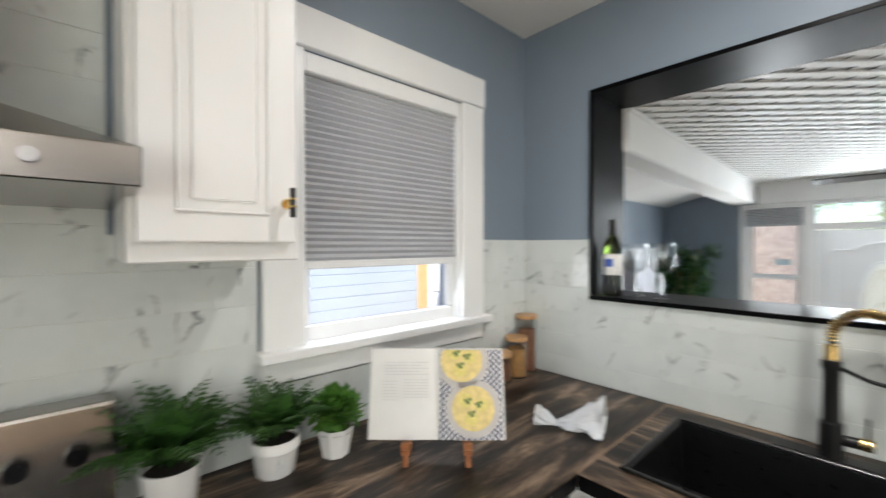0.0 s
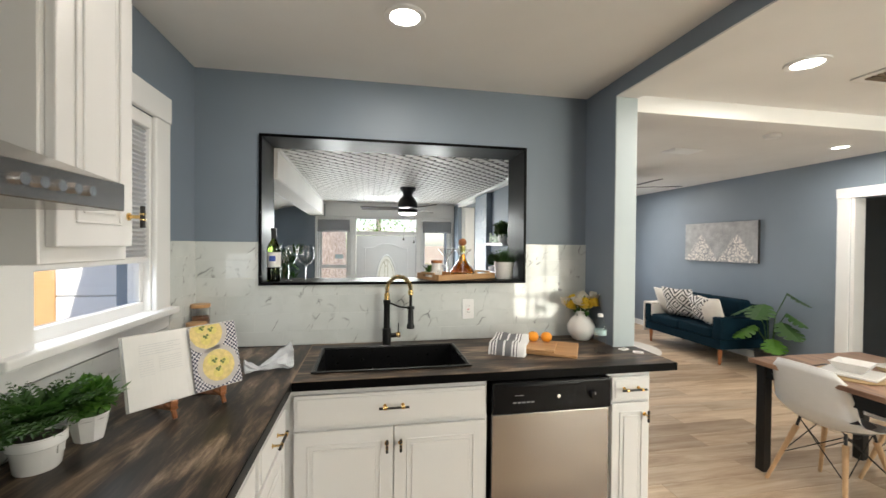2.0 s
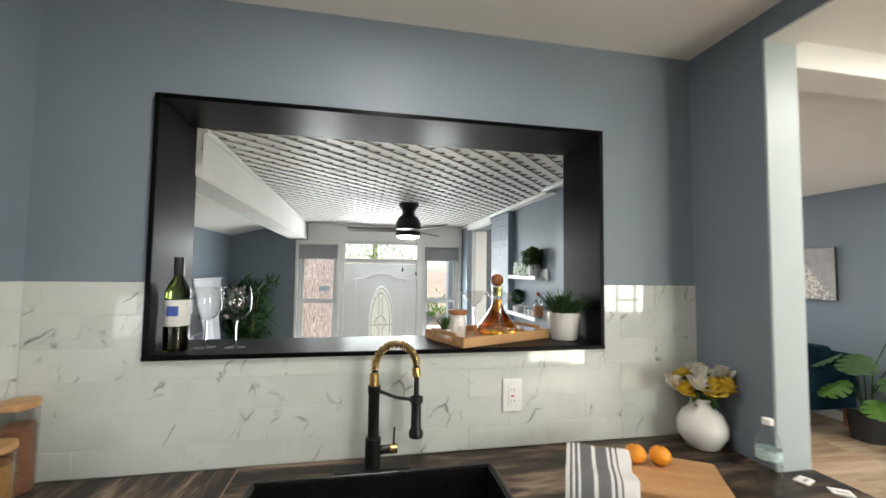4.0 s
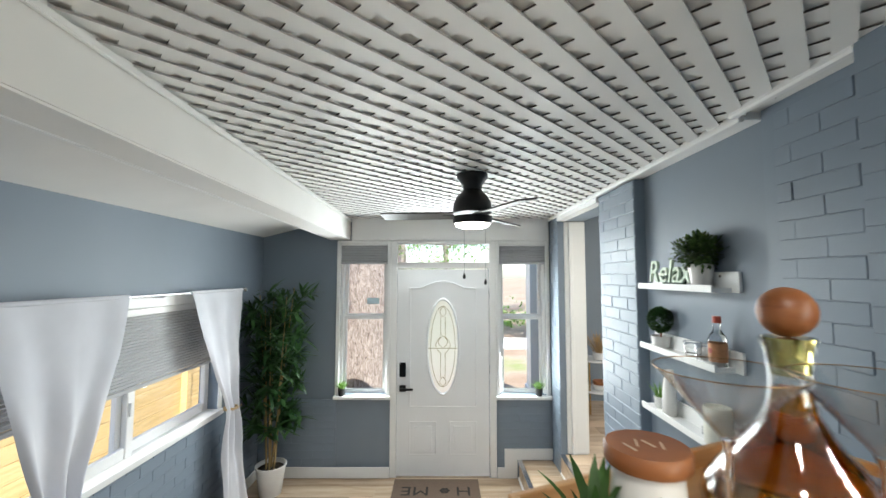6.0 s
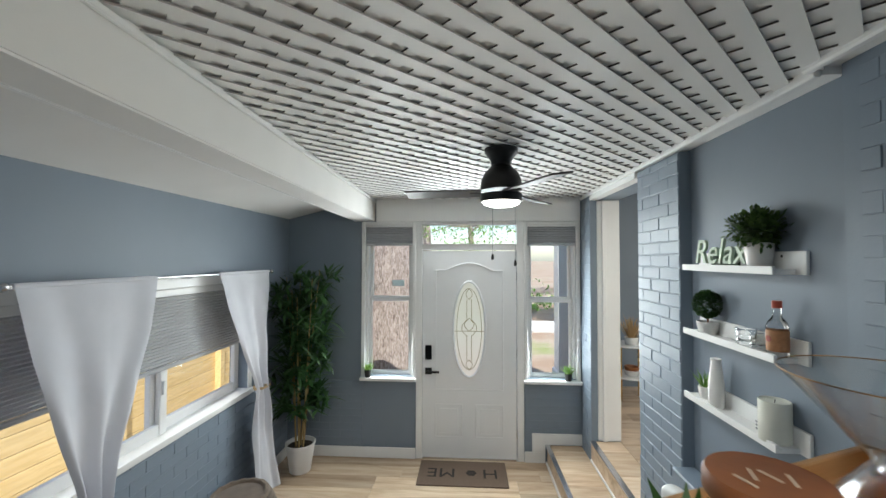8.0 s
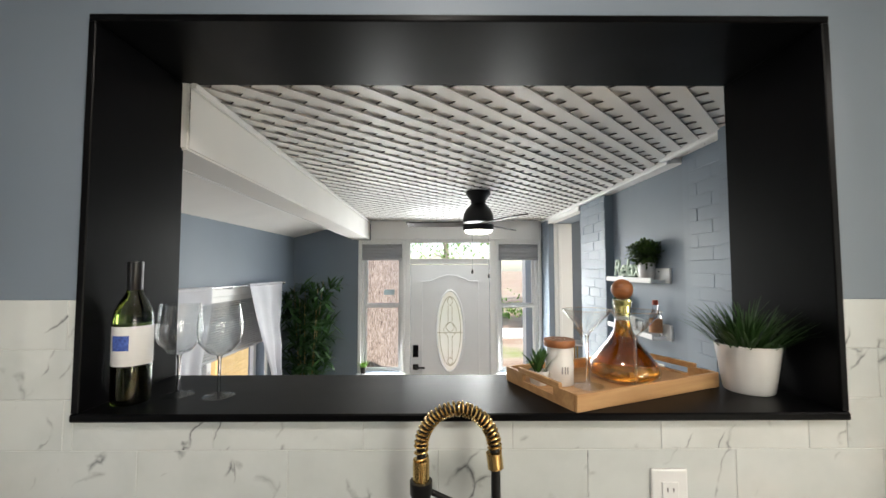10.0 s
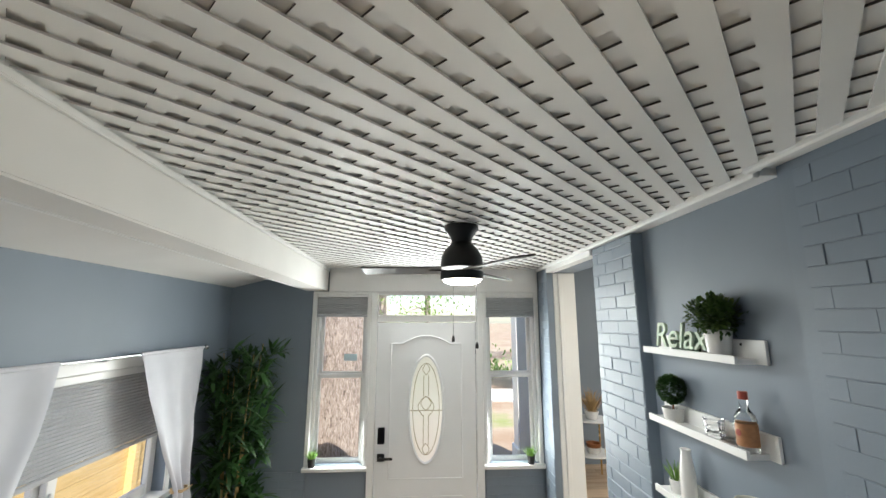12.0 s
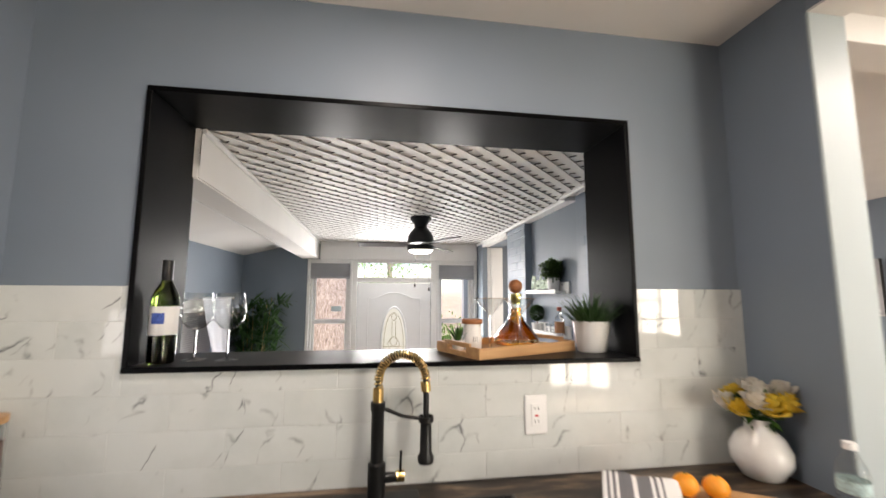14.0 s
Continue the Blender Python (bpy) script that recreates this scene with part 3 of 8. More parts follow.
def bar_handle(parent, m, length=0.13):
    """Black bar pull on two brass posts; the bar runs along local x, standing off along local -y."""
    h = part("handle", tube(B(), [(-length / 2, -0.03, 0), (length / 2, -0.03, 0)], 0.0055, 12), M_BLACKMETAL, parent, "black bar pull with brass posts", True, m)
    for s in (-1, 1):
        q = B()
        tube(q, [(s * length * 0.3, 0, 0), (s * length * 0.3, -0.03, 0)], 0.0042, 10)
        tube(q, [(s * length * 0.3 - 0.004, -0.03, 0), (s * length * 0.3 + 0.004, -0.03, 0)], 0.0075, 12)
        tube(q, [(s * length * 0.3, -0.002, 0), (s * length * 0.3, 0.0, 0)], 0.008, 12)
        for k in (0.34, 0.26):
            tube(q, [(s * length * k - 0.002, -0.03, 0), (s * length * k + 0.002, -0.03, 0)], 0.0072, 12)
        part("post", q, M_BRASS, h, "brass post", True)
    return h


def panel_door(name, parent, w, h, m, frame_w=0.055, raised=True):
    """Shaker-like door in local x (width) and z, face towards local -y."""
    q = box(B(), 0, w, -0.02, 0, 0, h, 0.004, 2)
    ob = part(name, q, M_CAB, parent, m=m)
    if raised:
        rim = B()
        t = 0.006
        for a in ((frame_w, w - frame_w, frame_w, frame_w + t), (frame_w, w - frame_w, h - frame_w - t, h - frame_w), (frame_w, frame_w + t, frame_w + t, h - frame_w - t), (w - frame_w - t, w - frame_w, frame_w + t, h - frame_w - t)):
            box(rim, a[0], a[1], -0.0245, -0.0195, a[2], a[3], 0.0022)
        part("moulding", rim, M_CAB, ob)
        part("centre_panel", box(B(), frame_w + 0.022, w - frame_w - 0.022, -0.0235, -0.0195, frame_w + 0.022, h - frame_w - 0.022, 0.0035), M_CAB, ob)
    else:
        part("raised_face", box(B(), 0.014, w - 0.014, -0.0245, -0.0195, 0.014, h - 0.014, 0.003, 2), M_CAB, ob)
    return ob


def bar_knob(parent, m, length=0.055):
    """Short upright black bar on one brass post, standing off along local -y."""
    h = part("knob", tube(B(), [(0, -0.032, -length / 2), (0, -0.032, length / 2)], 0.0058, 12), M_BLACKMETAL, parent, "black bar knob on a brass post", True, m)
    q = tube(B(), [(0, 0, 0), (0, -0.032, 0)], 0.0045, 10)
    tube(q, [(0, -0.003, 0), (0, 0, 0)], 0.010, 14)
    part("post", q, M_BRASS, h, "brass post", True)
    for z in (-0.007, 0.007):
        part("ring", tube(B(), [(0, -0.032, z - 0.0015), (0, -0.032, z + 0.0015)], 0.0072, 14), M_BRASS, h, "brass ring", True)
    return h


TOEKICK = 0.1
# sink base cabinet
sb = thing("sink_cabinet", "white painted sink base cabinet under the dark counter", "cabinet", -0.03, 1.19, 0)
w = 0.897
part("body", box(box(B(), 0, w, 0.0, 0.03, 0.66, 0.868, 0.002), 0, w, 0.0, 0.58, TOEKICK, 0.659, 0.002), M_CAB, sb)
part("toe_kick", box(B(), 0, w, 0.06, 0.58, 0.0, TOEKICK - 0.002), M_BLACK, sb)
d = panel_door("drawer_front", sb, 0.84, 0.135, pose(0.045, -0.001, 0.712), 0.03, False)
bar_handle(d, pose(0.42, -0.0245, 0.075))
d = panel_door("door", sb, 0.418, 0.57, pose(0.045, -0.001, 0.12))
bar_knob(d, pose(0.39, -0.02, 0.50))
d = panel_door("door", sb, 0.418, 0.57, pose(0.467, -0.001, 0.12))
bar_knob(d, pose(0.028, -0.02, 0.50))
# narrow end cabinet
eb = thing("end_cabinet", "narrow white cabinet at the counter end", "cabinet", 1.482, 1.19, 0)
part("body", box(B(), 0, 0.235, 0.0, 0.58, TOEKICK, 0.868, 0.002), M_CAB, eb)
part("toe_kick", box(B(), 0, 0.23, 0.06, 0.58, 0.0, TOEKICK - 0.002), M_BLACK, eb)
d = panel_door("drawer_front", eb, 0.205, 0.115, pose(0.015, -0.001, 0.735), 0.03, False)
bar_handle(d, pose(0.1, -0.0245, 0.06))
d = panel_door("door", eb, 0.205, 0.60, pose(0.015, -0.001, 0.12), 0.04)
bar_knob(d, pose(0.178, -0.02, 0.54))
# cabinet run below the window, facing into the kitchen
for k, (ya, yb) in enumerate(((0.325, 0.72), (0.722, 1.14))):
    cb = thing("base_cabinet", "white painted base cabinet beside the range", "cabinet", -0.03, ya, 0, 90, "base cabinets")
    wd = yb - ya
    part("body", box(B(), 0, wd, 0.0, 0.585, TOEKICK, 0.868, 0.002), M_CAB, cb)
    part("toe_kick", box(B(), 0, wd, 0.06, 0.585, 0, TOEKICK - 0.002), M_BLACK, cb)
    d = panel_door("drawer_front", cb, wd - 0.04, 0.135, pose(0.02, -0.001, 0.712), 0.03, False)
    bar_handle(d, pose((wd - 0.04) / 2, -0.0245, 0.07))
    d = panel_door("door", cb, wd - 0.04, 0.57, pose(0.02, -0.001, 0.12))
    bar_knob(d, pose(0.05, -0.02, 0.5))

# dishwasher
dw = thing("dishwasher", "stainless dishwasher with a black control panel", "dishwasher", 0.878, 1.19, 0)
part("tub", box(B(), 0.006, 0.598, 0.0, 0.57, 0.1, 0.865), M_BLACKPLASTIC, dw)
part("toe_kick", box(B(), 0.006, 0.598, 0.05, 0.5, 0.0, 0.098), M_BLACK, dw)
part("door_panel", box(B(), 0.006, 0.598, -0.028, -0.001, 0.11, 0.712, 0.006, 3), M_STEEL, dw, "brushed stainless door")
cp = part("control_panel", box(B(), 0.004, 0.60, -0.045, -0.001, 0.716, 0.862, 0.012, 3), M_BLACKPLASTIC, dw, "glossy black control panel")
M_PRINT = plain("grey_print", (0.25, 0.25, 0.26), 0.5)
for i in range(5):
    part("key", box(B(), 0.10 + i * 0.022, 0.116 + i * 0.022, -0.047, -0.0445, 0.765, 0.772, 0.001), M_PRINT, cp)
part("key", box(B(), 0.11, 0.15, -0.047, -0.0445, 0.80, 0.803), M_PRINT, cp)
part("badge", cyl(B(), 0.009, -0.001, 0.0035, seg=20, m=pose(0.325, -0.045, 0.788, 90)), M_CHROME, cp)
kn = part("dial", lathe(B(), [(0, 0.022), (0.017, 0.022), (0.02, 0.018), (0.021, 0.0), (0.03, -0.001)], 28), M_BLACKPLASTIC, cp, "", True, pose(0.50, -0.045, 0.788, 90))
part("pointer", box(B(), -0.0015, 0.0015, 0.004, 0.017, 0.0221, 0.0228), M_PRINT, kn)
part("latch_grip", box(B(), 0.06, 0.42, -0.052, -0.044, 0.838, 0.852, 0.004, 2), M_BLACKPLASTIC, cp)

# counter in one piece, L shaped, with a hole for the sink
SX0, SX1, SY0, SY1 = 0.07, 0.812, 1.258, 1.685
ct = thing("worktop", "dark wood-look laminate worktop with black edge", "worktop")
ca = part("slab", box(B(), -0.74, 0.74, -0.312, 0.312, -0.038, 0, 0.003, 2), M_COUNTER, ct, m=pose(-0.308, 1.058, 0.91, 0, 0, 90))
hole = (SX0 + 0.008, SX1 - 0.008, SY0 + 0.008, SY1 - 0.008)
pb = rect_shell(B(), [(0.008, 1.85, 1.165, 1.80, 0.872), (0.008, 1.85, 1.165, 1.80, 0.91), (*hole, 0.91), (*hole, 0.872), (0.008, 1.85, 1.165, 1.80, 0.872)])
bmesh.ops.remove_doubles(pb, verts=pb.verts[:], dist=1e-5)
part("slab", pb, M_COUNTER, ct)
part("edge_band", box(B(), 0.008, 1.851, 1.1615, 1.1649, 0.871, 0.9085, 0.001), M_BLACK, ct)
part("edge_band", box(B(), 1.8502, 1.8535, 1.1615, 1.80, 0.871, 0.9085, 0.001), M_BLACK, ct)
part("edge_band", box(B(), 0.0042, 0.0075, 0.32, 1.1605, 0.871, 0.9085, 0.001), M_BLACK, ct)
part("seam_strip", box(B(), 0.004, 0.009, 1.1655, 1.80, 0.9095, 0.9108), wood("tan_seam_strip", (0.20, 0.13, 0.08), (0.28, 0.19, 0.12)), ct)

# sink
sk = thing("sink", "black drop-in composite sink", "sink", 0, 0, 0.91)
q = B()
for a, c, e, f2 in cuts(SX0, SX1, SY0, SY1, [(SX0 + 0.012, SX1 - 0.012, SY0 + 0.012, SY1 - 0.012)]):
    box(q, a, c, e, f2, 0.001, 0.009, 0.002)
part("rim", q, M_SINK, sk)
i0, i1, j0, j1 = SX0 + 0.01, SX1 - 0.01, SY0 + 0.01, SY1 - 0.01
q = rect_shell(B(), [(i0, i1, j0, j1, 0.003), (i0 + 0.008, i1 - 0.008, j0 + 0.008, j1 - 0.008, 0.003), (i0 + 0.012, i1 - 0.012, j0 + 0.012, j1 - 0.012, -0.20),
                     (i0 + 0.03, i1 - 0.03, j0 + 0.03, j1 - 0.03, -0.219)], True)
rect_shell(q, [(i0, i1, j0, j1, 0.003), (i0, i1, j0, j1, -0.23)], True)
bmesh.ops.remove_doubles(q, verts=q.verts[:], dist=1e-5)
part("bowl", q, M_SINK, sk)
part("drain", lathe(B(), [(0, 0.002), (0.035, 0.002), (0.043, 0.006), (0.046, 0.0)], 24, (i0 + i1) / 2, (j0 + j1) / 2 + 0.06, -0.22), M_CHROME, sk, "", True)

# faucet
fc = thing("faucet", "black pull-down faucet with a brass spring neck", "faucet", 0.425, 1.725, 0.91)
part("deck_plate", box(B(), -0.12, 0.12, -0.03, 0.03, 0, 0.006, 0.004, 2), M_BLACKMETAL, fc)
q = lathe(B(), [(0, 0.007), (0.025, 0.007), (0.025, 0.095), (0.018, 0.10), (0.018, 0.235), (0.021, 0.24), (0.021, 0.262), (0, 0.264)], 24)
part("column", q, M_BLACKMETAL, fc, "", True)
arc = [(0, 0, 0.262), (0, 0, 0.30)]
for i in range(17):
    a = math.pi * i / 16
    arc.append((0.068 - 0.068 * math.cos(a), -0.01 * i / 16, 0.322 + 0.072 * math.sin(a)))
hose = part("hose", tube(B(), arc + [(0.137, -0.012, 0.28), (0.137, -0.012, 0.2)], 0.0085, 12), M_BLACKMETAL, fc, "", True)
q = B()
path = [Vector(p) for p in arc]
helix = []
for i in range(30 * 12 + 1):
    s = 1.0 + (len(path) - 2.001) * i / 360
    k, fcs = int(s), s - int(s)
    p = path[k].lerp(path[k + 1], fcs)
    dd = (path[k + 1] - path[k]).normalized()
    side = dd.cross(Vector((0, 1, 0))).normalized()
    a = 2 * math.pi * i / 12
    helix.append(p + (side * math.cos(a) + dd.cross(side) * math.sin(a)) * 0.0118)
tube(q, helix, 0.0024, 6)
part("spring", q, M_BRASS, fc, "brass spring coil", True)
part("brass_sleeve", tube(B(), [(0, 0, 0.262), (0, 0, 0.30)], 0.0155, 16), M_BRASS, fc, "brass sleeve", True)
part("brass_collar", tube(B(), [(0.134, -0.011, 0.318), (0.137, -0.012, 0.29)], 0.0145, 16), M_BRASS, fc, "brass collar", True)
part("spray_head", lathe(B(), [(0, 0.095), (0.022, 0.095), (0.024, 0.11), (0.017, 0.125), (0.016, 0.20), (0.011, 0.205), (0, 0.206)], 20, 0.137, -0.012), M_BLACKMETAL, fc, "", True)
part("support_arm", tube(B(), [(0.0, 0, 0.25), (0.07, -0.006, 0.222), (0.12, -0.011, 0.215)], 0.0055, 10), M_BLACKMETAL, fc, "", True)
part("holder_ring", lathe(B(), [(0.019, 0.0), (0.022, 0.0), (0.022, 0.016), (0.019, 0.016), (0.019, 0.0)], 20, 0.137, -0.012, 0.206), M_BLACKMETAL, fc, "", True)
vl = part("valve_body", tube(B(), [(0.02, 0, 0.055), (0.075, 0, 0.058)], 0.014, 16), M_BLACKMETAL, fc, "", True)
part("brass_ring", tube(B(), [(0.055, 0, 0.057), (0.078, 0, 0.058)], 0.0155, 16), M_BRASS, vl, "brass ring", True)
part("lever", tube(B(), [(0.066, 0, 0.06), (0.068, 0, 0.125)], 0.0035, 8), M_BLACKMETAL, fc, "", True)

# outlet on the tiles
ol = thing("outlet", "white double wall outlet with red buttons", "outlet", 0.925, 1.797, 1.098)
part("plate", box(B(), -0.037, 0.037, -0.006, 0, -0.06, 0.06, 0.004, 2), M_PLASTIC, ol)
fcx = part("face", box(B(), -0.017, 0.017, -0.0085, -0.005, -0.035, 0.035, 0.0015), M_PLASTIC, ol)
M_RED = plain("red_plastic", (0.55, 0.03, 0.04), 0.4)
part("button", box(B(), -0.006, 0.006, -0.0105, -0.0082, -0.005, 0.0005, 0.0006), M_RED, fcx)
for zz in (-0.02, 0.02):
    for xx in (-0.006, 0.006):
        part("slot", box(B(), xx - 0.001, xx + 0.001, -0.0088, -0.0084, zz - 0.004, zz + 0.004), M_BLACK, fcx)

# wall cabinet by the window
wc = thing("wall_cabinet", "white wall cabinet with raised panel door", "cabinet", -0.292, 0.312, 1.447, 90)
part("body", box(B(), 0, 0.275, 0.0, 0.324, 0.0, 0.94, 0.003), M_CAB, wc)
d = panel_door("door", wc, 0.25, 0.88, pose(0.012, -0.001, 0.035), 0.05)
bar_knob(d, pose(0.232, -0.02, 0.075))

# range hood
M_HOODSTEEL = M_STEEL
hd = thing("range_hood", "stainless pyramid range hood with push buttons", "range hood", 0, -0.068, -0.024)
q = B()
xa, xb, ya, yb = LEFT_X, -0.152, -0.38, 0.390
box(q, xa, xb, ya, yb, 1.578, 1.632, 0.002)
part("canopy_rim", q, M_STEEL, hd)
q = B()
lo = [q.verts.new(p) for p in ((xa, ya + 0.004, 1.6325), (xb - 0.004, ya + 0.004, 1.6325), (xb - 0.004, yb - 0.004, 1.6325), (xa, yb - 0.004, 1.6325))]
hi = [q.verts.new(p) for p in ((xa, -0.15, 1.735), (-0.38, -0.15, 1.735), (-0.38, 0.15, 1.735), (xa, 0.15, 1.735))]
q.faces.new(hi)
for i in range(4):
    q.faces.new((lo[i], lo[(i + 1) % 4], hi[(i + 1) % 4], hi[i]))
part("canopy", q, M_STEEL, hd)
part("chimney", box(B(), xa, -0.385, -0.145, 0.145, 1.736, CEIL - 0.002, 0.002), M_STEEL, hd)
for i in range(5):
    part("button", tube(B(), [(xb, 0.15 + i * 0.034, 1.605), (xb + 0.008, 0.15 + i * 0.034, 1.605)], 0.009, 16), M_CHROME, hd, "chrome push button", True)

# range with back panel
rg = thing("range", "stainless freestanding range with a knobbed back panel", "range", -0.62, -0.45, 0)
part("oven_body", box(B(), 0.02, 0.60, 0.005, 0.755, 0.0, 0.90, 0.003), M_STEEL, rg)
part("cooktop", box(B(), 0.02, 0.625, 0.0, 0.76, 0.901, 0.92, 0.005, 2), M_BLACKPLASTIC, rg)
bp = part("back_panel", box(B(), 0.012, 0.085, 0.0, 0.76, 0.921, 1.165, 0.008, 2), M_STEEL, rg)
for yy in (0.62, 0.70, 0.07, 0.15):
    k = part("knob", lathe(B(), [(0, 0.025), (0.016, 0.025), (0.018, 0.02), (0.019, 0.0), (0.028, -0.001)], 24), M_BLACKPLASTIC, bp, "black knob", True, pose(0.085, yy, 1.075, 0, 90, 0))
part("display", box(B(), 0.0855, 0.087, 0.28, 0.48, 1.04, 1.11), M_BLACKPLASTIC, bp)

# ---- porch: door, windows, fan, shelves ----
M_DOOR = paint("white_door_paint", (0.78, 0.79, 0.80), 0.35, 0.05)
fd = thing("front_door", "white panelled front door with an oval leaded glass light", "door", 0.128, DOOR_Y, LOW, kind="")
DW_, DH_ = 0.882, 1.955
OX, OZ, OR, OH = 0.441, 1.215, 0.150, 0.445


def oval(n, rx, rz, cx, cz):
    return [(cx + rx * math.cos(2 * math.pi * i / n), cz + rz * math.sin(2 * math.pi * i / n)) for i in range(n)]


def holed_slab(bm, w, h, y0, y1, ring):
    """A slab in x and z with an oval hole through it."""
    n = len(ring)
    for y in (y0, y1):
        inner = [bm.verts.new((x, y, z)) for x, z in ring]
        outer = []
        cx, cz = w / 2, sum(z for _, z in ring) / n
        for x, z in ring:
            dx, dz = x - cx, (z - cz) * 0.55
            k = min((w / 2) / abs(dx) if abs(dx) > 1e-6 else 1e9, ((h - cz) if dz > 0 else cz) / abs(dz) if abs(dz) > 1e-6 else 1e9)
            outer.append(bm.verts.new((min(w, max(0, cx + dx * k)), y, min(h, max(0, cz + dz * k)))))
        for i in range(n):
            j = (i + 1) % n
            bm.faces.new((inner[i], inner[j], outer[j], outer[i]))
        corners = [(0, 0), (w, 0), (w, h), (0, h)]
        for cxx, czz in corners:
            best = None
            for i in range(n):
                a, c = outer[i].co, outer[(i + 1) % n].co
                on_x = abs(a.x - cxx) < 1e-5 and abs(c.z - czz) < 1e-5 and abs(c.x - cxx) > 1e-5
                on_z = abs(a.z - czz) < 1e-5 and abs(c.x - cxx) < 1e-5 and abs(c.z - czz) > 1e-5
                if on_x or on_z:
                    best = i
            if best is not None:
                v = bm.verts.new((cxx, y, czz))
                bm.faces.new((outer[best], outer[(best + 1) % n], v))
        if y == y0:
            first = inner
        else:
            for i in range(n):
                bm.faces.new((first[i], first[(i + 1) % n], inner[(i + 1) % n], inner[i]))
    return bm


slab = part("leaf", holed_slab(B(), DW_, DH_, -0.012, 0.03, oval(64, OR, OH, OX, OZ)), M_DOOR, fd)
q = B()
rings = []
for k, yy in ((1.10, -0.012), (1.09, -0.022), (1.0, -0.026), (0.96, -0.018), (0.95, 0.0)):
    rings.append([q.verts.new((x, yy, z)) for x, z in oval(64, OR * k, OH * (1 + (k - 1) * 0.35), OX, OZ)])
for a, c in zip(rings, rings[1:]):
    for i in range(64):
        q.faces.new((a[i], a[(i + 1) % 64], c[(i + 1) % 64], c[i]))
lite = part("oval_frame", q, M_DOOR, fd, "", "all")
M_FROST = Mat("textured_leaded_glass", (1, 1, 0.96), 0.5)
M_FROST.b.inputs["Transmission Weight"].default_value = 1.0
vn = M_FROST.node("ShaderNodeTexVoronoi", Scale=60.0)
M_FROST.link(M_FROST.coord(), vn.inputs["Vector"])
M_FROST.bump(vn.outputs["Distance"], 0.5, 0.004)
q = B()
q.faces.new([q.verts.new((x, 0.006, z)) for x, z in oval(64, OR * 0.97, OH * 0.99, OX, OZ)])
tl_ = M_FROST.node("ShaderNodeBsdfTranslucent", Color=(0.95, 0.92, 0.82, 1))
mx_ = M_FROST.node("ShaderNodeMixShader", Fac=0.4)
M_FROST.link(M_FROST.b.outputs[0], mx_.inputs[1])
M_FROST.link(tl_.outputs[0], mx_.inputs[2])
M_FROST.link(mx_.outputs[0], M_FROST.t.nodes["Material Output"].inputs[0])
gz = part("oval_glass", q, M_FROST.m, fd, "frosted leaded glass")
gz.visible_shadow = False
M_CAME = plain("brass_came", (0.30, 0.24, 0.10), 0.4, 0.5)


def came(name, pts, r=0.0028):
    part(name, tube(B(), [(OX + x, 0.002, OZ + z) for x, z in pts], r, 6), M_CAME, fd)


came("came", oval(48, OR * 0.78, OH * 0.86, 0, 0) + [(OR * 0.78, 0)])
for s in (-1, 1):
    came("came", [(s * 0.022, -0.30), (s * 0.022, -0.06)])
    came("came", [(s * 0.022, 0.10), (s * 0.022, 0.28)])
    came("came", [(s * (0.02 + 0.05 * math.sin(math.pi * i / 10)), -0.07 + 0.16 * i / 10) for i in range(11)])
    came("came", [(s * 0.045 * math.sin(math.pi * i / 10), -0.02 + 0.12 * i / 10) for i in range(11)])
    came("came", [(s * 0.03 * math.sin(math.pi * i / 8), 0.28 + 0.1 * i / 8) for i in range(9)])
    came("came", [(s * 0.03 * math.sin(math.pi * i / 8), -0.38 + 0.09 * i / 8) for i in range(9)])
    came("came", [(s * 0.118, -0.02), (s * 0.148, -0.02)])
came("came", [(-0.115, -0.02), (0.115, -0.02)])


def door_moulding(bm, pts, r=0.0055):
    for a, c in zip(pts, pts[1:]):
        tube(bm, [(a[0], -0.012, a[1]), (c[0], -0.012, c[1])], r, 8)
    return bm


for xa, xb in ((0.125, 0.375), (0.507, 0.757)):
    q = door_moulding(B(), [(xa, 0.21), (xb, 0.21), (xb, 0.51), (xa, 0.51), (xa, 0.21)])
    part("lower_panel", box(q, xa + 0.035, xb - 0.035, -0.018, -0.010, 0.245, 0.475, 0.006), M_DOOR, fd)
top = [(0.125, 1.77), (0.24, 1.77)] + [(0.24 + 0.4 * i / 12, 1.78 + 0.06 * math.sin(math.pi * i / 12)) for i in range(13)] + [(0.64, 1.77), (0.757, 1.77)]
part("upper_panel_moulding", door_moulding(B(), [(0.125, 0.65), (0.757, 0.65)] + top[::-1] + [(0.125, 0.65)]), M_DOOR, fd)
ky = part("keypad_lock", box(B(), 0.026, 0.088, -0.036, -0.0125, 0.93, 1.065, 0.010, 3), M_BLACKPLASTIC, fd, "black keypad lock")
hn = part("lever_plate", box(B(), 0.026, 0.088, -0.024, -0.0125, 0.79, 0.852, 0.004, 2), M_BLACKMETAL, fd, "black lever handle")
part("lever", box(B(), 0.05, 0.16, -0.062, -0.046, 0.81, 0.83, 0.004, 2), M_BLACKMETAL, hn)
part("lever_neck", tube(B(), [(0.055, -0.02, 0.82), (0.055, -0.056, 0.82)], 0.009, 12), M_BLACKMETAL, hn)
for zz in (0.25, 1.0, 1.72):
    part("hinge", box(B(), 0.882, 0.889, -0.018, -0.002, zz - 0.045, zz + 0.045, 0.002), M_CHROME, fd)
part("threshold", box(B(), 0.0, 0.882, -0.015, 0.1, -0.002, 0.018, 0.003), M_CHROME, fd)

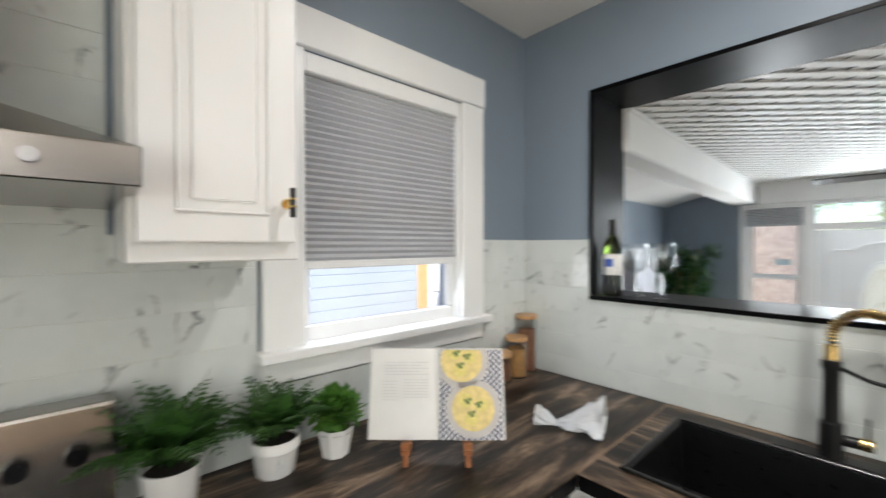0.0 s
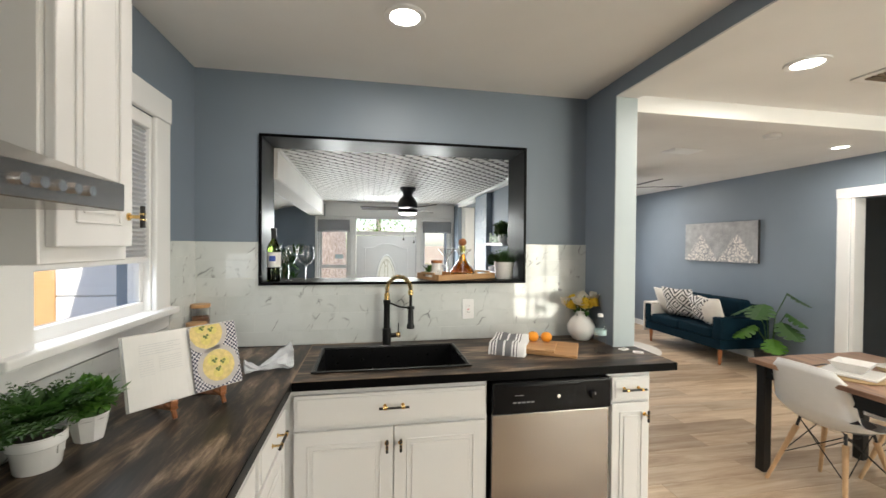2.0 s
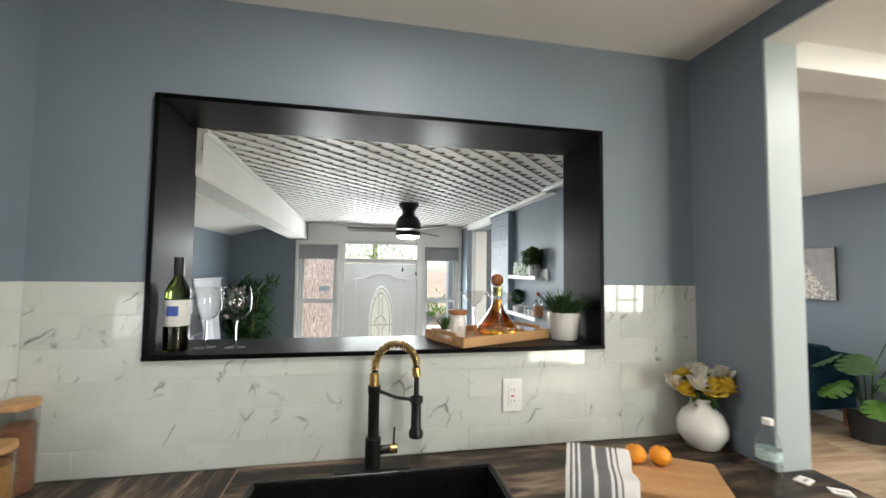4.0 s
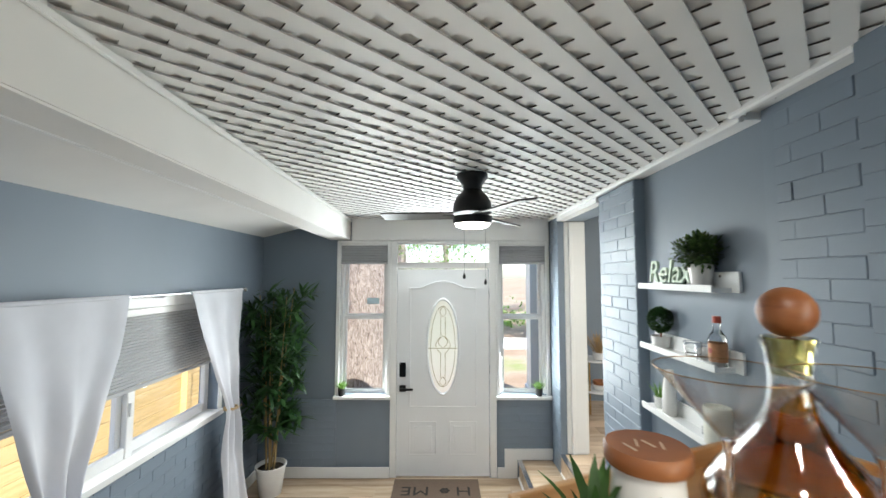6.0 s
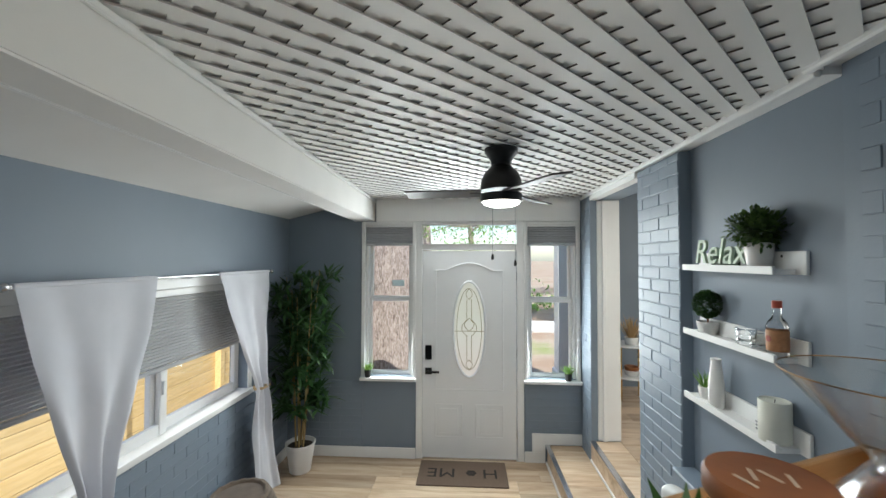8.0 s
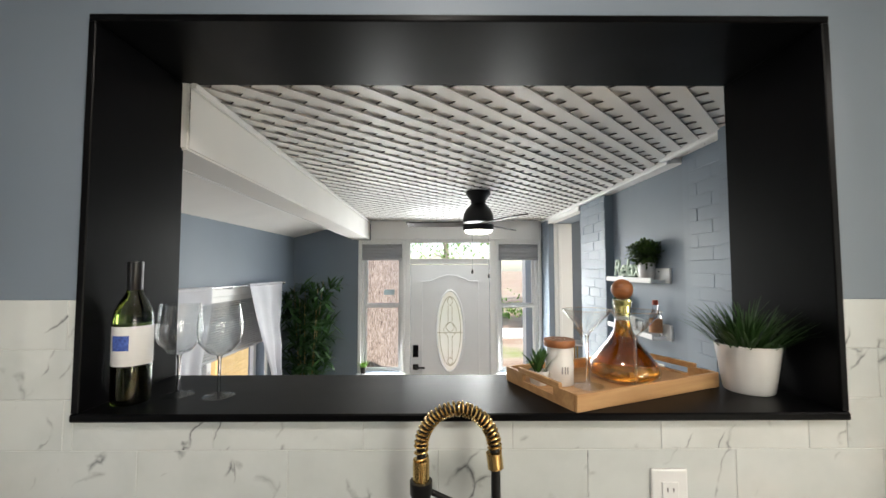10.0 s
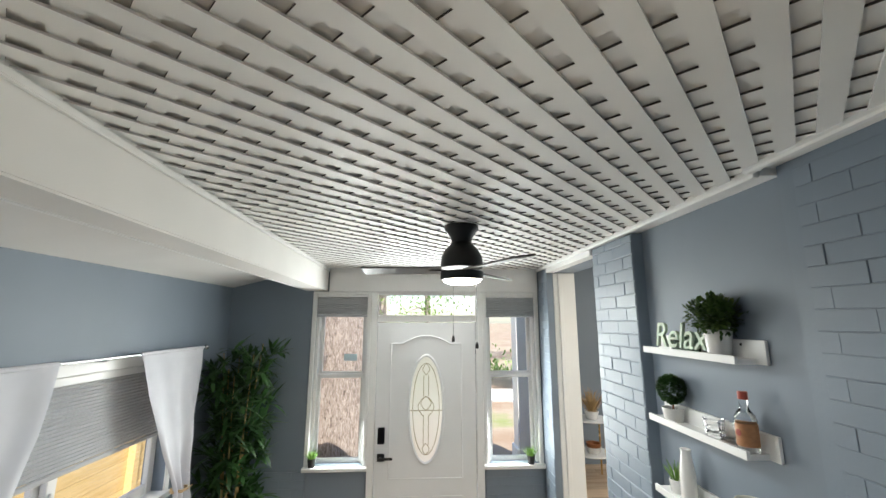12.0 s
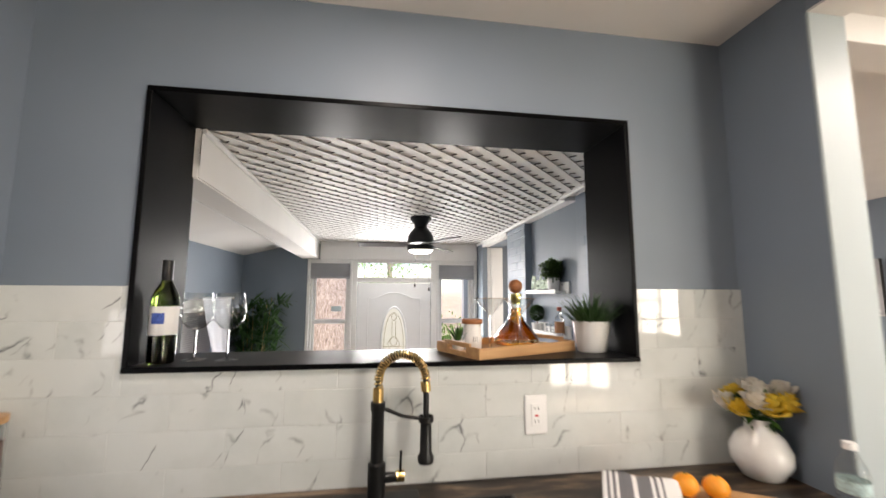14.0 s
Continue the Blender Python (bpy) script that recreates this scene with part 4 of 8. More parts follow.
# door frame with transom
df = thing("door_frame_front", "white door frame with a transom light", "door frame", kind="structure")
for xa, xb in ((0.066, 0.122), (1.018, 1.08)):
    part("casing", box(B(), xa, xb, 5.402, 5.45, LOW, 1.894, 0.004), M_WHITE, df)
part("rail", box(B(), 0.1225, 1.0175, 5.404, 5.45, 1.622, 1.682, 0.004), M_WHITE, df)
part("rail", box(B(), 0.1225, 1.0175, 5.406, 5.45, 1.866, 1.894, 0.003), M_WHITE, df)
p = part("transom_pane", box(B(), 0.11, 1.025, 5.46, 5.464, 1.675, 1.87), M_GLASSPANE, df)
p.visible_shadow = False


def porch_window(name, xa, xb):
    w = thing(name, "white double-hung porch window with a raised grey shade", "window", kind="structure")
    ya = 5.40
    part("casing", box(B(), xa, xa + 0.034, ya, 5.44, 0.41, 1.894, 0.004), M_WHITE, w)
    part("casing", box(B(), xb - 0.034, xb, ya, 5.44, 0.41, 1.894, 0.004), M_WHITE, w)
    part("casing", box(B(), xa + 0.0345, xb - 0.0345, ya + 0.002, 5.44, 1.868, 1.894, 0.003), M_WHITE, w)
    part("window_sill", box(B(), xa - 0.006, xb + 0.006, 5.36, 5.52, 0.385, 0.415, 0.006, 2), M_WHITE, w)
    i0, i1 = xa + 0.035, xb - 0.035
    fr = B()
    box(fr, i0, i0 + 0.022, 5.441, 5.57, 0.41, 1.868)
    box(fr, i1 - 0.022, i1, 5.441, 5.57, 0.41, 1.868)
    part("jamb", fr, M_WHITE, w)
    for za, zb, y in ((0.41, 1.16, 5.49), (1.13, 1.868, 5.53)):
        s = B()
        box(s, i0 + 0.022, i0 + 0.05, y, y + 0.03, za, zb, 0.003)
        box(s, i1 - 0.05, i1 - 0.022, y, y + 0.03, za, zb, 0.003)
        box(s, i0 + 0.05, i1 - 0.05, y, y + 0.03, za, za + 0.045, 0.003)
        box(s, i0 + 0.05, i1 - 0.05, y, y + 0.03, zb - 0.035, zb, 0.003)
        sash = part("sash", s, M_WHITE, w)
        p = part("pane", box(B(), i0 + 0.045, i1 - 0.045, y + 0.013, y + 0.017, za + 0.04, zb - 0.03), M_GLASSPANE, sash)
        p.visible_shadow = False
    sh = thing("raised_shade", "grey cellular shade drawn up at the window top", "window shade", group="porch shades")
    part("head_rail", box(B(), i0 + 0.002, i1 - 0.002, 5.405, 5.438, 1.845, 1.867, 0.003), M_PLASTIC, sh)
    part("pleats", pleats(B(), i0 + 0.004, i1 - 0.004, 1.845, 1.69, 0.016, 0.014, 5.412, "y"), M_SHADE, sh)
    part("bottom_rail", box(B(), i0 + 0.002, i1 - 0.002, 5.405, 5.435, 1.665, 1.689, 0.004), M_SHADE, sh)
    return w


pw = porch_window("window_porch_a", -0.462, 0.0655)
part("sticker", box(B(), -0.19, -0.07, 5.539, 5.5395, 1.27, 1.33), plain("pale_sticker", (0.55, 0.7, 0.75), 0.5), pw)
porch_window("window_porch_b", 1.0805, 1.60)

# sliding window in the left wall
FY0, FY1, FZ0, FZ1 = FL_WIN
sw = thing("window_sliding", "wide white sliding window with two panes", "window", kind="structure")
XL = FRONT_LEFT_X
part("window_sill", box(B(), XL - 0.12, XL + 0.04, FY0 - 0.03, FY1 + 0.03, FZ0 - 0.03, FZ0 + 0.008, 0.006, 2), M_WHITE, sw)
part("head_trim", box(B(), XL - 0.001, XL + 0.016, FY0 - 0.04, FY1 + 0.04, FZ1 - 0.01, FZ1 + 0.06, 0.004), M_WHITE, sw)
for ya, yb in ((FY0 - 0.04, FY0 + 0.005), (FY1 - 0.005, FY1 + 0.04)):
    part("side_trim", box(B(), XL - 0.001, XL + 0.014, ya, yb, FZ0 + 0.001, FZ1 - 0.011, 0.004), M_WHITE, sw)
mid = 3.915
for ya, yb, x in ((FY0, mid + 0.015, XL - 0.075), (mid - 0.075, FY1, XL - 0.11)):
    s = B()
    box(s, x, x + 0.034, ya, ya + 0.055, FZ0, FZ1, 0.004)
    box(s, x, x + 0.034, yb - 0.055, yb, FZ0, FZ1, 0.004)
    box(s, x, x + 0.03, ya + 0.055, yb - 0.055, FZ0, FZ0 + 0.07, 0.004)
    box(s, x, x + 0.03, ya + 0.055, yb - 0.055, FZ1 - 0.05, FZ1, 0.004)
    sash = part("sash", s, M_WHITE, sw)
    p = part("pane", box(B(), x + 0.012, x + 0.016, ya + 0.05, yb - 0.05, FZ0 + 0.065, FZ1 - 0.045), M_GLASSPANE, sash)
    p.visible_shadow = False
part("latch", box(B(), XL - 0.041, XL - 0.028, mid - 0.03, mid - 0.012, 0.74, 0.82, 0.004), M_PLASTIC, sw)
hs = thing("cellular_shade", "grey pleated shade half lowered behind the curtains", "window shade")
part("head_rail", box(B(), XL - 0.038, XL - 0.002, FY0 + 0.01, FY1 - 0.01, FZ1 - 0.055, FZ1 - 0.012, 0.004), M_PLASTIC, hs)
part("pleats", pleats(B(), FY0 + 0.012, FY1 - 0.012, FZ1 - 0.055, 0.915, 0.018, 0.012, XL - 0.026), M_SHADE, hs)
part("bottom_rail", box(B(), XL - 0.03, XL - 0.008, FY0 + 0.012, FY1 - 0.012, 0.89, 0.914, 0.005), M_SHADE, hs)

# curtain rod and curtains
rod = thing("curtain_rod", "thin brushed metal curtain rod with ball ends", "curtain rod")
part("rod", tube(B(), [(-1.095, 2.985, 1.435), (-1.095, 4.885, 1.435)], 0.007, 12), M_CHROME, rod, "", True)
for yy in (2.972, 4.895):
    part("finial", ball(B(), 0.018, -1.095, yy, 1.435), M_CHROME, rod, "", True)
for yy in (2.99, 3.95, 4.86):
    part("bracket", tube(B(), [(XL, yy, 1.42), (-1.12, yy, 1.42), (-1.095, yy, 1.428)], 0.006, 8), M_CHROME, rod)


def curtain(name, label, rows, folds, amp):
    """A hung cloth. rows: (z, near edge, far edge, depth) from the top down, in between interpolated."""
    bm = B()
    nz, ny = 60, 90
    grid = []
    for i in range(nz + 1):
        s = i / nz * (len(rows) - 1)
        k = min(int(s), len(rows) - 2)
        t = s - k
        z, ya, yb, dx = [p + (c - p) * t for p, c in zip(rows[k], rows[k + 1])]
        z = rows[k][0] + (rows[k + 1][0] - rows[k][0]) * (s - k)
        line = []
        squeeze = (yb - ya) / (rows[0][2] - rows[0][1])
        for j in range(ny + 1):
            u = j / ny
            ph = folds * 2 * math.pi * u
            wob = 0.25 * math.sin(ph * 0.37 + 1.3) + noise.noise((u * 5, z * 2.5, 1.7)) * 0.9
            d = amp * (0.35 + 0.65 * min(1.0, i / 18)) * (math.sin(ph + 1.5 * noise.noise((u * 2, z * 1.2, 0.3))) * 0.55 + wob) * (0.6 + 0.5 / max(0.3, squeeze)) * 0.7
            line.append(bm.verts.new((-1.095 + dx + d, ya + (yb - ya) * u, z)))
        grid.append(line)
    for a, c in zip(grid, grid[1:]):
        for j in range(ny):
            bm.faces.new((a[j], a[j + 1], c[j + 1], c[j]))
    th = thing(name, label, "curtain", group="porch curtains")
    part("cloth", bm, M_CURTAIN, th, "", "all")
    part("rod_sleeve", tube(B(), [(-1.095, rows[0][1], 1.435), (-1.095, (rows[0][1] + rows[0][2]) / 2, 1.436), (-1.095, rows[0][2], 1.435)], 0.0115, 12), M_CURTAIN, th, "", True)
    return th


c1 = curtain("curtain", "white curtain panel gathered into a narrow waist by the window",
             [(1.445, 3.0, 3.665, 0.0), (1.15, 3.045, 3.59, 0.03), (0.86, 3.11, 3.485, 0.05), (0.62, 3.175, 3.385, 0.06), (0.43, 3.23, 3.315, 0.06), (0.1, 3.15, 3.42, 0.05), (LOW + 0.01, 3.12, 3.46, 0.05)], 2.3, 0.036)
c2 = curtain("curtain", "white curtain panel tied back with twine beside the bamboo",
             [(1.445, 4.19, 4.85, 0.0), (1.15, 4.29, 4.825, 0.02), (0.85, 4.415, 4.785, 0.04), (0.54, 4.58, 4.735, 0.05), (0.2, 4.55, 4.80, 0.05), (LOW + 0.01, 4.53, 4.93, 0.09)], 2.6, 0.026)
M_TWINE = fabric("jute_twine", (0.42, 0.30, 0.16), 0.9, 300)
for th, yc, zc in ((c1, 3.272, 0.43), (c2, 4.655, 0.54)):
    ringpts = [(-1.05 + 0.045 * math.cos(2 * math.pi * i / 20), yc + 0.052 * math.sin(2 * math.pi * i / 20), zc + 0.004 * math.sin(3 * i)) for i in range(21)]
    q = tube(B(), ringpts, 0.005, 8)
    tube(q, [(p[0], p[1], p[2] + 0.01) for p in ringpts], 0.005, 8)
    tube(q, [(-1.0, yc, zc), (-0.985, yc + 0.03, zc + 0.02), (-1.0, yc + 0.06, zc + 0.005)], 0.003, 6)
    part("tie_back", q, M_TWINE, th, "jute twine tie", True)

# ceiling fan with lamp
cf = thing("ceiling_fan", "black flush ceiling fan with a lit lamp", "ceiling fan", 0.725, 3.70, LAT_Z)
part("canopy", lathe(B(), [(0, 0.0), (0.085, 0.0), (0.085, -0.02), (0.075, -0.032), (0.055, -0.06), (0.05, -0.085), (0.06, -0.10), (0, -0.101)], 32), M_BLACKMETAL, cf, "", True)
part("motor_housing", lathe(B(), [(0.0, -0.10), (0.06, -0.10), (0.085, -0.125), (0.102, -0.16), (0.107, -0.20), (0.104, -0.215), (0.0, -0.216)], 36), M_BLACKMETAL, cf, "", True)
part("light_ring", lathe(B(), [(0.0, -0.235), (0.107, -0.235), (0.108, -0.25), (0.105, -0.272), (0.098, -0.275), (0.097, -0.25), (0.0, -0.25)], 36), M_BLACKMETAL, cf, "", True)
part("diffuser", lathe(B(), [(0.096, -0.266), (0.09, -0.285), (0.06, -0.296), (0.0, -0.30)], 36), M_LIT, cf, "lit white diffuser", True)
M_BLADE = wood("dark_blade_wood", (0.02, 0.017, 0.015), (0.05, 0.042, 0.038), 0.4)
for k in range(3):
    a = radians(174 + 120 * k)
    bl = part("blade", box(B(), 0.10, 0.50, -0.055, 0.055, -0.004, 0.004, 0.003), M_BLADE, cf, "", False, pose(0, 0, -0.226, 0, 0, math.degrees(a)) @ pose(0, 0, 0, 10, 0, 0))
    part("blade_iron", box(B(), 0.06, 0.16, -0.02, 0.02, -0.008, -0.0045, 0.001), M_BLACKMETAL, bl)
for s, ln in ((-0.05, 0.27), (0.06, 0.30)):
    part("pull_chain", tube(B(), [(s, -0.09, -0.27), (s, -0.09, -0.27 - ln)], 0.0012, 6), M_CHROME, cf)
    part("chain_pull", lathe(B(), [(0, 0.03), (0.004, 0.028), (0.008, 0.01), (0.006, 0.0), (0, 0)], 12, s, -0.09, -0.30 - ln), M_BLACKMETAL, cf, "", True)

# ledge shelves
M_LEDGE = paint("white_ledge_paint", (0.80, 0.80, 0.79), 0.35, 0.03)


def ledge(z, ya=3.075, yb=3.635):
    th = thing("picture_ledge", "white wall-mounted picture ledge shelf", "shelf", 1.674, ya, z, group="ledge shelves")
    L = yb - ya
    part("shelf_board", box(B(), -0.078, -0.012, 0, L, -0.018, 0, 0.001), M_LEDGE, th)
    part("front_lip", box(B(), -0.09, -0.0785, 0.0, L, -0.018, 0.01, 0.001), M_LEDGE, th)
    part("back_plate", box(B(), -0.0115, 0, -0.04, L, -0.018, 0.062, 0.001), M_LEDGE, th)
    part("screw", tube(B(), [(-0.013, 0.06, 0.045), (-0.0114, 0.06, 0.045)], 0.005, 12), M_BLACKMETAL, th)
    return th


for z in (1.505, 1.205, 0.905):
    ledge(z)

# ---- foliage ----


def blade(bm, base, heading, lean, length, width, curl=0.5, seg=4, cross=None):
    """A leaf: a tapered strip that starts at base, leans out and bends over."""
    p = Vector(base)
    side = Vector((-math.sin(heading), math.cos(heading), 0))
    rows = []
    for i in range(seg + 1):
        t = i / seg
        a = lean + curl * t
        w = width * (math.sin(math.pi * min(1, 0.12 + 0.88 * t)) ** 0.8) * 0.5 if i < seg else 0.0004
        d = Vector((math.cos(heading) * math.sin(a), math.sin(heading) * math.sin(a), math.cos(a)))
        rows.append((bm.verts.new(p - side * w), bm.verts.new(p + side * w)))
        p = p + d * (length / seg)
    for a, c in zip(rows, rows[1:]):
        bm.faces.new((a[0], a[1], c[1], c[0]))


def tuft(rng, n, r, height, width, spread=0.7):
    bm = B()
    for _ in range(n):
        h, rr = rng.uniform(0, 6.283), r * math.sqrt(rng.random())
        blade(bm, (rr * math.cos(h), rr * math.sin(h), 0), h + rng.uniform(-0.5, 0.5), spread * rr / r * 0.6 + rng.uniform(0, 0.12), height * rng.uniform(0.6, 1.1), width, rng.uniform(0.2, 0.8))
    return bm


def bush(rng, n, r, leaf_l, leaf_w, squash=0.9, inner=0.55, lump=0.3):
    """A crown of small leaves on the shell of an uneven ball."""
    bm = B()
    for _ in range(n):
        v = Vector((rng.gauss(0, 1), rng.gauss(0, 1), rng.gauss(0, 1))).normalized()
        rr = r * rng.uniform(inner, 1.0) * (1 - lump / 2 + lump * noise.noise(v * 2.2))
        p = v * rr
        blade(bm, (p.x, p.y, p.z * squash), math.atan2(v.y, v.x) + rng.uniform(-1, 1), math.acos(max(-1, min(1, v.z))) * rng.uniform(0.5, 1.2), leaf_l * rng.uniform(0.7, 1.2), leaf_w, rng.uniform(-0.3, 0.8), 2)
    return bm


def fern(rng, fronds, length, leaflet):
    bm = B()
    for k in range(fronds):
        h = 2 * math.pi * k / fronds + rng.uniform(-0.3, 0.3)
        lean, curl = rng.uniform(0.1, 0.7), rng.uniform(0.7, 1.6)
        L = length * rng.uniform(0.65, 1.1)
        p = Vector((0, 0, 0))
        side = Vector((-math.sin(h), math.cos(h), 0))
        n = 13
        for i in range(n):
            t = i / n
            a = lean + curl * t
            d = Vector((math.cos(h) * math.sin(a), math.sin(h) * math.sin(a), math.cos(a)))
            q = p + d * (L / n)
            w = 0.0015 * (1 - t) + 0.0004
            bm.faces.new([bm.verts.new(x) for x in (p - side * w, p + side * w, q + side * w * 0.8, q - side * w * 0.8)])
            if i > 1:
                for s in (-1, 1):
                    ll = leaflet * (1.05 - t) * rng.uniform(0.85, 1.1) * (0.6 + 0.4 * min(1, i / 4))
                    out = (side * s + d * 0.55).normalized()
                    m = p + out * ll * 0.5 + Vector((0, 0, 0.12 * ll))
                    e = p + out * ll - Vector((0, 0, 0.1 * ll))
                    wd = d * ll * 0.22
                    va = [bm.verts.new(x) for x in (p, m - wd, e, m + wd)]
                    bm.faces.new(va)
            p = q
    return bm


def pot_profile(r0, r1, h, t=0.004):
    return [(0, 0.0), (r0 * 0.94, 0.0), (r0, 0.004), (r1, h - 0.002), (r1 - t * 0.4, h), (r1 - t, h - 0.002), (r1 - t - 0.002, h - 0.014), (0, h - 0.015)]


def potted(name, label, x, y, z, r0, r1, h, pot_mat, leaves, leaf_mat, lift, facets=32, rz=0, pot_label=""):
    th = thing(name, label, "plant", x, y, z, rz)
    part("pot", lathe(B(), pot_profile(r0, r1, h), facets), pot_mat, th, pot_label, True if facets > 10 else False)
    part("soil", lathe(B(), [(r1 * 0.93, 0), (0, 0.004)], 20, 0, 0, h - 0.013), M_SOIL, th)
    part("foliage", leaves, leaf_mat, th, "", False, pose(0, 0, lift))
    return th


R = random.Random(5)
# kitchen counter plants
M_POTCEM = plain("off_white_cement", (0.72, 0.71, 0.69), 0.6, 0, 0.06, 40, 0.2)
f1 = potted("fern_plant", "green fern in a white ceramic pot on the worktop", -0.52, 0.40, 0.91, 0.045, 0.058, 0.095, M_CERAMIC, fern(R, 34, 0.22, 0.085), M_LEAF_MID, 0.085)
f2 = potted("fern_plant", "green fern in a white banded ceramic pot", -0.51, 0.615, 0.91, 0.046, 0.058, 0.09, M_CERAMIC, fern(R, 32, 0.20, 0.078), M_LEAF_MID, 0.08)
part("band", lathe(B(), [(0.0565, 0.0), (0.0585, 0.002), (0.0585, 0.022), (0.057, 0.024)], 32, 0, 0, 0.062), M_CERAMIC, f2, "raised rim band", True)
part("tag", box(B(), 0.05, 0.054, -0.012, 0.012, 0.04, 0.06), plain("paper_tag", (0.6, 0.6, 0.58), 0.8), f2)
potted("herb_plant", "leafy green herb in a faceted white pot", -0.485, 0.765, 0.91, 0.036, 0.05, 0.078, M_CERAMIC, bush(R, 760, 0.072, 0.025, 0.016, 0.8, 0.25), M_LEAF_HERB, 0.12, 8)
# porch sill pots
M_BLACKPOT = plain("black_pot", (0.015, 0.015, 0.016), 0.5)
for px in (-0.395, 1.485):
    potted("grass_plant", "small artificial grass tuft in a black pot on the sill", px, 5.40, 0.409, 0.026, 0.034, 0.075, M_BLACKPOT, tuft(R, 110, 0.028, 0.085, 0.004, 0.9), M_LEAF_LIGHT, 0.065)
# pass-through grass
potted("grass_plant", "grassy plant in a tapered white pot on the black sill", 1.205, 1.935, SILL, 0.052, 0.068, 0.112, M_CERAMIC, tuft(R, 300, 0.056, 0.125, 0.0045, 1.25), M_LEAF_DARK, 0.095)
# shelf plants
potted("boxwood_plant", "round boxwood bush in a white pot on the top ledge", 1.628, 3.195, 1.505, 0.038, 0.047, 0.095, M_CERAMIC, bush(R, 1900, 0.108, 0.022, 0.014, 0.72, 0.3, 0.18), M_LEAF_BOX, 0.145)
tp = potted("topiary_plant", "small clipped topiary ball in a round cement bowl", 1.628, 3.515, 1.205, 0.036, 0.044, 0.056, M_POTCEM, bush(R, 2400, 0.057, 0.012, 0.009, 1.0, 0.8, 0.05), M_LEAF_DARK, 0.132)
part("stem", tube(B(), [(0, 0, 0.03), (0.002, 0, 0.08)], 0.004, 8), M_WALNUT, tp)
potted("grass_plant", "tiny grass plant in a white cup on the lowest ledge", 1.635, 3.555, 0.905, 0.022, 0.028, 0.055, M_CERAMIC, tuft(R, 50, 0.02, 0.075, 0.0045, 0.8), M_LEAF_LIGHT, 0.05)

# bamboo tree in the porch corner
bt = thing("bamboo_tree", "tall artificial bamboo tree in a white bucket pot", "plant", -0.93, 5.13, LOW)
part("pot", lathe(B(), [(0, 0), (0.085, 0), (0.09, 0.005), (0.122, 0.235), (0.13, 0.236), (0.13, 0.25), (0.12, 0.25), (0.115, 0.215), (0, 0.214)], 36), M_PLASTIC, bt, "white tapered pot", True)
part("soil", lathe(B(), [(0.115, 0), (0, 0.01)], 20, 0, 0, 0.216), M_SOIL, bt)
M_CANE = wood("bamboo_cane", (0.25, 0.16, 0.06), (0.42, 0.30, 0.13), 0.4, (30, 30, 6))
q = B()
for k in range(7):
    h = 2 * math.pi * k / 7 + 0.3
    s0, s1 = 0.04 if k else 0.0, R.uniform(0.08, 0.17)
    top = R.uniform(1.3, 1.68)
    stem = tube(B(), [(s0 * math.cos(h), s0 * math.sin(h), 0.2), ((s0 + s1) / 2 * math.cos(h), (s0 + s1) / 2 * math.sin(h), 0.2 + top * 0.5), (s1 * math.cos(h), s1 * math.sin(h), 0.2 + top * 0.95)], [0.008, 0.007, 0.003], 8)
    part("cane", stem, M_CANE, bt, "", True)
    for _ in range(25):
        t = 0.16 + 0.82 * R.random() ** 0.8
        rr = s0 + (s1 - s0) * t
        bx, by, bz = rr * math.cos(h), rr * math.sin(h), 0.2 + top * 0.95 * t
        hh = R.uniform(0, 6.283)
        o = R.uniform(0.03, 0.17)
        tip = (bx + o * math.cos(hh), by + o * math.sin(hh), bz + o * 0.5)
        tube(q, [(bx, by, bz), tip], 0.0012, 4, False)
        for _ in range(8):
            blade(q, tip, hh + R.uniform(-2.2, 2.2), R.uniform(0.5, 2.0), R.uniform(0.12, 0.21), 0.03, R.uniform(0.1, 0.9), 3)
part("foliage", q, M_LEAF_BAMBOO, bt)

# ---- things on the sill and counter ----


def text_part(name, words, size, material, parent, m, extrude=0.0004):
    cu = bpy.data.curves.new(name, "FONT")
    cu.body, cu.size, cu.extrude, cu.align_x, cu.align_y = words, size, extrude, "CENTER", "CENTER"
    cu.shear = 0.25 if words == "Relax" else 0.0
    tmp = bpy.data.objects.new(name, cu)
    scene.collection.objects.link(tmp)
    dg = bpy.context.evaluated_depsgraph_get()
    me = bpy.data.meshes.new_from_object(tmp.evaluated_get(dg))
    bpy.data.objects.remove(tmp)
    me.materials.clear()
    me.materials.append(material)
    ob = new(name, me)
    ob.parent = parent
    ob.matrix_local = m
    return ob


M_GREENGLASS = glass("dark_green_bottle_glass", (0.20, 0.30, 0.06), 0.0, 1.5)
M_WINE = plain("dark_red_wine", (0.012, 0.004, 0.005), 0.1)
M_LABEL = plain("white_paper_label", (0.75, 0.74, 0.72), 0.7, 0, 0.03)
M_BLUEPRINT = plain("blue_print", (0.05, 0.10, 0.38), 0.6, 0, 0.5, 180)
wb = thing("wine_bottle", "dark green wine bottle with a white label on the sill", "bottle", -0.222, 1.862, SILL)
part("bottle", lathe(B(), [(0, 0.006), (0.03, 0.0), (0.036, 0.003), (0.0372, 0.02), (0.0372, 0.185), (0.035, 0.20), (0.026, 0.222), (0.0165, 0.238), (0.0142, 0.25), (0.0138, 0.305), (0.0, 0.305)], 36), M_GREENGLASS, wb, "", True)
part("wine", lathe(B(), [(0, 0.008), (0.032, 0.006), (0.0335, 0.02), (0.0335, 0.10), (0.0, 0.10)], 28), M_WINE, wb, "red wine", True)
